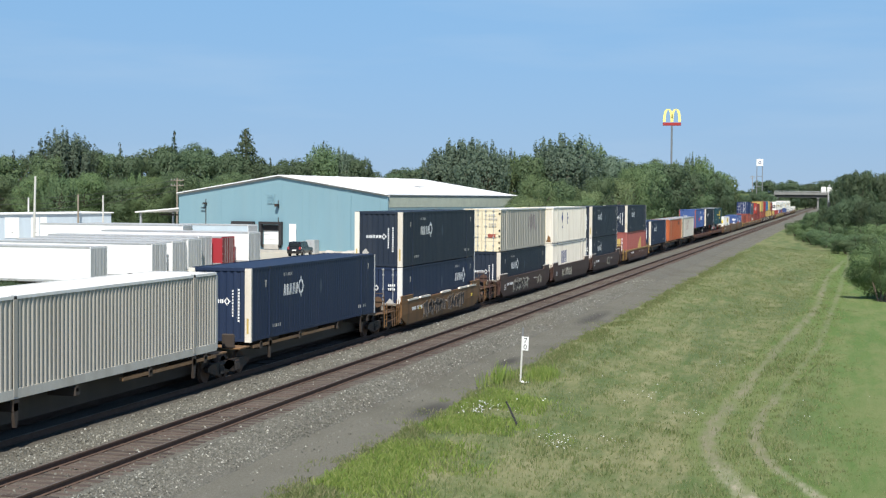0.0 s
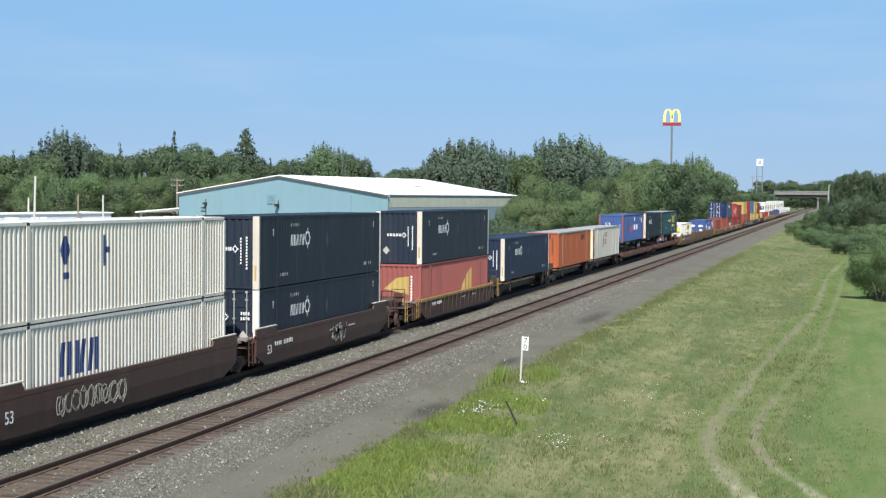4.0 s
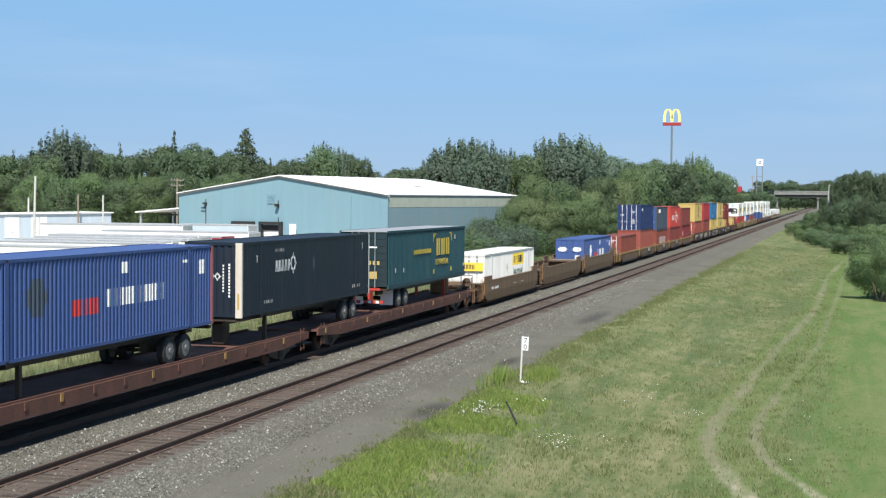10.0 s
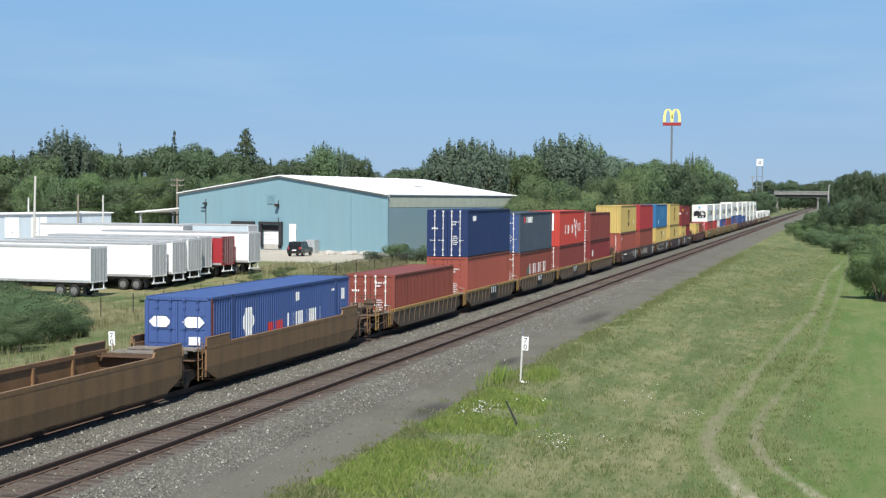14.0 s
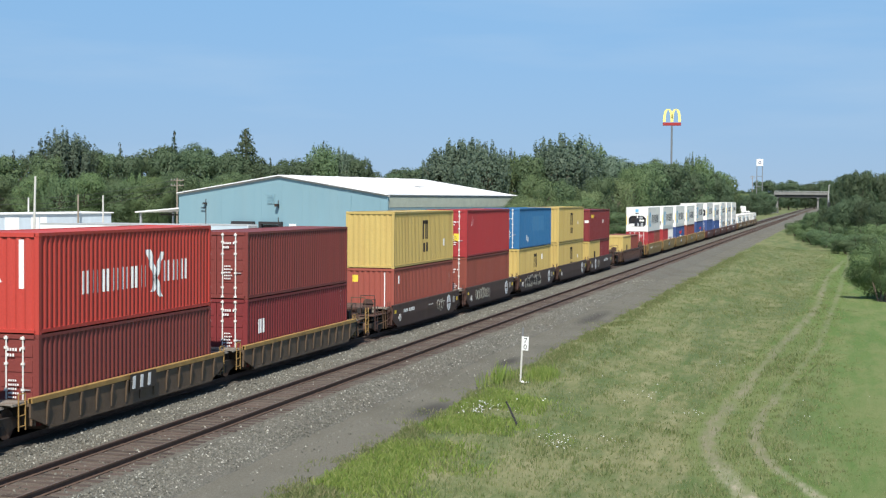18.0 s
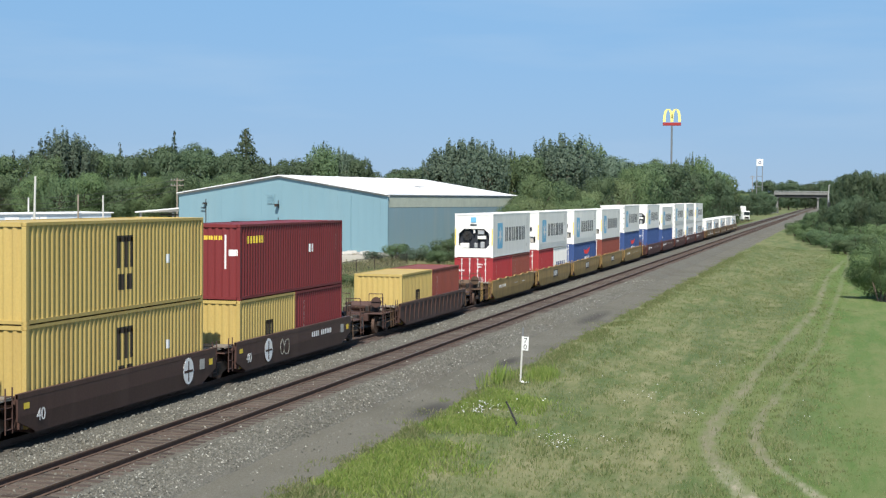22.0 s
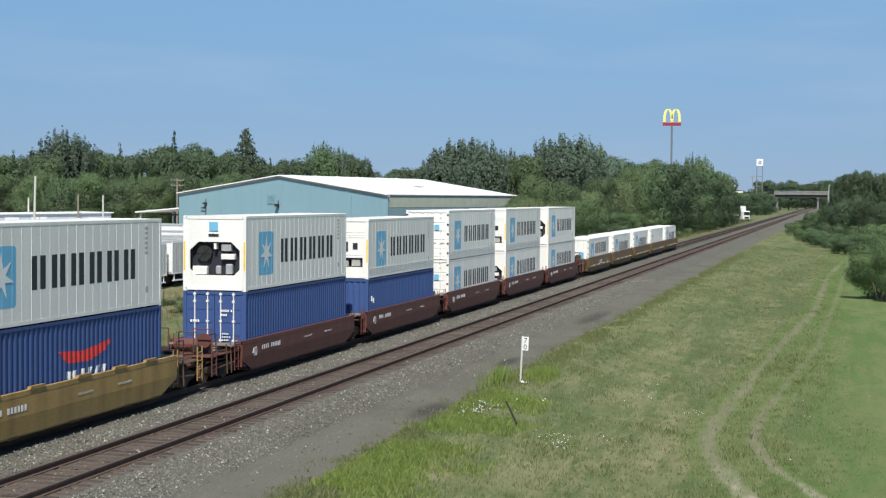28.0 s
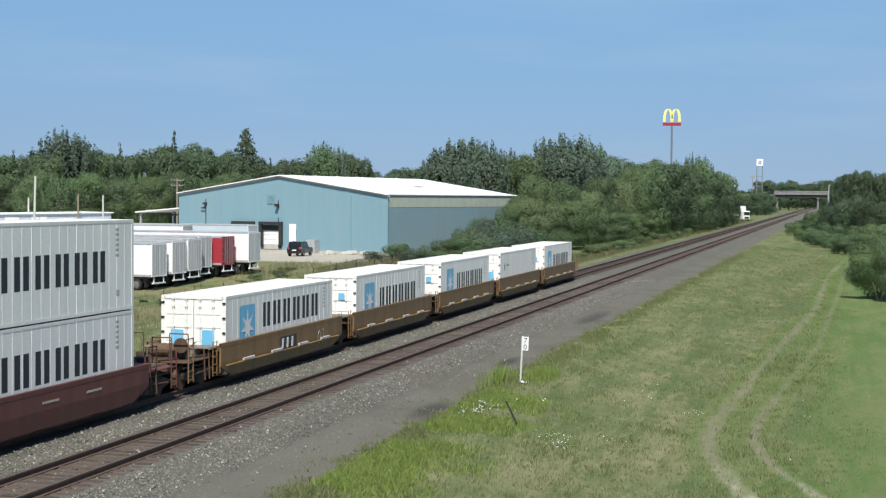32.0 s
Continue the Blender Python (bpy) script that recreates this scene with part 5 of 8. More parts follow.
def utility_pole(px, d, top, arms, label, material=old_wood, lean=0.0):
    x, y = bearing(px, d)
    g = land(x, y)
    f = 784 / math.tan(radians(32.43) / 2)
    h = EYE[2] - g + (353 - 0.0081 * (1486 - px) - top) * d / f
    t = thing("utility_pole", label, "utility pole", "utility poles")
    t.matrix_basis = pose(x, y, g, 0, lean, 0)
    part("pole", rod(bmesh.new(), (0, 0, -0.5), (0, 0, h), 0.17, 0.12, 8), material, t)
    for k in range(arms):
        part("cross_arm", boxes((-1.2, 1.2, -0.07, 0.07, h - 0.5 - 0.9 * k, h - 0.36 - 0.9 * k)), old_wood, t)
        for s in (-1.1, -0.5, 0.5, 1.1):
            part("insulator", rod(bmesh.new(), (s, 0, h - 0.36 - 0.9 * k), (s, 0, h - 0.16 - 0.9 * k), 0.05, n=6), galv, t)
    return x, y, g + h


ends = [utility_pole(59, 178, 312, 0, "pale bare pole standing in the truck yard", pale_pole, 1.5), utility_pole(138, 235, 344, 0, "thin lamp pole in the truck yard", old_wood), utility_pole(182, 232, 346, 0, "pale thin pole in the truck yard", pale_pole), utility_pole(313, 262, 315, 2, "wooden utility pole behind the warehouse"), utility_pole(50, 240, 350, 0, "short pale pole in the truck yard", pale_pole)]
utility_pole(1330, 800, 311, 2, "wooden utility pole near the road bridge")
tx, ty, tz = ends[3]
for k, (px, d, top) in enumerate(((-60, 250, 352), (-60, 250, 362), (-60, 250, 372))):
    x2, y2 = bearing(px, d)
    w = thing("overhead_wire", "thin dark overhead wire between poles", "wire", "overhead wires")
    z2 = EYE[2] + (341 - top) * d / 2695
    pts = [Vector((tx, ty, tz - 0.3 - 0.9 * k)).lerp(Vector((x2, y2, z2)), i / 12) - Vector((0, 0, 1.2 * math.sin(math.pi * i / 12))) for i in range(13)]
    bm = bmesh.new()
    for a, b in zip(pts, pts[1:]):
        rod(bm, a, b, 0.03, n=4)
    part("cable", bm, wire_mat, w)

# low pale shed at the back of the yard
sx, sy = bearing(-30, 226)
ex, ey = bearing(197, 240)
shed = thing("metal_shed", "low pale blue metal shed at the back of the yard", "shed")
part("shed_body", boxes((0, math.hypot(ex - sx, ey - sy), 0, 9, 0, 3.9), bev=0.04), trailer_pale, shed)
part("shed_roof", boxes((-0.3, math.hypot(ex - sx, ey - sy) + 0.3, -0.3, 9.3, 3.9, 4.05)), roof_white, shed)
for u0, u1 in ((3.4, 5.7), (7.65, 8.95), (9.15, 10.2)):
    d = part("roller_door", boxes((u0, u1, -0.07, 0.0, 0.35, 3.45)), door_white, shed, "white roller door")
    part("door_handle", boxes(((u0 + u1) / 2 - 0.12, (u0 + u1) / 2 + 0.12, -0.1, -0.07, 1.1, 1.18)), steel_dark, d)
shed.matrix_basis = pose(sx, sy, land(sx, sy), 0, -0.6, math.degrees(math.atan2(ey - sy, ex - sx)))

# broken concrete at the warehouse corner
rng2 = random.Random(4)
for i in range(16):
    r = rng2.uniform(0.2, 0.55)
    bm = bmesh.new()
    bmesh.ops.create_icosphere(bm, subdivisions=2, radius=r)
    for v in bm.verts:
        v.co *= 1 + 0.35 * noise.noise(v.co * 2.5 + Vector((i, 0, 0)))
        v.co.z *= 0.7
    x, y = -61.0 + rng2.uniform(-1, 5.5), 179.6 + rng2.uniform(-1.2, 0.6)
    s = thing("rubble_block", "pale broken concrete block in a heap by the wall", "rubble", "rubble heap")
    part("block", bm, concrete, s)
    s.location = (x, y, land(x, y) + r * 0.35)

# ---- freight containers. Local y runs along the line (its low end towards the camera), z from the container's base.
CW = 1.295
def zigzag(style, a, b):
    """Outline of a wall panel, as (along, depth) from a to b."""
    pts = []
    if style in ("iso", "domestic", "shallow"):
        p, d, f0, f1, f2 = {"iso": (0.278, 0.038, 0.28, 0.5, 0.78), "domestic": (0.24, 0.040, 0.32, 0.5, 0.82), "shallow": (0.30, 0.010, 0.50, 0.6, 0.9)}[style]
        k = max(1, round((b - a) / p))
        p = (b - a) / k
        for i in range(k):
            y = a + i * p
            pts += [(y, 0), (y + f0 * p, 0), (y + f1 * p, -d), (y + f2 * p, -d)]
        pts.append((b, 0))
    else:
        p, w, d = (0.61, 0.07, 0.022) if style == "post" else (0.52, 0.012, 0.006)
        k = max(1, round((b - a) / p))
        p = (b - a) / k
        pts.append((a, -d))
        for i in range(1, k):
            y = a + i * p
            pts += [(y - w, -d), (y - w * 0.7, 0), (y + w * 0.7, 0), (y + w, -d)]
        pts.append((b, -d))
    return pts


def panel_mesh(style, a, b, z0, z1):
    """Wall panel standing at x = 0 and facing +x, with thickness."""
    bm = bmesh.new()
    pts = zigzag(style, a, b)
    lo, hi = [bm.verts.new((d, y, z0)) for y, d in pts], [bm.verts.new((d, y, z1)) for y, d in pts]
    for i in range(len(pts) - 1):
        bm.faces.new((lo[i], lo[i + 1], hi[i + 1], hi[i]))
    t = -0.06
    c = [bm.verts.new((t, y, z)) for y, z in ((a, z0), (b, z0), (b, z1), (a, z1))]
    bm.faces.new((c[3], c[2], c[1], c[0]))
    bm.faces.new((lo[0], hi[0], c[3], c[0]))
    bm.faces.new((lo[-1], c[1], c[2], hi[-1]))
    bm.faces.new([c[0], c[1]] + lo[::-1])
    bm.faces.new([c[2], c[3]] + hi)
    return bm


def outlines(shapes, depth=0.006):
    """Thin raised shapes from outlines in (along, up)."""
    bm = bmesh.new()
    for s in shapes:
        prism(bm, s, "x", 0.002, depth)
    return tidy(bm)


def rect(u, v, w, h, lean=0.0):
    return [(u, v), (u + w, v), (u + w + lean, v + h), (u + lean, v + h)]


def word(u, v, count, pitch, h, weight=0.26, lean=0.0):
    """A word drawn as plain upright bars, two to a character."""
    out = []
    for i in range(count):
        x = u + i * pitch
        out += [rect(x, v, pitch * weight * 0.85, h, lean), rect(x + pitch * 0.42, v, pitch * weight * 0.85, h, lean)]
    return out


def band(pts, w):
    """A closed band of width w along a ring of points, as four-cornered pieces."""
    mu, mv = sum(p[0] for p in pts) / len(pts), sum(p[1] for p in pts) / len(pts)
    def inner(p):
        d = math.hypot(p[0] - mu, p[1] - mv) or 1.0
        return (p[0] + (mu - p[0]) * w / d, p[1] + (mv - p[1]) * w / d)
    return [[a, b, inner(b), inner(a)] for a, b in zip(pts, pts[1:] + pts[:1])]


def shards(seed, u0, u1, v0, v1, grow=0.0):
    """Spray-painted slanting wedges that crowd each other."""
    r = random.Random(seed)
    out, u = [], u0
    while u < u1:
        w, top, foot, lean = r.uniform(0.16, 0.34), r.uniform(0.7, 1.0), r.uniform(0.0, 0.25), r.uniform(-0.25, 0.3)
        a, b = v0 + (v1 - v0) * foot - grow, v0 + (v1 - v0) * top + grow
        k = r.uniform(0.25, 1.0)
        out.append([(u - grow, a), (u + w * k + grow, a), (u + w + lean + grow, b), (u + lean + w * (1 - k) * 0.6 - grow, b)])
        if r.random() < 0.6:
            m = a + (b - a) * r.uniform(0.1, 0.8)
            out.append([(u, m), (u + w * 1.9, m + r.uniform(-0.08, 0.12)), (u + w * 1.8, m + 0.15 + grow), (u + 0.05, m + 0.12 + grow)])
        u += w * r.uniform(0.95, 1.5)
    return out


def loops(seed, u0, u1, v0, v1, w=0.05):
    """Bubble-shaped spray-paint outlines in a row."""
    r = random.Random(seed)
    out, u = [], u0
    while u < u1:
        a, h = r.uniform(0.2, 0.34), (v1 - v0) / 2 * r.uniform(0.75, 1.0)
        cv, n = (v0 + v1) / 2 + r.uniform(-0.06, 0.06), 12
        f = [r.uniform(0.78, 1.1) for _ in range(n)]
        out += band([(u + a + a * f[i] * math.cos(2 * math.pi * i / n), cv + h * f[i] * math.sin(2 * math.pi * i / n)) for i in range(n)], w)
        u += a * r.uniform(1.6, 2.1)
    return out


def star(u, v, r, n=7):
    return [(u + math.sin(math.pi * i / n) * (r if i % 2 == 0 else r * 0.36), v + math.cos(math.pi * i / n) * (r if i % 2 == 0 else r * 0.36)) for i in range(2 * n)]


def lozenge(u, v, w, h):
    return [(u - w, v), (u, v - h), (u + w, v), (u, v + h)]


def disc(u, v, r, n=20, r2=None):
    return [(u + r * math.cos(2 * math.pi * i / n), v + (r2 or r) * math.sin(2 * math.pi * i / n)) for i in range(n)]


def painted(shapes, profile):
    """Shapes painted onto a corrugated panel: cut at each fold and laid 3 mm over the steel."""
    bm = bmesh.new()
    def cut(poly, at, keep):
        out = []
        for (u0, v0), (u1, v1) in zip(poly, poly[1:] + poly[:1]):
            in0, in1 = (u0 - at) * keep >= 0, (u1 - at) * keep >= 0
            if in0:
                out.append((u0, v0))
            if in0 != in1:
                f = (at - u0) / (u1 - u0)
                out.append((at, v0 + f * (v1 - v0)))
        return out
    for s in shapes:
        lo, hi = min(p[0] for p in s), max(p[0] for p in s)
        if sum(a[0] * b[1] - b[0] * a[1] for a, b in zip(s, s[1:] + s[:1])) < 0:
            s = s[::-1]
        for (a, da), (b, db) in zip(profile, profile[1:]):
            if b <= lo or a >= hi or b - a < 1e-5:
                continue
            piece = cut(s, a, 1)
            piece = cut(piece, b, -1) if len(piece) > 2 else []
            if len(piece) > 2:
                bm.faces.new([bm.verts.new((da + (db - da) * (u - a) / (b - a) + 0.003, u, v)) for u, v in piece])
    return bm


STYLE = {}
def on_side(t, L, name, shapes, material, label=""):
    """Shapes on the container's long side; u runs from its low end."""
    style = STYLE.get(t.name, "iso")
    inset = 0.0035 if style == "reefer" else 0.0135
    prof = [(y + L / 2, d - inset) for y, d in zigzag(style, -L / 2 + 0.12, L / 2 - 0.12)]
    edge = 0.0 if style == "reefer" else 0.012
    prof = [(-1, edge), (0.115, edge)] + prof + [(L - 0.115, edge), (L + 1, edge)]
    o = part(name, painted(shapes, prof), material, t, label)
    if len(shapes) > 1:
        tagged(o, kind="stuff")
    o.location = (CW + 0.0015, -L / 2, 0)
    return o


def on_end(t, L, name, shapes, material, label="", out=0.0):
    """Shapes on the container's low end; u runs from its left post as seen from outside."""
    if (t.name, "wall") in STYLE:
        prof = [(y + CW, d - 0.0215 - out) for y, d in zigzag("iso", -CW + 0.13, CW - 0.13)]
        o = part(name, painted(shapes, [(-1, 0.0), (0.125, 0.0)] + prof + [(2 * CW - 0.125, 0.0), (4, 0.0)]), material, t, label)
    else:
        o = part(name, outlines(shapes), material, t, label)
    if len(shapes) > 1:
        tagged(o, kind="stuff")
    o.matrix_basis = Matrix.Translation((-CW, -L / 2 - 0.0015 - out, 0)) @ Euler((0, 0, radians(-90))).to_matrix().to_4x4()
    return o


def boxed_rod(H):
    """Door locking bar with its brackets and cams."""
    bm = rods([((0, 0, 0.06), (0, 0, H - 0.04), 0.026)])
    for z in (0.07, 0.42, 0.98, 1.72, H - 0.42, H - 0.14):
        box(bm, -0.055, 0.055, -0.036, 0.02, z, z + 0.07)
    return bm


def container(label, L, H, side, end="wall", style="iso", end_mat=None, roof=None, posts=None, rods_mat=None, ridges=False, group="freight containers", name="shipping_container", bands=None):
    t = thing(name, label, "container", group)
    end_mat, roof, posts = end_mat or side, roof or side, posts or side
    STYLE[t.name] = style
    if end == "wall" and style != "reefer":
        STYLE[(t.name, "wall")] = True
    w, h = CW, L / 2
    long = L > 14
    for s in (1, -1):
        o = part("side_panel", shared(("side_panel", style, L, H), lambda: panel_mesh(style, -h + 0.12, h - 0.12, 0.14, H - 0.09)), side, t)
        o.matrix_basis = Matrix.Translation((s * (w - (0.012 if style != "reefer" else 0.002)), 0, 0)) @ Euler((0, 0, 0 if s > 0 else math.pi)).to_matrix().to_4x4()
    part("roof_panel", shared(("roof_panel", L, H), lambda: boxes((-w + 0.06, w - 0.06, -h + 0.06, h - 0.06, H - 0.07, H - 0.025))), roof, t)
    rm = shared(("top_rail", L), lambda: boxes((-0.04, 0.04, -h + 0.10, h - 0.10, -0.09, 0.0)))
    bmr = shared(("bottom_rail", L), lambda: boxes((-0.04, 0.04, -h + 0.10, h - 0.10, 0.045, 0.15)))
    for s in (1, -1):
        part("top_rail", rm, roof if roof is not side else side, t).location = (s * (w - 0.04), 0, H - 0.004)
        part("bottom_rail", bmr, side, t).location = (s * (w - 0.04), 0, 0)
    pm = shared(("corner_post", H), lambda: boxes((-0.07, 0.07, -0.07, 0.07, 0.12, H - 0.12)))
    cm = shared("corner_casting", lambda: boxes((-0.08, 0.08, -0.09, 0.09, 0, 0.12), bev=0.012))
    for sx in (1, -1):
        for sy in (-1, 1):
            part("corner_post", pm, posts, t).location = (sx * (w - 0.07), sy * (h - 0.07), 0)
            ys = sy * (6.02 if long else h - 0.09)
            for z in (0.0, H - 0.12):
                part("corner_casting", cm, steel_dark if long else posts, t).location = (sx * (w - 0.078), ys, z)
        if bands:
            for sy in (-1, 1):
                part("lift_band", shared(("lift_band", H), lambda: boxes((-0.02, 0.006, -0.32, 0.32, 0.12, H - 0.1))), bands, t, "pale worn lifting band").location = (sx * w, sy * 6.02, 0)
        elif long:
            for sy in (-1, 1):
                part("lift_post", shared(("lift_post", H), lambda: boxes((-0.02, 0.012, -0.10, 0.10, 0.1, H - 0.1))), side, t).location = (sx * w if sx > 0 else -w, sy * 6.02, 0)
    for sy in (-1, 1):
        kind = end if sy < 0 else "wall"
        turn = Euler((0, 0, radians(-90) if sy < 0 else radians(90))).to_matrix().to_4x4()
        if kind == "wall":
            o = part("end_wall", shared(("end_wall", style, H), lambda: panel_mesh("iso" if style != "reefer" else style, -w + 0.13, w - 0.13, 0.14, H - 0.1)), end_mat, t)
            o.matrix_basis = Matrix.Translation((0, sy * (h - 0.02), 0)) @ turn
        elif kind == "door":
            for s in (1, -1):
                x0, x1 = (0.012, w - 0.13) if s > 0 else (-w + 0.13, -0.012)
                d = part("door", shared(("door", H, s), lambda: boxes((x0, x1, 0, 0.05, 0.14, H - 0.1), *[(x0 + 0.08, x1 - 0.08, -0.018, 0.0, z, z + (H - 0.45) / 5 - 0.10) for z in [0.22 + k * (H - 0.42) / 5 for k in range(5)]])), end_mat, t)
                d.location = (0, -h + 0.03, 0)
                for k, x in enumerate((0.27, 0.80)):
                    rr = part("lock_rod", shared(("lock_rod", H), lambda: boxed_rod(H)), rods_mat or galv, d)
                    rr.location = (s * x, -0.045, 0)
                    part("lock_handle", shared("lock_handle", lambda: boxes((-0.02, 0.24, -0.02, -0.01, 1.0, 1.035), (-0.03, 0.03, -0.03, 0.0, 0.97, 1.07))), galv, d).location = (s * x if s > 0 else s * x - 0.26, -0.045, 0)
        elif kind == "closed":
            closed_unit(t, h, H)
        else:
            reefer_unit(t, h, H)
        part("end_header", shared("end_header", lambda: boxes((-w + 0.12, w - 0.12, -0.05, 0.05, 0, 0.12))), posts, t).location = (0, sy * (h - 0.05), H - 0.122)
        part("end_sill", shared("end_sill", lambda: boxes((-w + 0.12, w - 0.12, -0.05, 0.05, 0.045, 0.145))), posts, t).location = (0, sy * (h - 0.05), 0)
    if ridges:
        for k in range(4):
            part("lower_ridge", shared(("lower_ridge", L), lambda: boxes((-0.02, 0.014, -h + 0.14, h - 0.14, 0.0, 0.04))), side, t).location = (w - 0.012, 0, 0.20 + k * 0.09)
    part("floor_panel", shared(("floor_panel", L), lambda: boxes((-w + 0.08, w - 0.08, -h + 0.1, h - 0.1, 0.03, 0.13))), steel_dark, t)
    return t


end_brown = paint("greasy_brown_paint", (0.110, 0.068, 0.042), (0.05, 0.04, 0.03), 0.6, spots=0.3)
pale_lip = paint("chalky_worn_paint", (0.52, 0.49, 0.44), (0.2, 0.13, 0.1), 0.4)
walk_grey = mat("worn_grating_steel", (0.24, 0.215, 0.18), 0.7, 0.2, 0.3, 4, 30, 0.3, RUST, 0.5)
machine_dark = mat("dark_machinery", (0.02, 0.022, 0.03), 0.6, 0, 0.3, 6, 30, 0.2)
reefer_white = paint("reefer_white", (0.80, 0.785, 0.735), (0.5, 0.48, 0.46), 0.15)
def reefer_unit(t, h, H):
    """Refrigeration machinery in the end of an insulated container."""
    w, y = CW, -h
    part("unit_frame", boxes((-w + 0.13, w - 0.13, y + 0.02, y + 0.08, H - 1.0, H - 0.12), (-w + 0.13, w - 0.13, y + 0.02, y + 0.08, 0.14, 0.62), (-w + 0.13, -w + 0.27, y + 0.02, y + 0.08, 0.62, H - 1.0), (w - 0.27, w - 0.13, y + 0.02, y + 0.08, 0.62, H - 1.0)), reefer_white, t)
    part("machine_bay", boxes((-w + 0.26, w - 0.26, y + 0.30, y + 0.36, 0.6, H - 0.98)), machine_dark, t, "dark open machinery bay")
    for s in (1, -1):
        part("bay_corner", tidy(prism(bmesh.new(), [(s * (w - 0.27), H - 1.0), (s * (w - 0.62), H - 1.0), (s * (w - 0.27), H - 1.32)], "y", y + 0.02, y + 0.09)), reefer_white, t)
        part("bay_corner", tidy(prism(bmesh.new(), [(s * (w - 0.27), 0.62), (s * (w - 0.5), 0.62), (s * (w - 0.27), 0.85)], "y", y + 0.02, y + 0.09)), reefer_white, t)
    f = part("condenser_fan", rod(bmesh.new(), (-0.48, y + 0.14, 1.45), (-0.48, y + 0.32, 1.45), 0.31, n=20), rubber, t, "round black condenser fan")
    part("fan_grille", rods([((-0.48 + 0.3 * math.cos(a), y + 0.12, 1.45 + 0.3 * math.sin(a)), (-0.48 - 0.3 * math.cos(a), y + 0.12, 1.45 - 0.3 * math.sin(a)), 0.01) for a in (0, 0.8, 1.57, 2.36)], 5), steel_dark, f)
    part("control_box", boxes((0.22, 0.78, y + 0.1, y + 0.32, 1.22, 1.44), bev=0.02), reefer_white, t)
    part("compressor", boxes((0.40, 0.68, y + 0.12, y + 0.3, 0.64, 1.05), (-0.02, 0.2, y + 0.15, y + 0.3, 0.64, 0.98), bev=0.04), galv, t)
    part("lower_cover", boxes((-0.95, -0.35, y + 0.08, y + 0.3, 0.63, 0.96), bev=0.03), reefer_white, t)
    part("display_panel", boxes((0.25, 0.65, y + 0.08, y + 0.3, 1.55, 1.80), bev=0.01), galv, t)
    part("small_plate", boxes((-0.05, 0.05, y + 0.06, y + 0.3, 1.62, 1.85)), reefer_white, t)


def closed_unit(t, h, H):
    """Covered refrigeration unit: a ribbed white front, two small dark ports and a low open machinery slot."""
    w, y = CW, -h
    part("unit_cover", boxes((-w + 0.13, w - 0.13, y + 0.03, y + 0.09, 1.02, H - 0.12), (-w + 0.13, w - 0.13, y + 0.03, y + 0.09, 0.14, 0.58), (-w + 0.13, -w + 0.3, y + 0.03, y + 0.09, 0.58, 1.02), (w - 0.3, w - 0.13, y + 0.03, y + 0.09, 0.58, 1.02)), reefer_white, t)
    for z in (1.15, 2.0, 2.12, 2.24):
        part("cover_rib", shared("cover_rib", lambda: boxes((-w + 0.2, w - 0.2, -0.012, 0.002, 0, 0.03))), reefer_white, t).location = (0, y + 0.03, z)
    part("fan_port", boxes((-0.22, 0.26, y + 0.015, y + 0.03, 1.32, 1.80), bev=0.006), machine_dark, t, "dark square fan port")
    part("small_port", boxes((0.50, 0.74, y + 0.015, y + 0.03, 1.42, 1.74), bev=0.006), machine_dark, t)
    part("machine_slot", boxes((-w + 0.3, w - 0.3, y + 0.34, y + 0.38, 0.56, 1.04)), machine_dark, t, "dark machinery slot")
    part("compressor", boxes((-0.2, 0.25, y + 0.14, y + 0.32, 0.58, 0.92), bev=0.04), galv, t)
    part("control_box", boxes((0.4, 0.85, y + 0.12, y + 0.32, 0.6, 0.98), bev=0.03), grime, t)
    part("coil_housing", boxes((-0.9, -0.35, y + 0.12, y + 0.32, 0.58, 0.88), bev=0.03), galv, t)


# how things ride on the train
RIDERS = []
def ride(t, s, z=0.0):
    """Puts a thing with its middle at s metres along the train, z over the rails."""
    RIDERS.append((t, s, z))
    t.matrix_basis = pose(FAR, s, z)
    return t


# containers by look
L53, L40, L20, HC, STD = 16.154, 12.192, 6.058, 2.896, 2.591

def ring_mark(u, v, r):
    """A white square ring standing on its corner, with four short points."""
    return band([(u + r * math.cos(a), v + r * 1.15 * math.sin(a)) for a in [math.pi / 4 * k for k in range(8)]], r * 0.36) + [lozenge(u + r * 1.05 * math.cos(a), v + r * 1.2 * math.sin(a), r * 0.3, r * 0.34) for a in (0, math.pi / 2, math.pi, -math.pi / 2)]


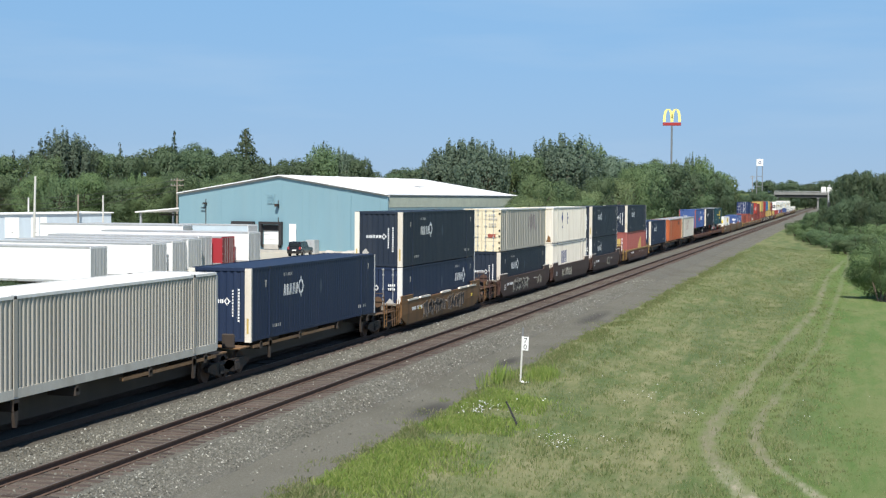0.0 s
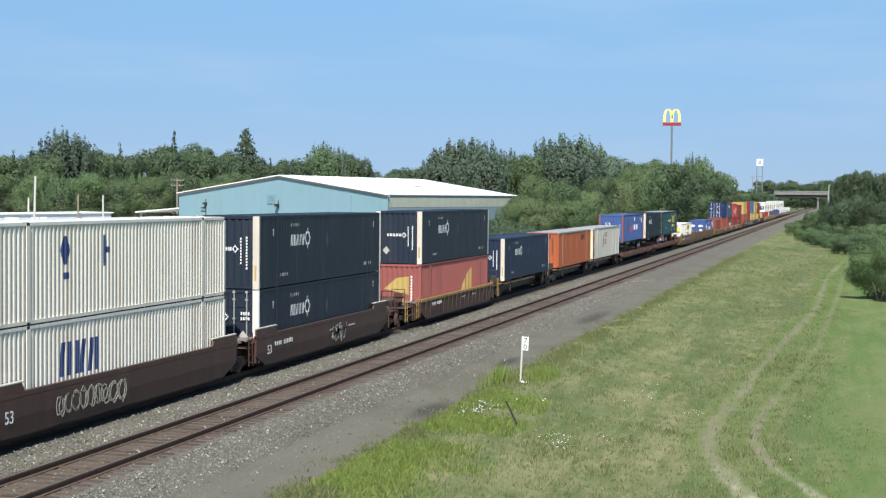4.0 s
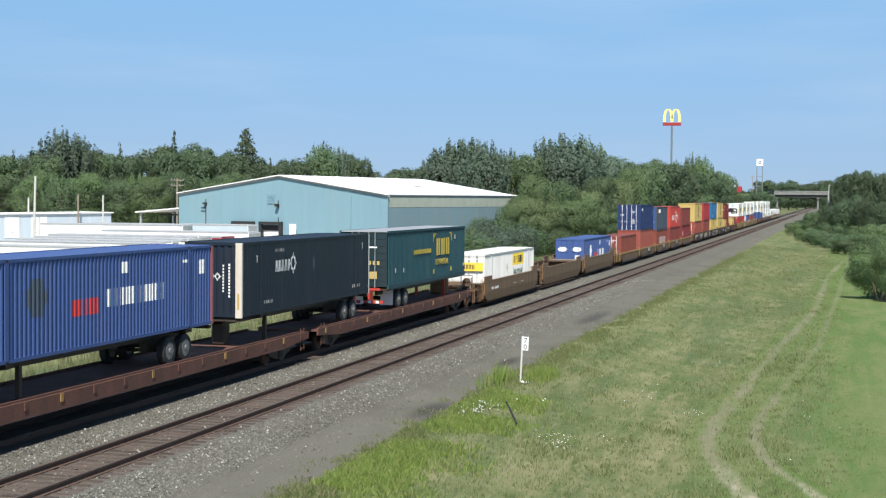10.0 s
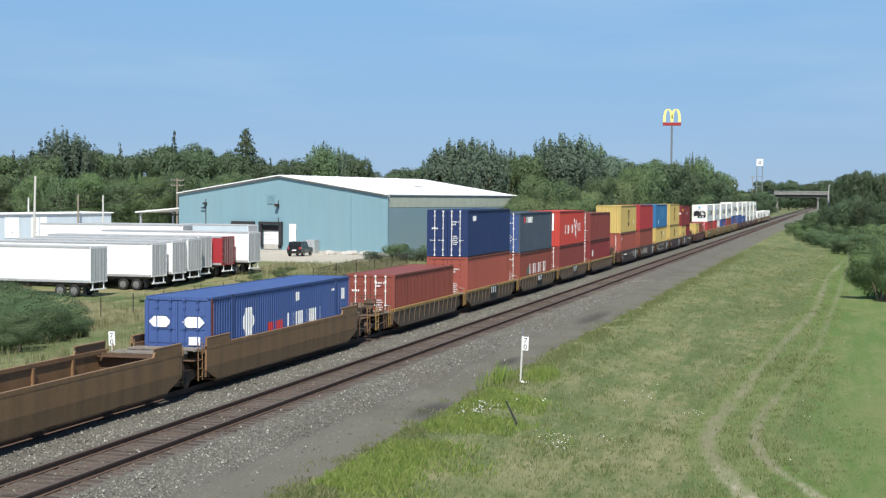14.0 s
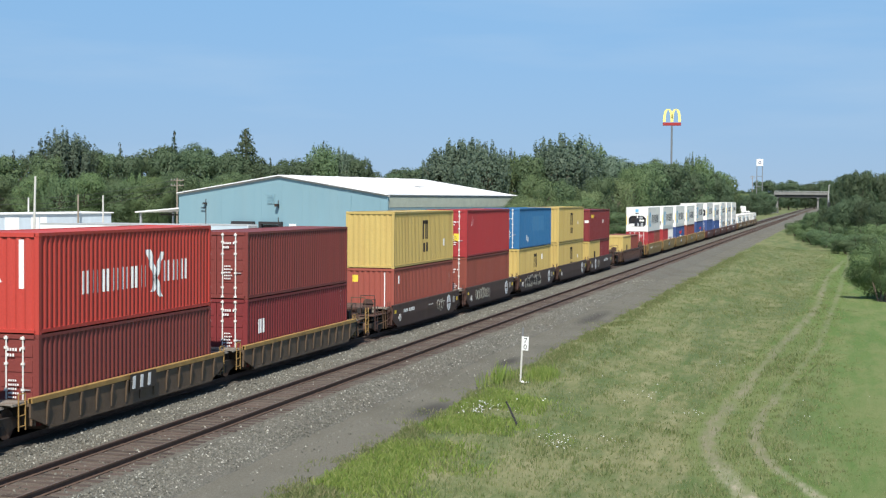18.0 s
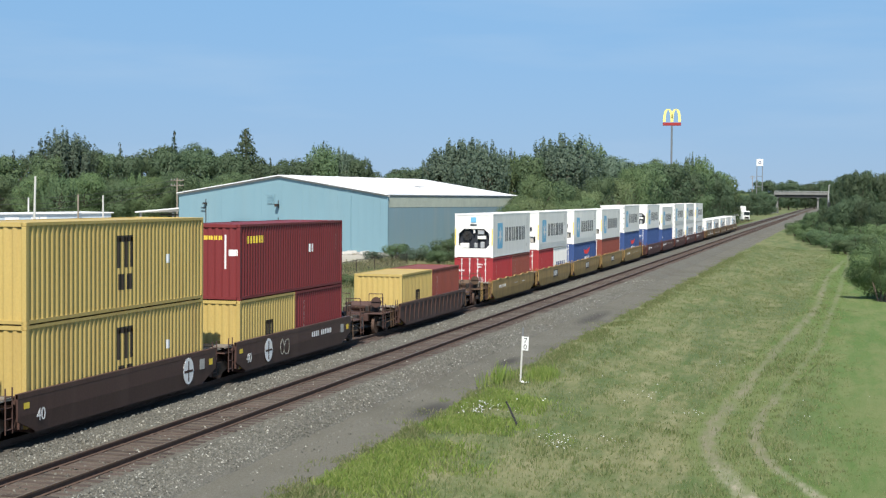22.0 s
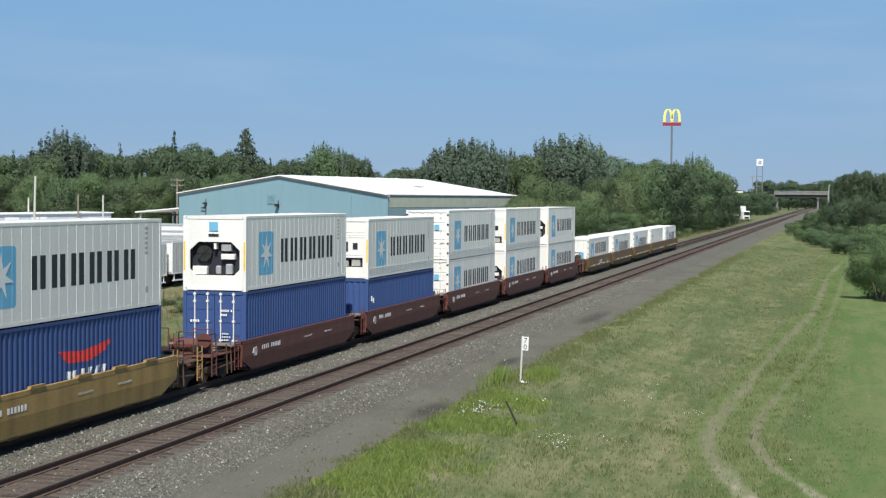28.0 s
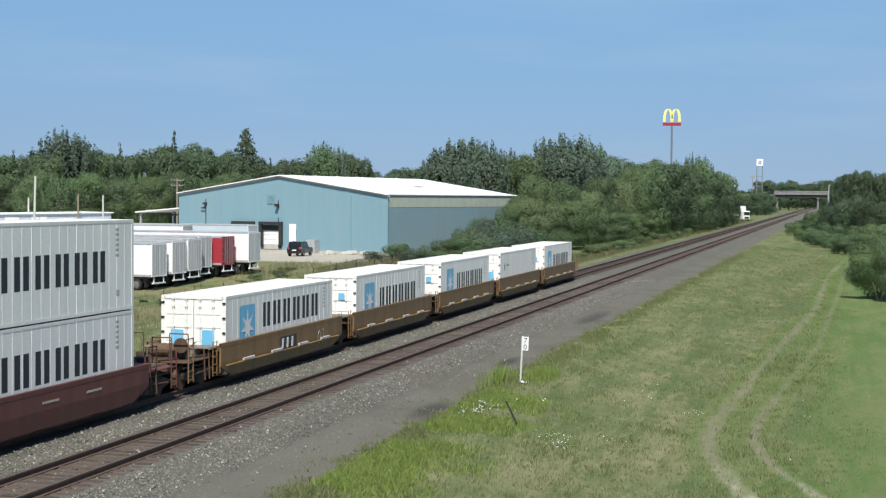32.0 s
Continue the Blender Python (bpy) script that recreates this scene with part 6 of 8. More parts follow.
def navy53(end="wall", where="", m=None, turned=False):
    t = container("dark navy 53-foot container with white end posts" + where, L53, HC, m or navy, end, "shallow", posts=None, rods_mat=galv)
    for x in (-CW - 0.006, CW - 0.254):
        p = part("striped_post", boxes((x, x + 0.26, -L53 / 2 - 0.014, -L53 / 2 + 0.10, 0.02, HC - 0.02)), cream if end == "wall" else white, t, "wide white painted end post")
        part("warning_stripe", boxes((x + 0.08, x + 0.16, -L53 / 2 - 0.02, -L53 / 2 - 0.014, 0.35, 0.95)), yellow, p)
    part("far_post", boxes((CW - 0.06, CW + 0.006, L53 / 2 - 0.12, L53 / 2 + 0.006, 0.02, HC - 0.02)), white, t)
    a = 11.3 if turned else 3.6
    on_side(t, L53, "side_mark", word(a, 1.62, 5, 0.34, 0.46, 0.30, 0.06) + ring_mark(a + 2.05, 1.9, 0.30), ink_white, "white plain-bar mark and ring")
    on_side(t, L53, "small_mark", [rect(a + k * 0.22, 2.42, 0.10, 0.13) for k in range(5)] + [rect(1.5, 2.3, 0.16, 0.06), rect(1.56, 2.08, 0.07, 0.22), rect(15.0, 2.42, 0.16, 0.06), rect(15.06, 2.2, 0.07, 0.22)] + [rect(2.35 + k * 0.2, 0.42, 0.11, 0.13) for k in range(5)] + [rect(13.6 + k * 0.24, 0.42, 0.12, 0.15) for k in range(5)], grime)
    on_side(t, L53, "grey_placard", [lozenge(8.2, 1.78, 0.18, 0.34)], grey_blue)
    if end == "wall":
        on_end(t, L53, "end_mark", word(0.62, 1.52, 5, 0.17, 0.15, 0.34) + ring_mark(1.58, 1.59, 0.11) + [rect(1.78, 1.0 + k * 0.12, 0.07, 0.08) for k in range(9)] + [rect(2.02, 0.8 + k * 0.12, 0.07, 0.08) for k in range(11)], ink_white, out=0.01)
        on_end(t, L53, "grey_placard", [lozenge(0.58, 0.75, 0.2, 0.22)], grime, out=0.012)
    else:
        on_end(t, L53, "end_mark", word(0.35, 1.75, 4, 0.19, 0.13, 0.3) + ring_mark(1.2, 1.82, 0.11) + [rect(1.85 + 0.1 * c, 1.9 - 0.2 * r, 0.065, 0.12) for r in range(2) for c in range(4)], ink_white, out=0.03)
        on_end(t, L53, "placard", [lozenge(1.95, 1.05, 0.22, 0.24)], grime, out=0.035)
    return t


def white0():
    t = container("pale grey ribbed 53-foot container with white roof on a spine car", L53, HC, beige_grey, "wall", "domestic", roof=white, posts=galv)
    part("lower_band", boxes((CW - 0.02, CW + 0.004, -L53 / 2 + 0.1, L53 / 2 - 0.1, 0.05, 0.32)), grey_white, t, "plain pale lower band")
    return t


yellowed = paint("yellowed_white_paint", (0.70, 0.62, 0.44), (0.34, 0.17, 0.06), 0.35)
worn_orange = paint("worn_orange_paint", (0.46, 0.205, 0.105), (0.22, 0.09, 0.05), 0.5)
scrawl_brown = mat("dark_brown_lettering", (0.09, 0.035, 0.02), 0.6, 0, 0.2, 2, 12, 0.0)
ink_wine = mat("wine_red_lettering", (0.20, 0.03, 0.035), 0.6, 0, 0.2, 2, 12, 0.0)
faded_scrawl = mat("faded_scrawl_paint", (0.25, 0.205, 0.20), 0.7, 0, 0.5, 5, 16, 0.0, (0.40, 0.39, 0.35), 0.9)
def grey53():
    t = container("weathered pale grey post-sided 53-foot container with graffiti", L53, HC, beige_grey, "door", "post", end_mat=yellowed, roof=white, rods_mat=galv, posts=yellowed)
    on_side(t, L53, "graffiti", [disc(10.6, 1.9, 0.5, 14, 0.6), rect(9.4, 1.4, 0.3, 0.9, 0.2), rect(11.5, 1.3, 0.4, 1.1, -0.2), rect(12.1, 1.2, 0.2, 0.6, 0.3), rect(10.0, 1.1, 0.25, 0.3, 0.1), rect(11.1, 2.2, 0.3, 0.25)], faded_scrawl, "faded painted scrawl")
    on_end(t, L53, "end_mark", [rect(1.78 + 0.12 * c, 2.42 - 0.24 * r, 0.075, 0.13) for r in range(2) for c in range(4 + r)] + [rect(1.8 + 0.1 * c, 1.86 - 0.14 * r, 0.06, 0.08) for r in range(2) for c in range(5)], grime, out=0.03)
    on_end(t, L53, "rust_patch", [rect(1.72, 0.98, 0.52, 0.24)], orange_red, "rusty orange plate", out=0.03)
    for x in (-CW + 0.02, CW - 0.14):
        part("hinges", boxes(*[(x, x + 0.12, -L53 / 2 - 0.05, -L53 / 2 - 0.008, z, z + 0.09) for z in (0.25, 0.62, 1.05, 1.42, 2.55)]), steel_dark, t)
    return t


def cream53(end, mark):
    t = container("cream-white corrugated 53-foot container with dark blue marks", L53, HC, cream, end, "domestic", roof=white, rods_mat=cream)
    if mark == "top":
        on_side(t, L53, "side_mark", [disc(4.2, 2.05, 0.26, 16, 0.42), rect(6.6, 1.5, 0.16, 0.95), rect(6.75, 1.9, 0.3, 0.18), rect(4.1, 1.2, 0.34, 0.2)], ink_navy)
        on_end(t, L53, "end_mark", word(0.25, 2.2, 3, 0.34, 0.36, 0.32), ink_navy, out=0.01)
        on_end(t, L53, "rust_streak", [[(1.5, 0.3), (1.72, 0.2), (1.66, 1.4), (1.60, 2.6), (1.54, 1.4)], [(2.0, 0.1), (2.4, 0.1), (2.36, 0.5), (2.2, 0.7)]], rust_brown, "brown rust streak", out=0.012)
    else:
        on_side(t, L53, "side_mark", word(3.9, 1.25, 3, 0.86, 1.0, 0.34, 0.06) + [rect(4.0, 0.95, 2.2, 0.16)], ink_navy)
    return t


def faded_red53():
    t = container("faded pinkish-red 53-foot corrugated container with yellow arc mark", L53, HC, pink_red, "wall", "domestic")
    on_side(t, L53, "yellow_fan", [[(9.2, 1.0), (9.5, 1.35), (10.2, 1.75), (10.2, 1.0)], [(10.4, 1.0), (10.4, 1.85), (11.0, 2.1), (11.0, 1.0)], [(11.2, 1.0), (11.2, 2.15), (11.9, 2.3), (11.9, 1.0)]], yellow, "yellow fan-shaped mark")
    on_end(t, L53, "yellow_fan", [[(0.5, 1.55), (1.9, 1.25), (1.9, 2.25), (1.2, 2.15)]], yellow, out=0.012)
    on_end(t, L53, "end_mark", [rect(1.0, 0.9, 0.6, 0.24)], ink_yellow, out=0.012)
    on_end(t, L53, "end_stripe", [rect(2.0, 0.4 + k * 0.16, 0.09, 0.12) for k in range(12)], ink_white, out=0.012)
    return t


def orange53():
    t = container("bright orange post-sided 53-foot container with grey roof", L53, HC, orange, "wall", "post", roof=galv, bands=worn_orange)
    on_side(t, L53, "side_mark", word(11.0, 2.05, 7, 0.30, 0.46, 0.42), scrawl_brown)
    on_end(t, L53, "end_mark", word(0.2, 2.45, 7, 0.26, 0.24, 0.3) + [rect(0.2, 2.36, 1.9, 0.05)], ink_dark, out=0.012)
    on_end(t, L53, "placard", [lozenge(0.72, 1.45, 0.24, 0.28)], brown_red, out=0.012)
    on_end(t, L53, "small_mark", [rect(2.0, 1.1 + 0.16 * k, 0.1, 0.1) for k in range(8)], ink_dark, out=0.012)
    return t


def white_post53():
    t = container("dirty white post-sided 53-foot container with red marks", L53, HC, grey_white, "wall", "post", end_mat=yellowed, roof=galv, bands=cream)
    on_side(t, L53, "side_mark", word(6.3, 1.95, 4, 0.46, 0.5, 0.24, 0.08) + word(6.3, 1.25, 4, 0.36, 0.5, 0.24, 0.08) + [[(5.4, 1.0), (5.6, 1.0), (5.9, 2.4), (5.6, 2.3)]], ink_wine, "two rows of plain red bars")
    on_end(t, L53, "rust_stain", [rect(1.2, 0.9, 0.35, 1.1, 0.1), rect(1.0, 1.3, 0.2, 0.4)], yellow, out=0.012)
    on_end(t, L53, "blue_edge", [rect(2.46, 0.1, 0.12, 2.7)], ink_dark, out=0.014)
    return t


def blue53(end, number):
    t = container("bright blue 53-foot corrugated container with red corner posts", L53, HC, blue, end, "domestic", rods_mat=blue)
    on_side(t, L53, "red_post", [rect(0.0, 0.05, 0.34, 2.8), rect(15.85, 0.05, 0.3, 2.8)], pink_red)
    on_side(t, L53, "side_mark", word(8.0, 1.2, 10, 0.42, 0.56, 0.26), ink_white, "white plain-bar mark")
    on_side(t, L53, "red_mark", word(5.7, 1.05, 5, 0.38, 0.5, 0.4), ink_red)
    on_side(t, L53, "round_mark", [disc(3.7, 1.75, 0.62, 6, 0.62)], grey_blue if end == "wall" else ink_white)
    on_side(t, L53, "small_mark", [rect(9.0, 2.2, 0.36, 0.36), rect(13.6, 2.35, 0.5, 0.1), rect(15.0, 1.9, 0.4, 0.5)], ink_white)
    if number:
        me = number_mesh("53", 0.62)
        o = part("number", me, ink_white, t)
        o.matrix_basis = Matrix.Translation((-0.65, -L53 / 2 - 0.012, 1.65)) @ Euler((radians(90), 0, 0)).to_matrix().to_4x4()
        on_end(t, L53, "red_post", [rect(0, 0, 0.16, HC), rect(2.43, 0, 0.16, HC)], pink_red, out=0.01)
        on_end(t, L53, "small_mark", [rect(2.15, 0.6 + k * 0.2, 0.12, 0.12) for k in range(7)], galv, out=0.012)
    else:
        for u in (0.62, 1.93):
            on_end(t, L53, "white_badge", [[(u - 0.44, 1.98), (u - 0.24, 1.78), (u + 0.24, 1.78), (u + 0.44, 1.98), (u + 0.24, 2.18), (u - 0.24, 2.18)]], ink_white, out=0.02)
        on_end(t, L53, "door_plate", [rect(1.75, 1.15, 0.45, 0.3), rect(1.75, 0.7, 0.3, 0.3)], ink_white, out=0.02)
    return t


def plated53():
    t = container("white corrugated 53-foot container with yellow plates", L53, HC, white, "door", "domestic", rods_mat=galv)
    on_side(t, L53, "yellow_plate", [rect(8.6, 1.85, 3.9, 0.82)], ink_yellow, "yellow name plate")
    o = on_side(t, L53, "plate_mark", word(9.2, 2.0, 7, 0.44, 0.5, 0.26), ink_dark)
    o.location.x += 0.006
    o = part("green_word", number_mesh("Intermodal", 0.74), ink_green, t)
    o.matrix_basis = Matrix.Translation((CW + 0.004, -L53 / 2 + 8.75, 1.24)) @ Euler((radians(90), 0, radians(90))).to_matrix().to_4x4()
    on_side(t, L53, "grey_lozenge", [lozenge(6.9, 1.75, 0.26, 0.36)], grime)
    on_end(t, L53, "yellow_plate", [rect(0.06, 1.84, 2.44, 0.54)], ink_yellow, out=0.09)
    on_end(t, L53, "plate_mark", word(0.6, 1.96, 7, 0.2, 0.30, 0.3), ink_dark, out=0.098)
    return t


def iso(label, side, H, end="door", L=L40, roof=None, rods_mat=None, marks=(), end_mat=None):
    t = container(label, L, H, side, end, "iso", roof=roof, rods_mat=rods_mat or galv, end_mat=end_mat)
    for face, nm, shapes, m in marks:
        if face == "side":
            on_side(t, L, nm, shapes, m)
        else:
            on_end(t, L, nm, shapes, m, out=0.03 if end == "door" else 0.012)
    return t


DOORMARKS = ("end", "door_mark", [rect(1.60 + 0.085 * c + (0.05 if c > 3 else 0), 2.12 - 0.16 * k, 0.055, 0.085) for k in range(2) for c in range(5 - 2 * k)] + [rect(1.64 + 0.07 * c, 1.25 - 0.12 * k, 0.045, 0.055) for k in range(5) for c in range(5 if k % 2 else 4)] + [rect(0.32 + 0.1 * c, 1.7, 0.065, 0.1) for c in range(4)], ink_white)
SIDEMARK = ("side", "small_mark", [rect(11.3, 2.2 - 0.2 * k, 0.1, 0.13) for k in range(4)], ink_white)
ink_umber = mat("umber_lettering", (0.030, 0.021, 0.014), 0.7, 0, 0.2, 2, 12, 0.0)
def yellow_mark(u):
    return ("side", "dark_mark", [rect(u, 1.38, 0.24, 0.95), rect(u + 0.44, 1.38, 0.24, 0.95), rect(u + 0.88, 1.38, 0.24, 0.95), rect(u, 2.2, 1.12, 0.2), rect(u + 0.05, 0.68, 0.4, 0.5), rect(u + 0.62, 0.68, 0.4, 0.5)], ink_umber)


def reefer(end="reefer", second=False, H=HC, ridges=True, low_text=0):
    side = reefer_white
    t = container("white refrigerated container with dark bar lettering and blue star panel", L40, H, side, end, "reefer", end_mat=reefer_white, ridges=ridges, rods_mat=white)
    base = 0.57 if not second else 0.75
    if low_text == 2:
        # a plain one with small marks only
        on_side(t, L40, "small_mark", [lozenge(1.3, 1.9, 0.14, 0.3)] + [rect(1.7 + 0.2 * k, 1.95, 0.12, 0.12) for k in range(5)], ink_navy)
    else:
        p = on_side(t, L40, "star_panel", [[(1.34, base + 0.08), (1.42, base), (2.84, base), (2.92, base + 0.08), (2.92, base + 1.62), (2.84, base + 1.7), (1.42, base + 1.7), (1.34, base + 1.62)]], sky_panel, "light blue panel with a white star")
        s = part("star", outlines([star(2.13, base + 0.85, 0.68)], 0.004), ink_white, p)
        s.location = (0.0005, 0, 0)
        on_side(t, L40, "bar_lettering", word(3.75, base + (0.72 if low_text else 0.42), 6, 1.14, 0.96, 0.32), ink_dark, "dark plain-bar lettering")
        if low_text:
            on_side(t, L40, "bar_lettering", word(3.75, base - 0.30, 7, 1.0, 0.72, 0.32), ink_dark, "lower row of dark plain bars")
    on_side(t, L40, "small_mark", [rect(10.95, 2.55 - 0.16 * k, 0.22, 0.09) for k in range(6)] + [rect(11.0, 0.5, 0.2, 0.2)], grime)
    if end in ("reefer", "closed"):
        on_end(t, L40, "end_panel", [rect(1.08, 2.32, 0.36, 0.34)], sky_panel, out=0.004)
        on_end(t, L40, "end_label", [rect(1.05, 2.12, 0.42, 0.09)], ink_dark, out=0.004)
        for x in (-CW + 0.02, CW - 0.10):
            part("yellow_edge", boxes((x, x + 0.07, -L40 / 2 - 0.008, -L40 / 2, 0.8, 1.9)), ink_yellow, t)
    elif end == "door":
        for u in (0.38, 1.62):
            on_end(t, L40, "door_panel", [rect(u + 0.1, 1.75, 0.3, 0.32)] if not low_text else [rect(u + 0.02, 0.85, 0.5, 0.78)], sky_panel, out=0.03)
        for x in (-CW + 0.01, CW - 0.13):
            part("hinges", boxes(*[(x, x + 0.12, -L40 / 2 - 0.04, -L40 / 2 - 0.006, z, z + 0.07) for z in (0.4, 0.95, 1.5, 2.05, 2.6)]), steel_dark, t)
    return t


# ---- rail cars. Local y along the line, z = 0 at the rail tops.
def truck(parent, y):
    """Two-axle bogie under a car."""
    b = part("truck", shared("truck_bolster", lambda: boxes((-1.1, 1.1, -0.22, 0.22, 0.42, 0.62), bev=0.03)), steel_dark, parent)
    b.location = (0, y, 0)
    fr = shared("side_frame", lambda: tidy(prism(bmesh.new(), [(-1.25, 0.42), (-0.95, 0.36), (-0.45, 0.22), (0.45, 0.22), (0.95, 0.36), (1.25, 0.42), (1.25, 0.58), (0.9, 0.68), (-0.9, 0.68), (-1.25, 0.58)], "x", -0.07, 0.07)))
    wl = shared("rail_wheel", lambda: rod(rod(bmesh.new(), (-0.06, 0, 0), (0.06, 0, 0), 0.44, n=20), (-0.075, 0, 0), (-0.06, 0, 0), 0.47, n=20))
    for x in (-1.0, 1.0):
        part("side_frame", fr, steel_dark, b).location = (x, 0, 0)
        part("spring_nest", shared("spring_nest", lambda: rods([((0, -0.14, 0.26), (0, -0.14, 0.5), 0.06), ((0, 0.0, 0.26), (0, 0.0, 0.5), 0.06), ((0, 0.14, 0.26), (0, 0.14, 0.5), 0.06)])), steel_dark, b).location = (x * 1.08, 0, 0)
    for yy in (-0.89, 0.89):
        for x in (-0.7535, 0.7535):
            o = part("rail_wheel", wl, rail_mat, b)
            o.matrix_basis = pose(x, yy, 0.44, 0, 0, 0 if x > 0 else 180)
        part("axle", shared("rail_axle", lambda: rods([((-1.05, 0, 0.44), (1.05, 0, 0.44), 0.075)])), steel_dark, b).location = (0, yy, 0)


def well_car(label, hl, top, body, ends, ribs=0, rail=None, low=0.22, steps=None, stencil=None, group="well cars", raised=None, guide=0.9, ledge=None):
    """One platform of a well car: hl is half the length of its side sills; ends names a long or short end at each side."""
    t = thing("well_car", label, "railway car", group)
    grimy = end_brown if body in (mustard, ochre, tan_brown, rust_brown, car_brown) else body
    def sill_mesh():
        bm = bmesh.new()
        prism(bm, [(-hl, 0.74), (hl, 0.74), (hl, top), (-hl, top)], "x", -0.03, 0.03)
        prism(bm, [(-hl, 0.62), (-hl + 1.1, low), (hl - 1.1, low), (hl, 0.62), (hl, 0.74), (-hl, 0.74)], "x", -0.03, 0.03)
        for v in bm.verts:
            if v.co.z < 0.73 and not ribs:
                v.co.x -= (0.74 - v.co.z) * 0.09
        return tidy(bm)
    sill = shared(("side_sill", hl, top, low, ribs > 0), sill_mesh)
    for s in (1, -1):
        o = part("side_sill", sill, body, t)
        o.matrix_basis = pose(s * 1.44, 0, 0, 0, 0, 0 if s > 0 else 180)
        part("top_chord", shared(("top_chord", hl, ribs > 0), lambda: boxes((-0.075, 0.075 if ribs else 0.036, -hl, hl, -0.14, 0.012), bev=0.01)), rail or body, o).location = (0, 0, top)
        part("bottom_chord", shared(("bottom_chord", hl, ribs > 0), lambda: boxes((-0.14, 0.034 if ribs else -0.03, -hl + 1.0, hl - 1.0, -0.02, 0.06))), body, o).location = (0, 0, low)
        for k in range(ribs):
            y = -hl + 0.9 + (2 * hl - 1.8) * k / (ribs - 1)
            part("rib", shared(("rib", top, low), lambda: tidy(prism(bmesh.new(), [(0.03, low + 0.12), (0.05, low + 0.1), (0.11, top - 0.16), (0.03, top - 0.14)], "y", -0.05, 0.05))), body, o).location = (0, y, 0)
        if steps:
            for y in (-hl + 2.2, -hl + 4.6, 0.4, hl - 4.2, hl - 2.0):
                part("guide", shared(("guide", guide), lambda: tidy(prism(bmesh.new(), [(-guide / 2, 0.0), (guide / 2, 0.0), (guide / 2 - 0.07, 0.09), (-guide / 2 + 0.07, 0.09)], "x", -0.05, 0.06))), steps, o).location = (0, y, top)
        if ledge:
            part("ledge", shared(("ledge", hl), lambda: boxes((0.0, 0.10, -hl + 0.5, hl - 0.5, 0.60, 0.64))), ledge, o, "pale lower ledge")
            for y in (-hl + 2.6, -hl + 5.6, hl - 5.2, hl - 2.4):
                part("ledge_bar", shared("ledge_bar", lambda: boxes((0.03, 0.11, -0.55, 0.55, 0.64, 0.74), bev=0.01)), pale_lip, o).location = (0, y, 0)
        if raised:
            for e in (-1, 1):
                k = part("raised_end", shared(("raised_end", e), lambda: tidy(prism(bmesh.new(), [(-e * 1.1, 0.0), (e * 1.1, 0.0), (e * 1.1, 0.24), (-e * 0.95, 0.24)], "x", -0.035, 0.035))), body, o)
                k.location = (0, e * (hl - 1.12), top + 0.012)
                part("end_lip", shared("end_lip", lambda: boxes((-0.085, 0.040, -1.05, 1.1, 0.24, 0.285), bev=0.008)), pale_lip if body is dark_brown else body, k)
        if hl < 9:
            # gussets that stiffen the inner face
            for y in (-hl + 2.4, -hl / 2 + 0.6, hl / 2 - 0.6, hl - 2.4):
                part("gusset", shared(("gusset", top, low), lambda: boxes((-0.05, 0.05, -0.06, 0.06, low + 0.1, top - 0.14))), body, o).location = (-0.07, y, 0)
    part("well_floor", shared(("well_floor", hl), lambda: boxes((-1.38, -0.9, -hl + 1, hl - 1, 0.16, 0.24), (0.9, 1.38, -hl + 1, hl - 1, 0.16, 0.24), *[(-1.38, 1.38, y - 0.3, y + 0.3, 0.14, 0.22) for y in (-hl + 1.4, -hl / 2, 0, hl / 2, hl - 1.4)])), body, t)
    for s, kind in ((-1, ends[0]), (1, ends[1])):
        long = kind == "long"
        ext = 2.95 if long else 1.0
        part("bulkhead", shared(("bulkhead", top), lambda: boxes((-1.40, 1.40, -0.05, 0.05, 0.35, top - 0.10))), grimy, t).location = (0, s * (hl - 0.35), 0)
        part("end_platform", shared(("end_platform", ext), lambda: boxes((-0.55, 0.55, -ext / 2, ext / 2, 0.66, 0.98), (-1.25, 1.25, -ext / 2 + 0.1, ext / 2 - 0.1, 0.98, 1.03), bev=0.015)), grimy, t).location = (0, s * (hl + ext / 2 - 0.3), 0)
        part("shear_plate", shared("shear_plate", lambda: tidy(prism(bmesh.new(), [(-1.44, -0.6), (1.44, -0.6), (0.7, 0.5), (-0.7, 0.5)], "z", 0.0, 0.04))), grimy, t).matrix_basis = pose(0, s * (hl - 0.1), top - 0.2, 0, 0, 0 if s > 0 else 180)
        part("walkway", shared("walkway", lambda: boxes(*[(-1.3, 1.3, -0.34 + 0.17 * k, -0.22 + 0.17 * k, 0.0, 0.04) for k in range(5)], (-1.32, -1.26, -0.36, 0.5, -0.03, 0.0), (1.26, 1.32, -0.36, 0.5, -0.03, 0.0), (-0.7, 0.7, -0.3, 0.42, -0.4, -0.03))), walk_grey, t, "worn grey walkway grating").location = (0, s * (hl + 0.35), top - 0.12)
        if s > 0 or long:
            truck(t, s * (hl + (1.15 if long else 0.92)))
        y = s * (hl + 0.15)
        for x in (1.32, -1.32):
            part("ladder", shared(("ladder", round(top, 1)), lambda: rods([((0, -0.18, 0.3), (0, -0.18, top + 0.15), 0.022), ((0, 0.18, 0.3), (0, 0.18, top + 0.15), 0.022)] + [((0, -0.18, 0.42 + 0.3 * k), (0, 0.18, 0.42 + 0.3 * k), 0.016) for k in range(4)])), rail or body, t).location = (x, s * (hl + 0.22), 0)
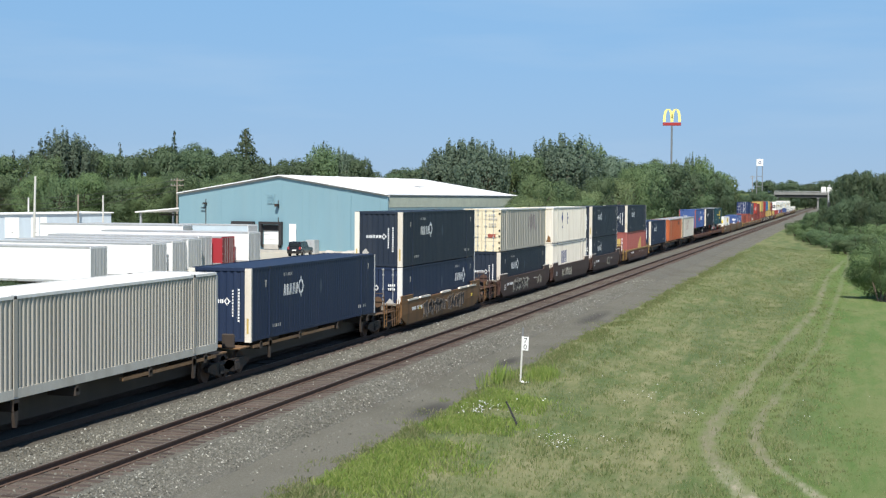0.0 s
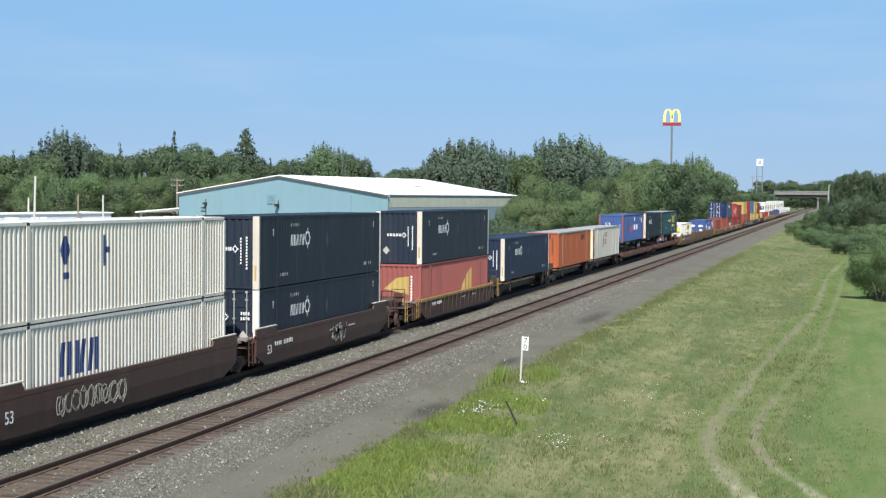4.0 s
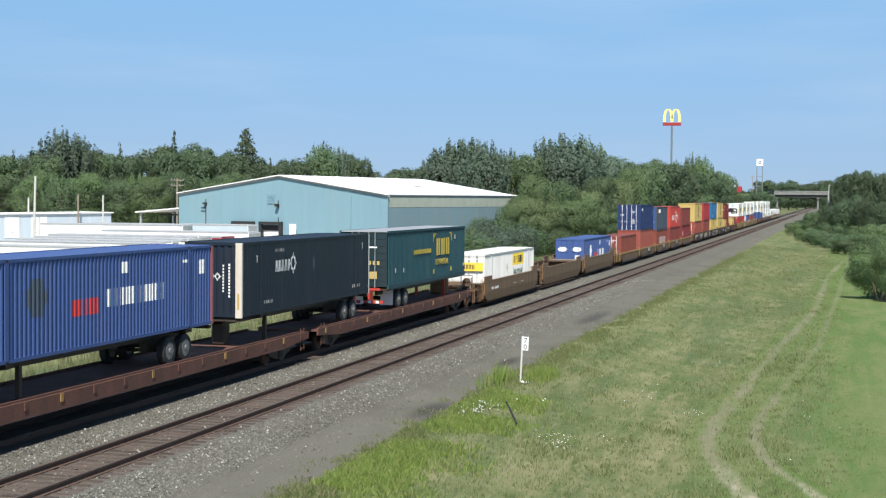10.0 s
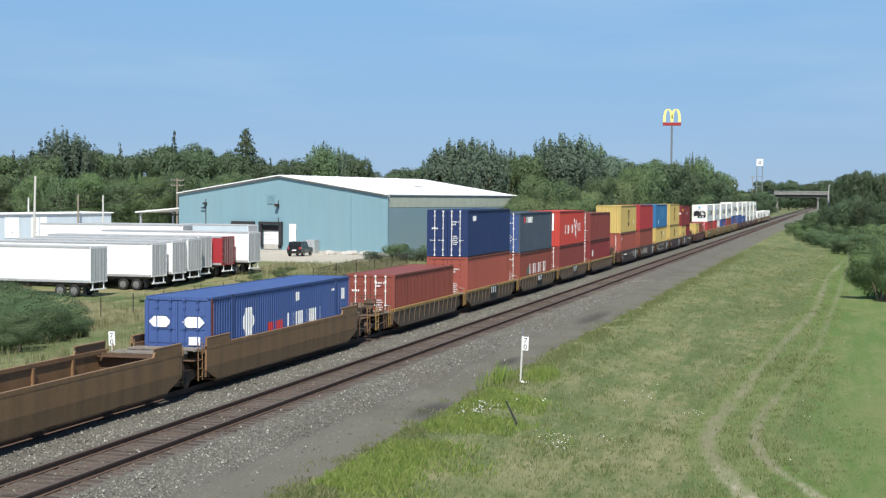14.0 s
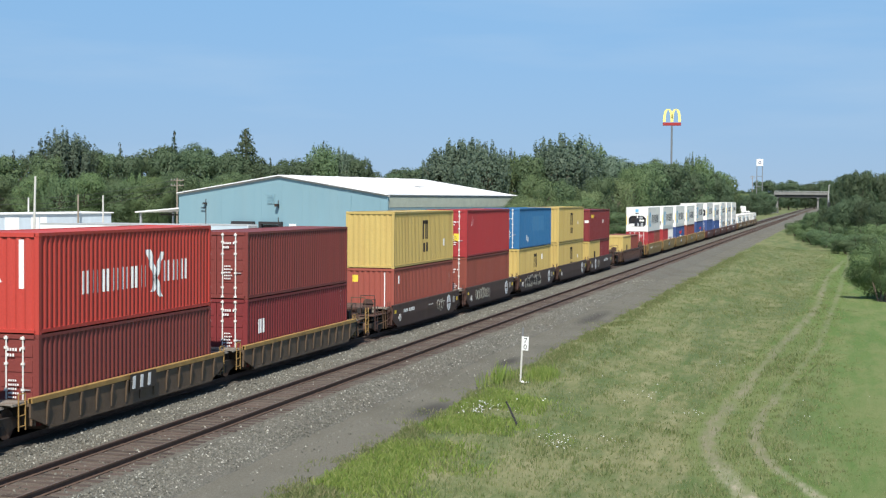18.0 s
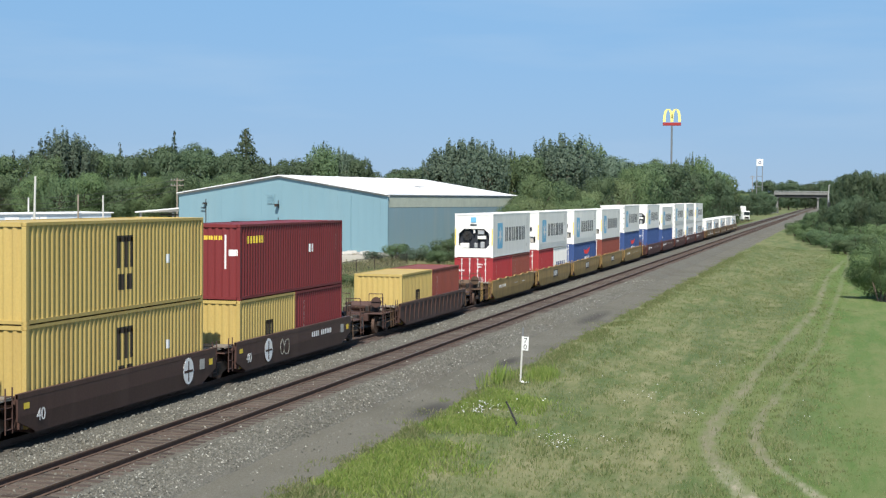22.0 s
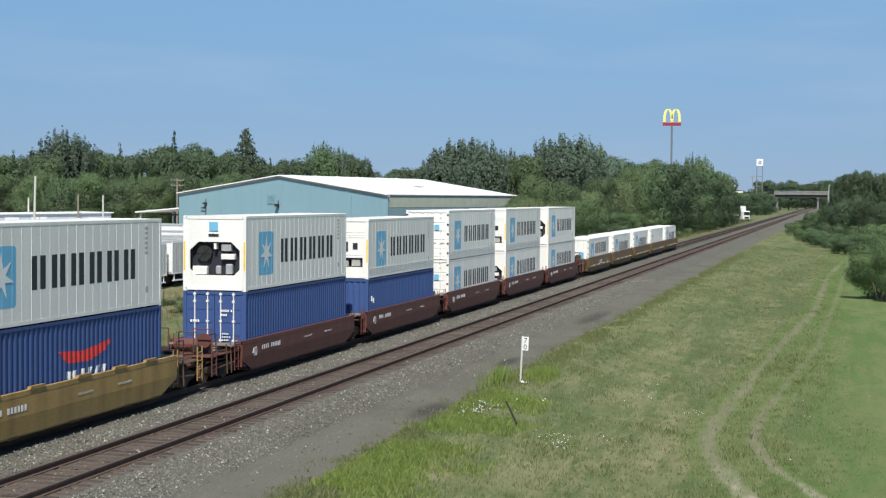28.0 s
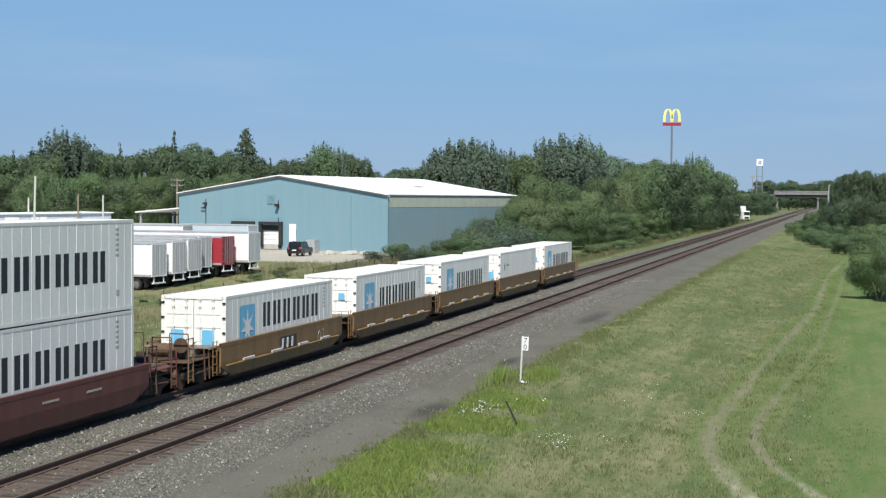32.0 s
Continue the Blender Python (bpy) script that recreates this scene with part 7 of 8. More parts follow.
        if long:
            ye = s * (hl + 2.3)
            for x in (1, -1):
                part("handrail", rods([((x * 1.2, ye, 1.0), (x * 1.2, ye, 2.0), 0.022), ((x * 1.2, ye, 2.0), (x * 0.5, ye, 2.0), 0.022), ((x * 0.5, ye, 2.0), (x * 0.5, ye, 1.0), 0.022)], 6), grimy, t)
            part("end_ladder", rods([((1.3, ye - 0.2, 0.3), (1.3, ye - 0.2, 1.5), 0.025), ((1.3, ye + 0.2, 0.3), (1.3, ye + 0.2, 1.5), 0.025)] + [((1.3, ye - 0.2, 0.4 + 0.3 * k), (1.3, ye + 0.2, 0.4 + 0.3 * k), 0.018) for k in range(4)], 6), rail or body, t)
            for x, y, z, a, b, c in ((-0.6, 0.55, 1.03, 0.35, 0.22, 0.42), (0.15, 1.35, 1.03, 0.22, 0.3, 0.3), (-0.9, 1.7, 1.03, 0.3, 0.2, 0.24), (0.95, 0.5, 0.72, 0.2, 0.3, 0.3)):
                part("gear_box", boxes((x - a / 2, x + a / 2, s * (hl + y) - b / 2, s * (hl + y) + b / 2, z, z + c), bev=0.03), steel_dark, t)
            for x, y0, y1, z0, z1 in ((1.1, 0.1, 1.9, 1.1, 1.12), (1.22, 0.2, 2.1, 0.62, 0.5), (-0.2, 0.3, 2.2, 1.12, 1.3), (0.55, 0.2, 1.5, 1.5, 1.1), (1.28, 0.6, 0.6, 0.25, 1.35), (1.28, 1.0, 1.0, 0.25, 1.35)):
                part("brake_rod", rods([((x, s * (hl + y0), z0), (x - 0.05, s * (hl + y1) + 0.001, z1), 0.028)]), end_brown, t)
            part("coupler", boxes((-0.12, 0.12, s * (hl + 2.6) - 0.55, s * (hl + 2.6) + 0.55, 0.72, 0.92), (-0.2, 0.2, s * (hl + 3.1) - 0.2, s * (hl + 3.1) + 0.2, 0.66, 0.98), bev=0.03), steel_dark, t)
            part("grab_iron", rods([((0.9, ye - s * 0.5, 1.03), (0.9, ye - s * 0.5, 1.75), 0.02), ((0.9, ye - s * 1.1, 1.03), (0.9, ye - s * 1.1, 1.75), 0.02), ((0.9, ye - s * 0.5, 1.75), (0.9, ye - s * 1.1, 1.75), 0.02)]), steel_dark, t)
            part("valve_box", boxes((0.35, 0.75, ye - s * 0.9 - 0.2, ye - s * 0.9 + 0.2, 1.03, 1.42), (0.75, 0.95, ye - s * 0.75 - 0.12, ye - s * 0.75 + 0.12, 0.55, 0.98), bev=0.03), steel_dark, t)
            part("air_hose", rods([((0.3, ye + s * 0.5, 0.85), (0.42, ye + s * 0.8, 0.55), 0.03), ((0.42, ye + s * 0.8, 0.55), (0.35, ye + s * 1.05, 0.35), 0.03), ((0.35, ye + s * 1.05, 0.35), (0.2, ye + s * 1.25, 0.5), 0.03)]), rubber, t)
            part("brake_pipe", rods([((1.15, ye - s * 1.6, 0.82), (1.15, ye + s * 0.3, 0.82), 0.03), ((1.0, ye - s * 1.6, 1.06), (0.2, ye + s * 0.3, 1.06), 0.03)]), steel_dark, t)
            if s < 0:
                part("brake_reservoir", rod(bmesh.new(), (-0.75, s * (hl + 1.1), 1.30), (0.35, s * (hl + 1.1), 1.30), 0.24, n=14), grimy, t)
                part("brake_wheel", rod(bmesh.new(), (0.75, s * (hl + 1.9), 1.55), (0.75, s * (hl + 1.94), 1.55), 0.27, n=16), grimy, t)
            else:
                part("brake_reservoir", rod(bmesh.new(), (-0.5, hl + 0.9, 1.26), (0.5, hl + 0.9, 1.26), 0.2, n=14), rust_brown, t)
    if stencil:
        for nm, shapes, m in stencil:
            o = part(nm, outlines(shapes, 0.008), m, t)
            if len(shapes) > 1:
                tagged(o, kind="stuff")
            o.location = ((1.474 if not ribs else 1.56) + (0.006 if nm in ("graffiti_ink", "emblem_cross", "plate_mark") else 0), -hl, 0)
    return t


def spine_car(label, hl, beam=(-7.8, 2.0)):
    t = thing("spine_car", label, "railway car", "spine cars")
    part("centre_sill", boxes((-0.38, 0.38, -hl - 1.4, hl + 1.4, 0.30, 1.05), bev=0.03), near_black, t)
    for s in (1, -1):
        part("side_beam", boxes((s * 1.22 - 0.06, s * 1.22 + 0.06, *beam, 0.95, 1.06)), car_brown, t, "grimy side beam")
        part("end_platform", boxes((-1.25, 1.25, s * (hl + 0.35) - 0.5, s * (hl + 0.35) + 0.5, 1.02, 1.07)), car_brown, t)
    for y in (-hl + 1.2, -6.0, -2.5, 2.5, 6.0, hl - 1.2):
        part("cross_arm", boxes((-1.3, 1.3, y - 0.14, y + 0.14, 0.86, 1.12), bev=0.02), near_black, t)
        for x in (-1.25, 1.25):
            part("pedestal", tidy(prism(bmesh.new(), [(-0.16, 1.18), (0.16, 1.18), (0.10, 0.72), (0.04, 0.42), (-0.04, 0.42), (-0.10, 0.72)], "x", x - 0.05, x + 0.05)) if abs(y) == 6.0 else boxes((x - 0.05, x + 0.05, y - 0.08, y + 0.08, 1.0, 1.17)), near_black, t).location = (0, y if abs(y) == 6.0 else 0, 0)
    truck(t, hl + 0.75)
    truck(t, -hl - 0.75)
    part("coupling_hub", rod(bmesh.new(), (0, hl + 1.25, 0.5), (0, hl + 1.25, 1.05), 0.34, n=12), steel_dark, t)
    part("handbrake", boxes((0.5, 1.0, -hl - 0.9, -hl - 0.75, 1.05, 1.6), bev=0.04), near_black, t)
    return t


def flat_car(label, hl):
    t = thing("flat_car", label, "railway car", "flat cars")
    part("deck", boxes((-1.32, 1.32, -hl, hl, 0.98, 1.06)), flat_brown, t)
    for s in (1, -1):
        o = part("side_sill", tidy(prism(bmesh.new(), [(-hl, 0.82), (-hl + 3, 0.62), (hl - 3, 0.62), (hl, 0.82), (hl, 1.10), (-hl, 1.10)], "x", s * 1.36 - 0.035, s * 1.36 + 0.035)), flat_brown, t)
        for k in range(14):
            y = -hl + 1.0 + (2 * hl - 2) * k / 13
            part("stake_pocket", boxes((s * 1.40 - 0.02, s * 1.40 + 0.02, y - 0.08, y + 0.08, 0.84, 1.08)), flat_brown if k % 3 else ochre, o)
        part("guide_rail", boxes((s * 1.26 - 0.03, s * 1.26 + 0.03, -hl + 0.4, hl - 0.4, 1.06, 1.16)), flat_brown, t)
    part("centre_sill", boxes((-0.4, 0.4, -hl, hl, 0.45, 0.98)), near_black, t)
    for s in (1, -1):
        truck(t, s * (hl - 2.6))
        part("ladder", rods([((1.35, s * (hl - 0.5), 0.35), (1.35, s * (hl - 0.5), 1.3), 0.02), ((1.35, s * (hl - 0.9), 0.35), (1.35, s * (hl - 0.9), 1.3), 0.02)] + [((1.35, s * (hl - 0.5), 0.45 + 0.28 * k), (1.35, s * (hl - 0.9), 0.45 + 0.28 * k), 0.016) for k in range(3)]), flat_brown, t)
        part("coupler", boxes((-0.12, 0.12, s * (hl + 0.35) - 0.4, s * (hl + 0.35) + 0.4, 0.72, 0.92)), steel_dark, t)
    return t


def chassis(label, body=near_black):
    """Wheeled road chassis under a container; z = 0 at the deck of the flat car."""
    t = thing("container_chassis", label, "chassis", "trailer chassis")
    part("main_beams", boxes((-0.55, -0.42, -7.9, 7.9, 0.86, 1.12), (0.42, 0.55, -7.9, 7.9, 0.86, 1.12)), body, t)
    part("cross_bolsters", boxes(*[(-1.25, 1.25, y - 0.1, y + 0.1, 1.0, 1.12) for y in (-7.9, -5.9, 5.9, 7.9)]), body, t)
    for x in (-0.95, 0.95):
        part("landing_leg", boxes((x - 0.07, x + 0.07, -4.9, -4.75, 0.05, 1.0), (x - 0.15, x + 0.15, -4.95, -4.7, 0.0, 0.05)), body, t)
    part("hitch_stand", boxes((-0.3, 0.3, -7.3, -6.8, 0.0, 0.9), bev=0.08), near_black, t)
    for y in (4.6, 5.9):
        part("axle", rods([((-1.1, y, 0.5), (1.1, y, 0.5), 0.07)]), steel_dark, t)
        for x in (-1.07, 1.07):
            road_wheel(t, x, y, 0.5)
    part("bogie_frame", boxes((-0.62, -0.4, 3.9, 6.6, 0.55, 0.88), (0.4, 0.62, 3.9, 6.6, 0.55, 0.88)), body, t)
    return t


door_teal = paint("dark_teal_door_paint", (0.012, 0.030, 0.036), (0.05, 0.06, 0.06), 0.3)
def green_trailer():
    """Dark teal highway trailer with doors towards the camera."""
    t = thing("highway_trailer", "dark teal box trailer with yellow marks and red rear bumper", "trailer")
    w, h = 1.295, L53 / 2
    for s in (1, -1):
        o = part("side_panel", shared(("side_panel", "domestic", L53, HC), None), teal, t)
        o.matrix_basis = Matrix.Translation((s * (w - 0.012), 0, 1.16)) @ Euler((0, 0, 0 if s > 0 else math.pi)).to_matrix().to_4x4()
        part("top_rail", boxes((s * (w - 0.04) - 0.045, s * (w - 0.04) + 0.045, -h, h, 3.95, 4.06)), teal, t)
        part("bottom_rail", boxes((s * (w - 0.04) - 0.045, s * (w - 0.04) + 0.045, -h, h, 1.12, 1.32)), teal, t)
        d = part("door", boxes((0.015 * s if s > 0 else -w + 0.07, w - 0.07 if s > 0 else -0.015, -h - 0.03, -h + 0.03, 1.25, 3.95)), door_teal, t, "dark teal rear door")
        for x in (0.25, 0.6):
            part("lock_rod", rods([((s * x, -h - 0.06, 1.2), (s * x, -h - 0.06, 4.0), 0.022)]), galv, d)
        part("door_ribs", boxes(*[(0.05 * s if s > 0 else -w + 0.12, w - 0.12 if s > 0 else -0.05, -h - 0.045, -h - 0.03, z, z + 0.06) for z in (1.55, 1.9, 2.25, 2.6, 2.95, 3.3, 3.65)]), door_teal, d)
    part("front_wall", boxes((-w + 0.05, w - 0.05, h - 0.06, h, 1.2, 4.0)), teal, t)
    part("roof_panel", boxes((-w + 0.04, w - 0.04, -h + 0.02, h - 0.02, 4.0, 4.05)), galv, t)
    part("floor_panel", boxes((-w + 0.05, w - 0.05, -h + 0.05, h - 0.05, 1.05, 1.16)), steel_dark, t)
    def mark(nm, shapes, m):
        o = part(nm, outlines(shapes), m, t)
        o.location = (w + 0.0015, -h, 1.16)
    for bar in word(9.4, 1.35, 3, 1.05, 0.95, 0.36):
        mark("yellow_bar", [bar], ink_yellow)
    mark("yellow_frame", [rect(u, v, 0.25, 0.25) for u in (8.7, 12.6) for v in (0.35, 2.35)] + [rect(u, v, w_, h_) for u, v, w_, h_ in ((8.7, 2.1, 0.07, 0.3), (8.75, 2.53, 0.5, 0.07), (12.78, 2.1, 0.07, 0.3), (12.3, 2.53, 0.5, 0.07))], ink_yellow)
    o = part("yellow_word", number_mesh("INTERMODAL", 0.46), ink_yellow, t)
    o.matrix_basis = Matrix.Translation((w + 0.004, -h + 9.2, 1.16 + 0.82)) @ Euler((radians(90), 0, radians(90))).to_matrix().to_4x4()
    mark("thin_mark", word(4.7, 1.55, 10, 0.36, 0.24, 0.3), ink_yellow)
    mark("small_mark", [rect(2.7, 0.7, 0.12, 0.24), rect(1.2, 0.75, 0.12, 0.24), rect(13.5, 2.2, 0.2, 0.24), rect(15.6, 0.5, 0.16, 0.24)], ink_white)
    o = on_end(t, L53, "door_mark", [rect(0.9, 2.65, 0.5, 0.26), rect(0.9, 3.2, 0.35, 0.08), rect(1.5, 3.2, 0.5, 0.08)], ink_white, out=0.05)
    on_end(t, L53, "door_number_mark", [rect(0.9 + 0.22 * k, 2.35, 0.13, 0.2) for k in range(6)] + [rect(1.5, 1.65, 0.5, 0.36)], yellow, out=0.05)
    part("bumper", boxes((-1.25, 1.25, -h - 0.7, -h - 0.58, 0.45, 0.60), (-0.9, 0.9, -h - 0.12, -h, 1.06, 1.18), (-0.5, -0.4, -h - 0.6, -h, 0.5, 1.1), (0.4, 0.5, -h - 0.6, -h, 0.5, 1.1)), scarlet, t, "red and white rear bumper")
    part("bumper_stripe", boxes(*[(-1.15 + 0.4 * k, -0.98 + 0.4 * k, -h - 0.706, -h - 0.70, 0.46, 0.59) for k in range(6)]), ink_white, t)
    for x in (-0.8, 0.8):
        part("mudflap", boxes((x - 0.33, x + 0.33, -h + 1.35, -h + 1.38, 0.25, 1.05)), ink_white, t)
    for y in (2.2, 3.5):
        part("axle", rods([((-1.1, -h + y, 0.5), (1.1, -h + y, 0.5), 0.07)]), steel_dark, t)
        for x in (-1.07, 1.07):
            road_wheel(t, x, -h + y, 0.5)
    part("underframe", boxes((-0.6, -0.45, -h + 0.4, h - 3, 0.8, 1.05), (0.45, 0.6, -h + 0.4, h - 3, 0.8, 1.05)), steel_dark, t)
    for x in (-0.9, 0.75):
        part("landing_leg", boxes((x, x + 0.15, h - 3.4, h - 3.25, 0.0, 1.05)), scarlet, t)
    part("hitch_stand", boxes((-0.5, 0.5, h - 1.5, h - 0.8, 0.0, 1.05), bev=0.08), rust_brown, t)
    return t


grime_brown = mat("faded_spray_outline", (0.26, 0.20, 0.14), 0.7, 0, 0.3, 3, 16, 0.0)
scrawl_dark = mat("dark_spray_paint", (0.060, 0.050, 0.046), 0.7, 0, 0.4, 3, 16, 0.0)
scrawl_pale = mat("pale_spray_paint", (0.42, 0.40, 0.33), 0.7, 0, 0.45, 2.5, 14, 0.0, (0.14, 0.10, 0.08), 0.7)
# ---- the train, from front to rear. Each number is where a load's low end stands at the start.
def load(t, front, L, z):
    return ride(t, front + L / 2, z)


WELL = 0.28
def sill_number(t, hl, text, u=1.15, z=0.62):
    """The well's length, painted at the low end of its side sill."""
    o = part("length_number", shared_number(text), ink_white, t)
    o.matrix_basis = Matrix.Translation((1.478, -hl + u, z)) @ Euler((radians(90), 0, radians(90))).to_matrix().to_4x4()
    return t


def shared_number(text):
    if text not in SHARED:
        SHARED[text] = number_mesh(text, 0.5)
    return SHARED[text]


def stencil(hl, number=True, size=(), emblem=False, graffiti=None, plate=False):
    out = []
    for u in size:
        out.append(("reflector", [rect(u, 0.84, 0.34, 0.16, 0.05)], ink_yellow))
    if number:
        out.append(("stencil_mark", [rect(2.0 + 0.2 * k, 0.88, 0.10, 0.17) for k in range(4)] + [rect(3.0 + 0.18 * k, 0.88, 0.10, 0.17) for k in range(6)], ink_white))
        out.append(("small_stencil", [rect(u + 0.11 * k, 0.92, 0.06, 0.07) for u in (hl, hl + 2.6) for k in range(9)], grime))
    if emblem:
        out.append(("reflector", [rect(0.30, 0.92, 0.30, 0.17)], ink_yellow))
        out.append(("reflector", [rect(2 * hl - 0.62, 0.80, 0.30, 0.22)], ink_yellow))
        out.append(("white_plate", [rect(2 * hl - 1.45, 0.72, 0.42, 0.36)], grime))
        e = 2 * hl - 2.4 if emblem is True else emblem
        out.append(("round_emblem", [disc(e, 0.78, 0.42, 20, 0.46)], ink_white))
        out.append(("emblem_cross", [rect(e - 0.35, 0.73, 0.7, 0.08), rect(e - 0.04, 0.42, 0.08, 0.7)], dark_brown))
    if plate:
        out.append(("name_plate", [rect(hl - 0.9, 0.62, 1.9, 0.55)], near_black))
        out.append(("plate_mark", [rect(hl - 0.75 + 0.55 * k, 0.7, 0.2, 0.4, 0.05) for k in range(3)], ink_white))
    for style, u0, u1 in graffiti or ():
        k = int(u0 * 10 + u1)
        if style == "dark":
            out.append(("graffiti", shards(k, u0, u1, 0.36, 1.22, 0.05), grime_brown))
            out.append(("graffiti_ink", shards(k, u0, u1, 0.36, 1.22), scrawl_dark))
        elif style == "pale":
            out.append(("graffiti", shards(k, u0, u1, 0.34, 1.24, 0.02), scrawl_pale))
            out.append(("graffiti_ink", shards(k + 7, u0 + 0.3, u1 - 0.4, 0.5, 1.1), scrawl_dark))
        else:
            out.append(("graffiti", loops(k, u0, u1, 0.42, 1.15), scrawl_pale))
    return out


# spine cars at the head of the view
load(white0(), 35.45, L53, 1.17)
ride(spine_car("dark spine car carrying a pale grey container", 8.2, (0.5, 8.0)), 43.53)
load(navy53(m=deep_navy), 54.85, L53, 1.17)
ride(spine_car("dark spine car carrying a navy container", 8.2), 62.93)
# one rusty well car, then a three-platform set
load(navy53("door", m=deep_navy, turned=True), 75.8, L53, WELL)
load(navy53(), 75.8, L53, WELL + HC)
ride(well_car("rusty orange-brown single well car with white marks", 8.75, 1.42, rust_brown, ("long", "long"), raised="both", steps=cream, guide=2.1, stencil=stencil(8.75, graffiti=(("dark", 4.2, 9.0), ("dark", 9.6, 13.2)), size=(3.3, 5.4, 12.0, 15.2))), 83.88)
load(navy53(), 99.43, L53, WELL)
load(grey53(), 99.43, L53, WELL + HC)
load(cream53("door", "low"), 118.69, L53, WELL)
load(cream53("wall", "top"), 118.69, L53, WELL + HC)
load(navy53("door"), 138.2, L53, WELL)
load(navy53(), 138.2, L53, WELL + HC)
for k, (s, e) in enumerate(((107.5, ("long", "short")), (126.77, ("short", "short")), (146.28, ("short", "long")))):
    ride(well_car("dark brown platform of a three-part well car with painted graffiti", 8.75, 1.42, dark_brown, e, raised="both", stencil=stencil(8.75, number=k != 1, graffiti=((("pale", 4.0, 9.0), ("outline", 12.6, 14.2)), (("outline", 3.9, 8.4), ("outline", 4.1, 8.2)), (("pale", 9.0, 11.0),))[k])), s)
    sill_number(RIDERS[-1][0], 8.75, "53")
load(faded_red53(), 162.0, L53, WELL)
load(navy53(), 162.1, L53, WELL + HC)
ride(well_car("brown ribbed single well car with an ochre top chord", 8.75, 1.30, dark_brown, ("long", "long"), ribs=17, rail=ochre, stencil=stencil(8.75)), 170.2)
# three more spine cars
load(navy53(m=deep_navy), 183.2, L53, 1.17)
load(orange53(), 203.8, L53, 1.13)
load(white_post53(), 222.3, L53, 1.13)
for s in (191.28, 211.88, 230.4):
    ride(spine_car("dark spine car carrying a 53-foot container", 8.2), s)
# two long flat cars with trailers
DECK = 1.06
for s in (253.6, 283.2):
    ride(flat_car("long red-brown flat car with wooden deck carrying road trailers", 14.2), s)
load(blue53("wall", True), 241.6, L53, DECK + 1.12)
ride(chassis("dark road chassis under a blue container"), 241.6 + L53 / 2, DECK)
load(navy53(m=black_navy), 260.5, L53, DECK + 1.12)
ride(chassis("dark road chassis under a navy container"), 260.5 + L53 / 2, DECK)
load(green_trailer(), 279.9, L53, DECK)
# three-platform brown well set, the middle one empty
load(plated53(), 301.35, L53, WELL)
load(blue53("door", False), 340.6, L53, WELL)
for s, e, lab in ((309.43, ("long", "short"), "brown well-car platform with a white container"), (329.0, ("short", "short"), "empty brown well-car platform"), (348.6, ("short", "long"), "brown well-car platform with a blue container")):
    ride(well_car(lab, 8.75, 1.50, car_brown, e, raised="both", stencil=stencil(8.75, number=e[1] == "short" and e[0] == "long"), rail=car_brown), s)
# five platforms with ochre top chords and ribbed sides
S5 = 364.1
P5 = 15.72
load(iso("brick red 40-foot shipping container with doors towards the camera", brick_red, STD, marks=(DOORMARKS,), rods_mat=white), S5, L40, WELL)
load(iso("rust-orange 40-foot shipping container", orange_red, HC, marks=(DOORMARKS,), rods_mat=orange_red), S5 + P5, L40, WELL)
load(iso("dark blue 40-foot shipping container with pale lock rods", navy2, HC, marks=(DOORMARKS, SIDEMARK, ("side", "white_plate", [rect(1.4, 2.2, 0.5, 0.3), rect(2.0, 2.2, 0.3, 0.3)], ink_white)), rods_mat=white), S5 + P5, L40, WELL + HC)
load(iso("brick red 40-foot shipping container with white bar lettering", brick_red, STD, marks=(DOORMARKS, ("side", "bar_lettering", word(3.6, 0.95, 7, 0.98, 0.75, 0.2), ink_white), ("side", "green_mark", [rect(2.6, 0.9, 0.5, 0.6, 0.2)], ink_green)), rods_mat=white), S5 + 2 * P5, L40, WELL)
load(iso("grey-blue 40-foot shipping container with white bar lettering", grey_blue, HC, end_mat=royal, marks=(DOORMARKS, ("side", "bar_lettering", word(2.1, 2.15, 5, 0.52, 0.42, 0.3), ink_white), ("side", "red_mark", [rect(1.3, 2.15, 0.55, 0.42)], ink_red)), rods_mat=white), S5 + 2 * P5, L40, WELL + STD)
load(iso("brown-red 40-foot shipping container", brown_red, STD, marks=(DOORMARKS,), rods_mat=white), S5 + 3 * P5, L40, WELL)
load(iso("scarlet 40-foot shipping container with white bar lettering", scarlet, HC, "wall", marks=(("side", "bar_lettering", word(2.6, 1.0, 7, 0.66, 0.7, 0.2) + word(8.3, 1.1, 3, 0.7, 0.7, 0.2) + [[(7.3, 0.8), (7.6, 0.8), (8.3, 2.1), (8.0, 2.1)], [(6.9, 2.2), (7.3, 2.2), (8.2, 0.6), (7.9, 0.6)]], ink_white), ("end", "end_mark", [rect(1.95, 1.3, 0.14, 1.4), [(1.1, 1.5), (1.25, 1.35), (1.4, 1.5), (1.25, 1.75)]], ink_white))), S5 + 3 * P5, L40, WELL + STD)
load(iso("red 40-foot shipping container", maroon, STD, marks=(DOORMARKS, ("side", "white_mark", [rect(1.2, 1.2, 0.3, 0.55), rect(1.6, 1.2, 0.2, 0.55)], ink_white), SIDEMARK), rods_mat=white), S5 + 4 * P5, L40, WELL)
load(iso("brown-red 40-foot shipping container with pale lock rods", brown_red, STD, marks=(DOORMARKS,), rods_mat=white), S5 + 4 * P5, L40, WELL + STD)
for k in range(5):
    ride(well_car("dusty brown ribbed well-car platform with an ochre top chord", 6.85, 1.16, dusty_brown, ("long" if k == 0 else "short", "long" if k == 4 else "short"), ribs=13, rail=ochre, stencil=stencil(6.85, number=False, plate=k in (1, 2, 3))), S5 + k * P5 + L40 / 2)
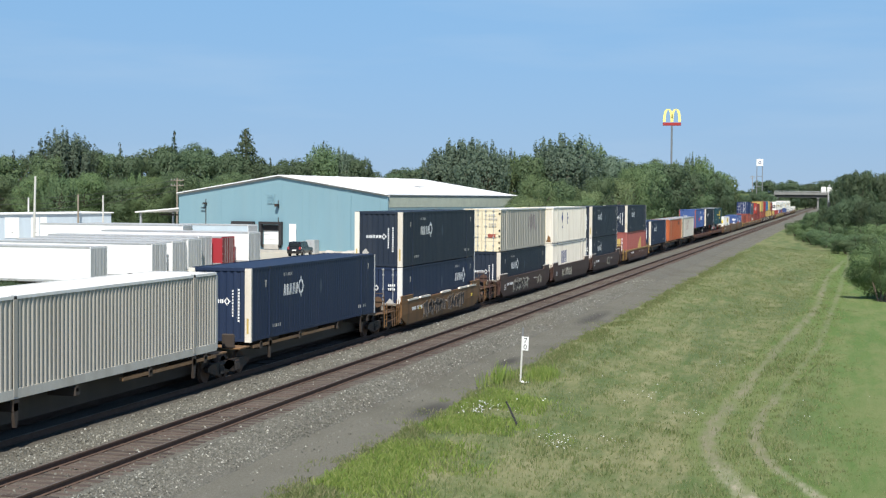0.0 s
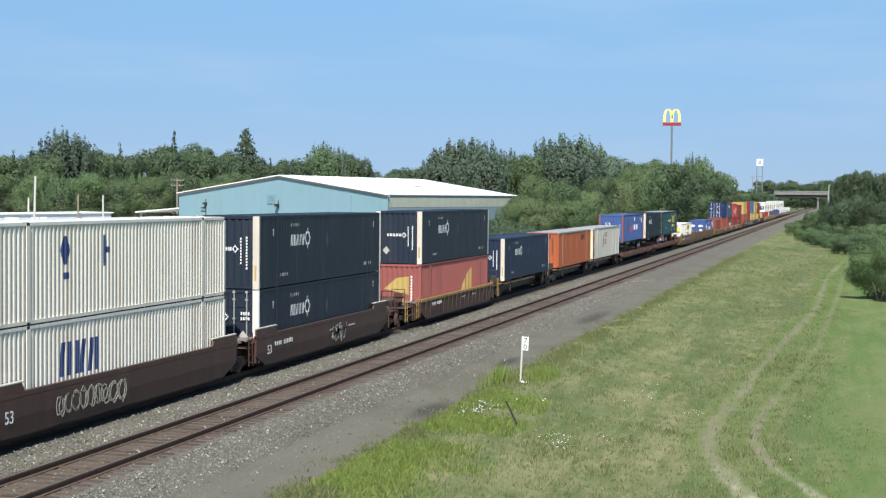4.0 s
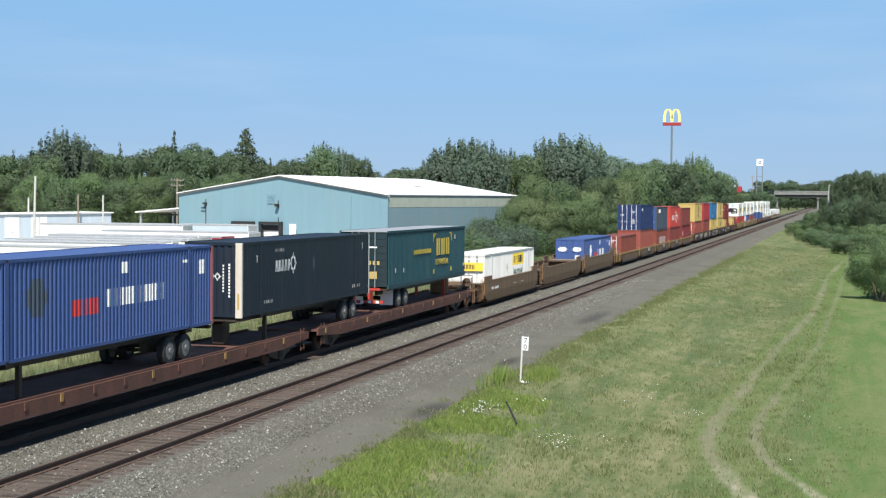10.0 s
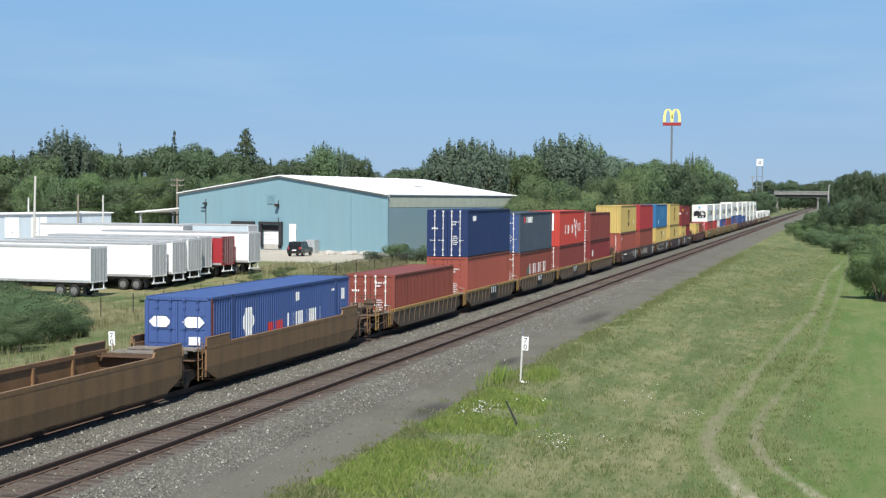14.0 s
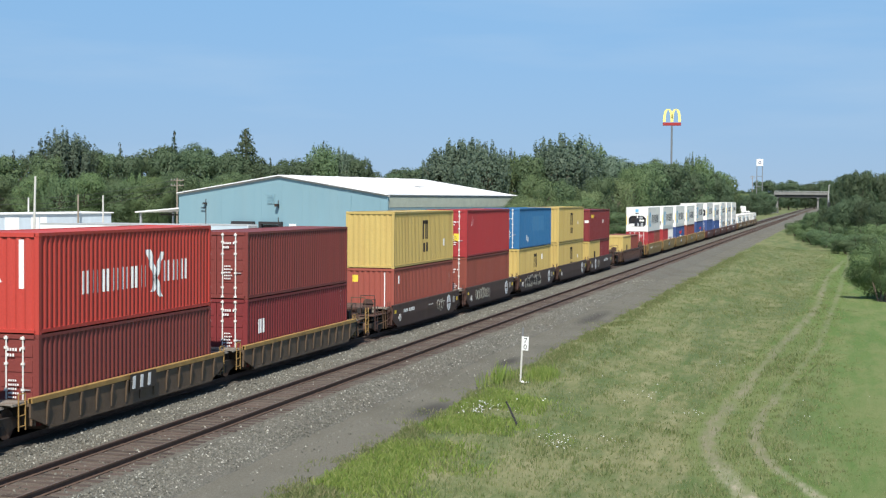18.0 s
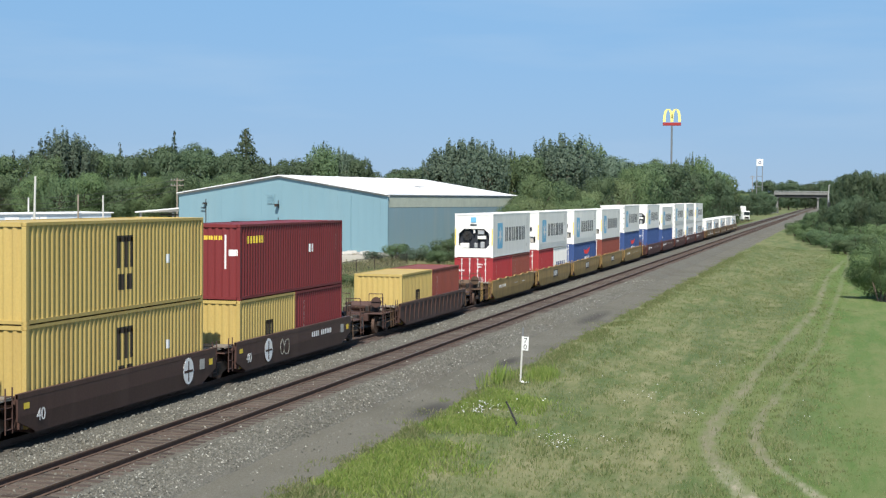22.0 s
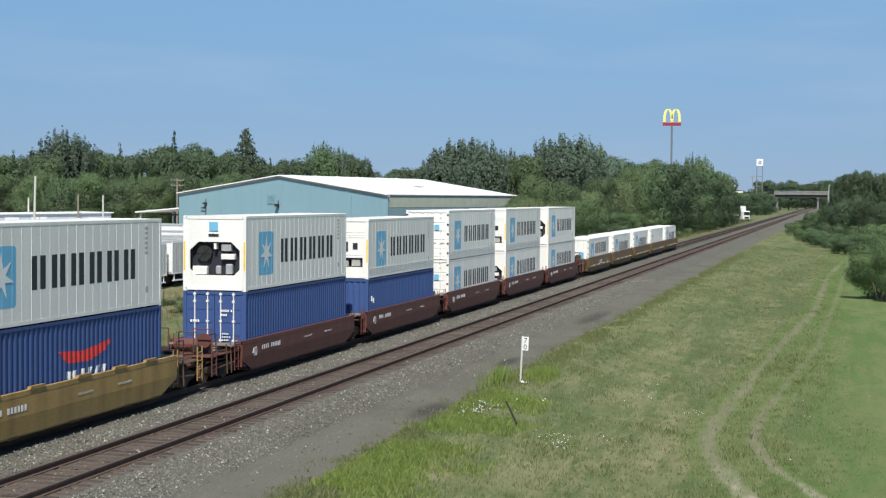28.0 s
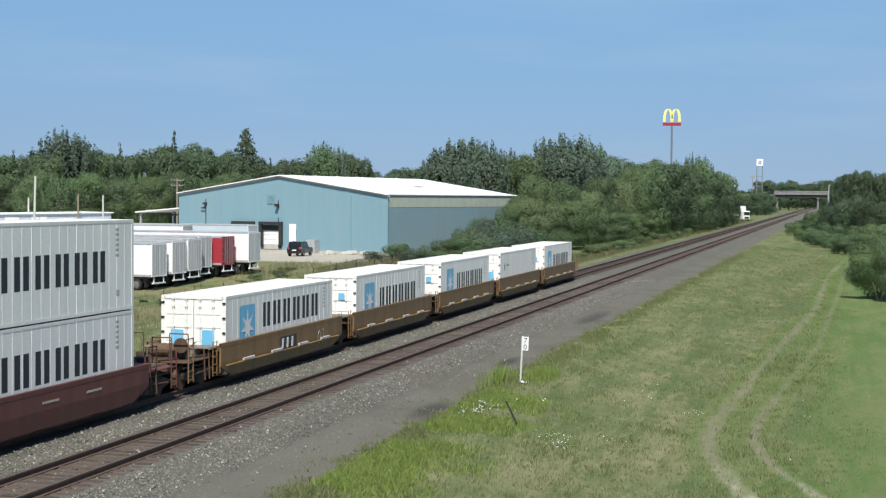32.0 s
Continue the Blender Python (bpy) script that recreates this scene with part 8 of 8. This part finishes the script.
worn_blue = paint("worn_bright_blue_paint", (0.045, 0.165, 0.33), (0.10, 0.2, 0.3), 0.3)
# five dark platforms with round emblems
S6, P6 = 446.8, 15.64
load(iso("orange-red 40-foot shipping container", orange_red, HC, "wall", marks=(("end", "yellow_plate", [rect(0.35, 2.2, 0.3, 0.35)], ink_yellow), ("end", "white_bar", [rect(2.05, 0.3, 0.05, 2.4)], ink_white), ("side", "small_mark", [rect(0.9, 2.1, 0.12, 0.4), rect(11.3, 1.6, 0.1, 0.6)], ink_white))), S6, L40, WELL)
load(iso("yellow 40-foot shipping container with a dark mark", yellow, HC, "wall", marks=(yellow_mark(5.6), ("side", "white_plate", [rect(9.9, 0.9, 0.35, 0.4)], ink_white))), S6, L40, WELL + HC)
load(iso("brick red 40-foot shipping container", brick_red, HC, marks=(DOORMARKS,), rods_mat=white), S6 + P6, L40, WELL)
load(iso("bright red 40-foot shipping container with white door marks", red, HC, marks=(DOORMARKS, ("end", "yellow_plate", [rect(1.75, 1.0, 0.35, 0.45)], ink_yellow), ("side", "white_mark", [rect(1.2, 1.9, 0.16, 0.55, 0.1), rect(1.55, 1.9, 0.12, 0.6)], ink_white)), rods_mat=white), S6 + P6, L40, WELL + HC)
load(iso("yellow 40-foot shipping container with a dark mark", yellow, HC, "wall", marks=(yellow_mark(5.4), ("side", "white_plate", [rect(8.3, 1.9, 0.2, 0.4), rect(8.7, 1.9, 0.2, 0.4)], ink_white))), S6 + 2 * P6, L40, WELL)
load(iso("bright blue 40-foot shipping container with pale lock rods", bright_blue, HC, marks=(DOORMARKS, ("side", "white_plate", [rect(2.6, 0.6, 0.2, 0.35), rect(3.0, 0.45, 0.2, 0.35)], ink_white), ("side", "faded_patch", [rect(4.6, 1.2, 4.6, 1.1)], worn_blue)), rods_mat=white), S6 + 2 * P6, L40, WELL + HC)
for z in (WELL, WELL + HC):
    load(iso("yellow 40-foot shipping container with a dark mark", yellow, HC, "wall", marks=(yellow_mark(5.6), ("side", "white_plate", [rect(9.2, 1.4, 0.3, 0.3)], ink_white))), S6 + 3 * P6, L40, z)
Y20 = (("side", "dark_mark", [rect(2.8, 0.75, 0.14, 0.9), rect(3.1, 0.75, 0.14, 0.9), rect(3.4, 0.75, 0.14, 0.9), rect(2.8, 1.5, 0.74, 0.15)], ink_umber),)
R20 = (("side", "small_mark", [rect(1.0, 2.0 - 0.24 * k, 0.14, 0.16) for k in range(6)], ink_white),)
load(iso("yellow 20-foot shipping container with a dark mark", yellow, STD, "wall", L20, marks=Y20), S6 + 4 * P6, L20, WELL)
load(iso("dark red 20-foot shipping container", maroon, STD, "wall", L20, marks=R20), S6 + 4 * P6 + 6.13, L20, WELL)
load(iso("maroon 40-foot shipping container with yellow bar marks", maroon, HC, "wall", marks=(("side", "yellow_lettering", word(0.7, 2.15, 6, 0.3, 0.28, 0.4), ink_yellow), ("end", "yellow_lettering", word(0.5, 2.3, 7, 0.2, 0.16, 0.4), ink_yellow), ("end", "white_bar", [rect(1.95, 1.2, 0.06, 1.3), rect(2.1, 1.7, 0.4, 0.24)], ink_white), ("side", "white_plate", [rect(7.7, 1.6, 0.3, 0.35), rect(8.15, 1.6, 0.25, 0.35)], ink_white), SIDEMARK)), S6 + 4 * P6, L40, WELL + STD)
for k in range(5):
    ride(well_car("dark brown well-car platform with a round white emblem", 6.85, 1.36, dark_brown, ("long" if k == 0 else "short", "long" if k == 4 else "short"), low=0.2, stencil=stencil(6.85, number=k == 0, emblem=3.3 if k == 4 else True, graffiti={0: (("outline", 8.6, 9.6),), 1: (("outline", 2.3, 6.0), ("outline", 2.4, 5.9)), 2: (("pale", 2.0, 8.0),), 4: (("outline", 4.6, 5.6),)}.get(k)) + ([("stencil_mark", [rect(8.4 + 0.24 * c, 0.84, 0.13, 0.22) for c in (0, 1, 2, 3, 5, 6, 7, 8, 9, 10)], ink_white)] if k == 4 else [])), S6 + k * P6 + L40 / 2)
    sill_number(RIDERS[-1][0], 6.85, "40", 1.0, 0.5)
# a single dark ribbed well car
load(iso("yellow 20-foot shipping container with a dark mark", yellow, STD, "wall", L20, marks=Y20), 531.4, L20, WELL - 0.05)
load(iso("brick red 20-foot shipping container", brick_red, STD, "wall", L20, marks=R20), 537.55, L20, WELL - 0.05)
ride(well_car("dark brown ribbed single well car with grimy end platforms", 6.95, 1.35, dark_brown, ("long", "long"), ribs=15), 537.5)
# five mustard platforms
S7, P7 = 552.8, 15.68
RR20 = (("side", "small_mark", [rect(1.0, 0.6 + 0.2 * k, 0.14, 0.14) for k in range(8)], ink_white), DOORMARKS)
load(iso("red 20-foot shipping container", red, STD, "door", L20, marks=RR20, rods_mat=white), S7, L20, WELL)
load(iso("red 20-foot shipping container", brick_red, STD, "wall", L20, marks=R20), S7 + 6.13, L20, WELL)
load(iso("red 20-foot shipping container", red, STD, "door", L20, marks=RR20, rods_mat=white), S7 + P7, L20, WELL)
load(iso("pale grey 20-foot shipping container with blue bar lettering", white, STD, "wall", L20, marks=(("side", "bar_lettering", word(1.4, 0.85, 5, 0.8, 0.6, 0.3), ink_navy),)), S7 + P7 + 6.13, L20, WELL)
BLUEBARS = (("side", "bar_lettering", word(5.6, 0.5, 3, 0.9, 0.86, 0.32, 0.22), ink_white), ("side", "red_wing", [[(5.3, 2.0), (6.8, 1.9), (8.7, 2.12), (8.2, 1.78), (7.2, 1.55), (5.8, 1.6)]], ink_red), DOORMARKS)
load(iso("royal blue 40-foot shipping container with red and white marks", royal, STD, marks=BLUEBARS, rods_mat=white), S7 + 2 * P7, L40, WELL)
load(iso("brick red 40-foot shipping container", brick_red, STD, marks=(DOORMARKS,), rods_mat=white), S7 + 3 * P7, L40, WELL)
load(iso("royal blue 40-foot shipping container with red and white marks", royal, HC, marks=BLUEBARS, rods_mat=white), S7 + 4 * P7, L40, WELL)
for k in range(5):
    load(reefer(("reefer", "closed", "closed", "closed", "door")[k], ridges=k in (1, 2)), S7 + k * P7, L40, WELL + (STD if k < 4 else HC))
    ride(well_car("mustard yellow well-car platform with a black name plate", 6.95, 1.42, mustard, ("long" if k == 0 else "short", "long" if k == 4 else "short"), steps=ochre, stencil=stencil(6.95, number=k in (0, 4), plate=k not in (0, 4))), S7 + k * P7 + L40 / 2)
# five red-brown platforms
S8, P8 = 635.2, 15.6
load(iso("deep blue 40-foot shipping container with white lock rods", royal, HC, marks=(DOORMARKS,), rods_mat=white), S8, L40, WELL)
load(iso("deep blue 40-foot shipping container", royal, STD, "wall", marks=(("side", "white_mark", [rect(0.5, 1.5, 0.3, 0.25), rect(0.9, 1.4, 0.25, 0.25)], ink_white), ("end", "yellow_plate", [[(0.2, 1.0), (0.4, 1.0), (0.3, 1.25)]], ink_yellow))), S8 + P8, L40, WELL)
for k, e in ((2, "door"), (3, "reefer"), (4, "wall")):
    load(reefer(e, second=True, ridges=False), S8 + k * P8, L40, WELL)
for k, e in enumerate(("reefer", "closed", "door", "closed", "reefer")):
    load(reefer(e, ridges=k in (1, 2, 3)), S8 + k * P8, L40, WELL + (STD if k == 1 else HC))
    ride(well_car("red-brown well-car platform with small white stencils", 6.85, 1.36, red_brown, ("long" if k == 0 else "short", "long" if k == 4 else "short"), stencil=stencil(6.85, number=True)), S8 + k * P8 + L40 / 2)
    sill_number(RIDERS[-1][0], 6.85, "40", 1.0, 0.7)
# the last five platforms, single containers
S9, P9 = 717.4, 15.7
for k in range(5):
    load(reefer("door", second=True, ridges=False, low_text=(1, 0, 0, 2, 0)[k]), S9 + k * P9, L40, WELL - 0.05)
    ride(well_car("rusty tan well-car platform with a pale lower ledge", 6.95, 1.45, tan_brown, ("long" if k == 0 else "short", "long" if k == 4 else "short"), ledge=ochre, stencil=stencil(6.95, number=False, plate=k == 0, graffiti=(("outline", 10.6, 11.2),) if k == 0 else None)), S9 + k * P9 + L40 / 2)

# ---- grass, weeds and flowers
def blade_material(name, c0, c1, c2):
    m = leaf_material(name, c0, c1, 0.7)
    n, l = m.node_tree.nodes, m.node_tree.links
    g = n["Geometry"]
    mix = n["Mix"]
    r = n.new("ShaderNodeValToRGB")
    r.color_ramp.elements[0].color, r.color_ramp.elements[1].color = (*c0, 1), (*c2, 1)
    e = r.color_ramp.elements.new(0.55)
    e.color = (*c1, 1)
    l.new(g.outputs["Random Per Island"], r.inputs["Fac"])
    l.new(r.outputs["Color"], n["Hue/Saturation/Value"].inputs["Color"])
    return m


def tufts(name, spots, material, label, category="grass", blades=5):
    """Grass tufts: each blade is a thin bent leaf; one object of stuff."""
    rng = random.Random(len(spots))
    verts, faces = [], []
    for x, y, z, h in spots:
        for _ in range(blades):
            a = rng.uniform(0, 6.283)
            w = min(0.012 + 0.02 * h, 0.018) if h < 0.24 else 0.008
            slack = 0.35 if h < 0.24 else 0.14
            bx, by = x + rng.gauss(0, 0.10), y + rng.gauss(0, 0.10)
            hh = h * rng.uniform(0.5, 1.2)
            lx, ly = rng.gauss(0, slack) * hh, rng.gauss(0, slack) * hh
            dx, dy = math.cos(a) * w, math.sin(a) * w
            b = len(verts)
            verts += [(bx - dx, by - dy, z - 0.03), (bx + dx, by + dy, z - 0.03), (bx + lx * 0.4 + dx * 0.7, by + ly * 0.4 + dy * 0.7, z + hh * 0.6), (bx + lx, by + ly, z + hh)]
            faces += [(b, b + 1, b + 2), (b, b + 2, b + 3)]
    me = bpy.data.meshes.new(name)
    me.from_pydata(verts, [], faces)
    me.materials.append(material)
    return tagged(new(name, me), label, category, kind="stuff")


def patch(x, y, s, k=0):
    return noise.noise(Vector((x * s, y * s, k)))


verge_leaf = blade_material("verge_grass", (0.134, 0.182, 0.062), (0.206, 0.230, 0.092), (0.320, 0.302, 0.165))
lush_leaf = blade_material("lush_grass", (0.160, 0.236, 0.052), (0.245, 0.312, 0.074), (0.330, 0.350, 0.130))
field_leaf = blade_material("field_weeds", (0.126, 0.163, 0.056), (0.215, 0.211, 0.104), (0.340, 0.296, 0.185))
rngg = random.Random(21)
near_spots, edge_spots, lush = [], [], []
for i in range(60000):
    y = 34 + 226 * rngg.random() ** 2.0
    x = rngg.uniform(-13.2, 9.0)
    p = 0.7 * patch(x, y, 0.5, 1) + 0.6 * patch(x, y * 0.4, 0.2, 6)
    lanes = [np.interp(y, [q[1] for q in p], [q[0] for q in p]) for p in RUTS]
    if rngg.random() < 0.85 and (abs(x - lanes[0]) < (0.34 if y < 60 else 0.2) or abs(x - lanes[1]) < (0.26 if y < 54 else 0.16)):
        continue
    mown = smooth(-1.5, 2.0, x)
    if rngg.random() < 0.55 + 0.5 * p - 0.1 * mown:
        near_spots.append((x, y, land(x, y), (0.11 + 0.18 * max(0, p)) * (1 - 0.72 * mown)))
for i in range(6500):
    y = 34 + 180 * rngg.random() ** 1.9
    x = -13.35 + abs(rngg.gauss(0, 0.55)) + 0.45 * patch(3, y, 0.25, 5)
    if patch(x, y, 0.3, 12) > -0.15:
        edge_spots.append((x, y, land(x, y), 0.14 + 0.25 * max(0, patch(x, y, 0.4, 9))))
for i in range(9000):
    y = 34 + 25 * rngg.random()
    x = -13.2 + abs(rngg.gauss(0, 1.35))
    if rngg.random() < 0.5 + 1.4 * patch(x, y, 0.35, 2) - 0.12 * max(0.0, x + 12.2):
        lush.append((x, y, land(x, y), 0.15 + 0.1 * rngg.random()))
for i in range(300):
    x, y = -12.15 + rngg.gauss(0, 0.24), 63.6 + rngg.gauss(0, 0.8)
    lush.append((x, y, land(x, y), rngg.uniform(0.25, 0.55)))
for i in range(55):
    x, y = -13.4 + rngg.gauss(0, 0.2), 60.5 + rngg.gauss(0, 1.2)
    lush.append((x, y, land(x, y), rngg.uniform(0.5, 0.95)))
for i in range(2600):
    y = 34 + 200 * rngg.random() ** 1.7
    x = -13.4 - abs(rngg.gauss(0, 0.45)) + 0.4 * patch(3, y, 0.25, 5)
    if patch(x, y, 0.5, 15) > 0.0:
        edge_spots.append((x, y, -0.72, rngg.uniform(0.06, 0.16)))
tufts("verge_grass", near_spots, verge_leaf, "dry and green grass tufts on the verge")
tufts("edge_grass", edge_spots, verge_leaf, "green grass growing along the gravel edge")
tufts("lush_grass", lush, lush_leaf, "tall bright green grass beside the gravel")
spots = []
for i in range(16000):
    y = 45 + 150 * rngg.random()
    x = rngg.uniform(-56, -28.5)
    p = patch(x, y, 0.12, 4)
    if rngg.random() < 0.6 + 0.6 * p and not (x < -50 and y > 160):
        spots.append((x, y, land(x, y), 0.26 + 0.6 * max(0, p) + 0.25 * rngg.random() ** 2))
tufts("field_weeds", spots, field_leaf, "tall dry weeds on the field by the fence", "weeds", 6)
spots = []
for i in range(7000):
    y = 45 + 500 * rngg.random() ** 1.6
    x = -28.9 - abs(rngg.gauss(0, 2.2))
    spots.append((x, y, land(x, y), rngg.uniform(0.2, 0.6)))
tufts("track_side_weeds", spots, field_leaf, "green weeds along the far side of the line", "weeds", 6)


def flowers():
    verts, faces = [], []
    r = random.Random(8)
    for cx, cy, n, sp in ((-12.3, 52.4, 45, 0.36), (-12.1, 53.7, 40, 0.36), (-8.9, 49.7, 30, 0.4), (-8.75, 48.5, 24, 0.35), (-5.3, 59.7, 16, 0.5), (-7.7, 62.6, 14, 0.8), (-5.3, 77.5, 12, 0.6), (-7.6, 50.1, 12, 0.5), (-11.5, 55, 20, 1.5), (-4, 66, 16, 4), (2.0, 60, 14, 2)):
        for _ in range(n):
            x, y = cx + r.gauss(0, sp), cy + r.gauss(0, sp * 1.4)
            z, s = land(x, y) + r.uniform(0.12, 0.26), r.uniform(0.016, 0.032)
            b = len(verts)
            verts += [(x + s * math.cos(a), y + s * math.sin(a), z + r.uniform(-0.012, 0.012)) for a in (0, 1.05, 2.1, 3.14, 4.2, 5.25)]
            faces.append(tuple(range(b, b + 6)))
    me = bpy.data.meshes.new("white_flowers")
    me.from_pydata(verts, [], faces)
    me.materials.append(door_white)
    tagged(new("white_flowers", me), "small white wildflowers in the verge grass", "flowers", kind="stuff")


flowers()


# ---- what moves
def motions():
    for t, s, z in RIDERS:
        walk(t, [(sec, pose(FAR, s - run, z)) for sec, run in RUN])
    for t, rows in ROAD_TRAFFIC:
        walk(t, rows)


motions()
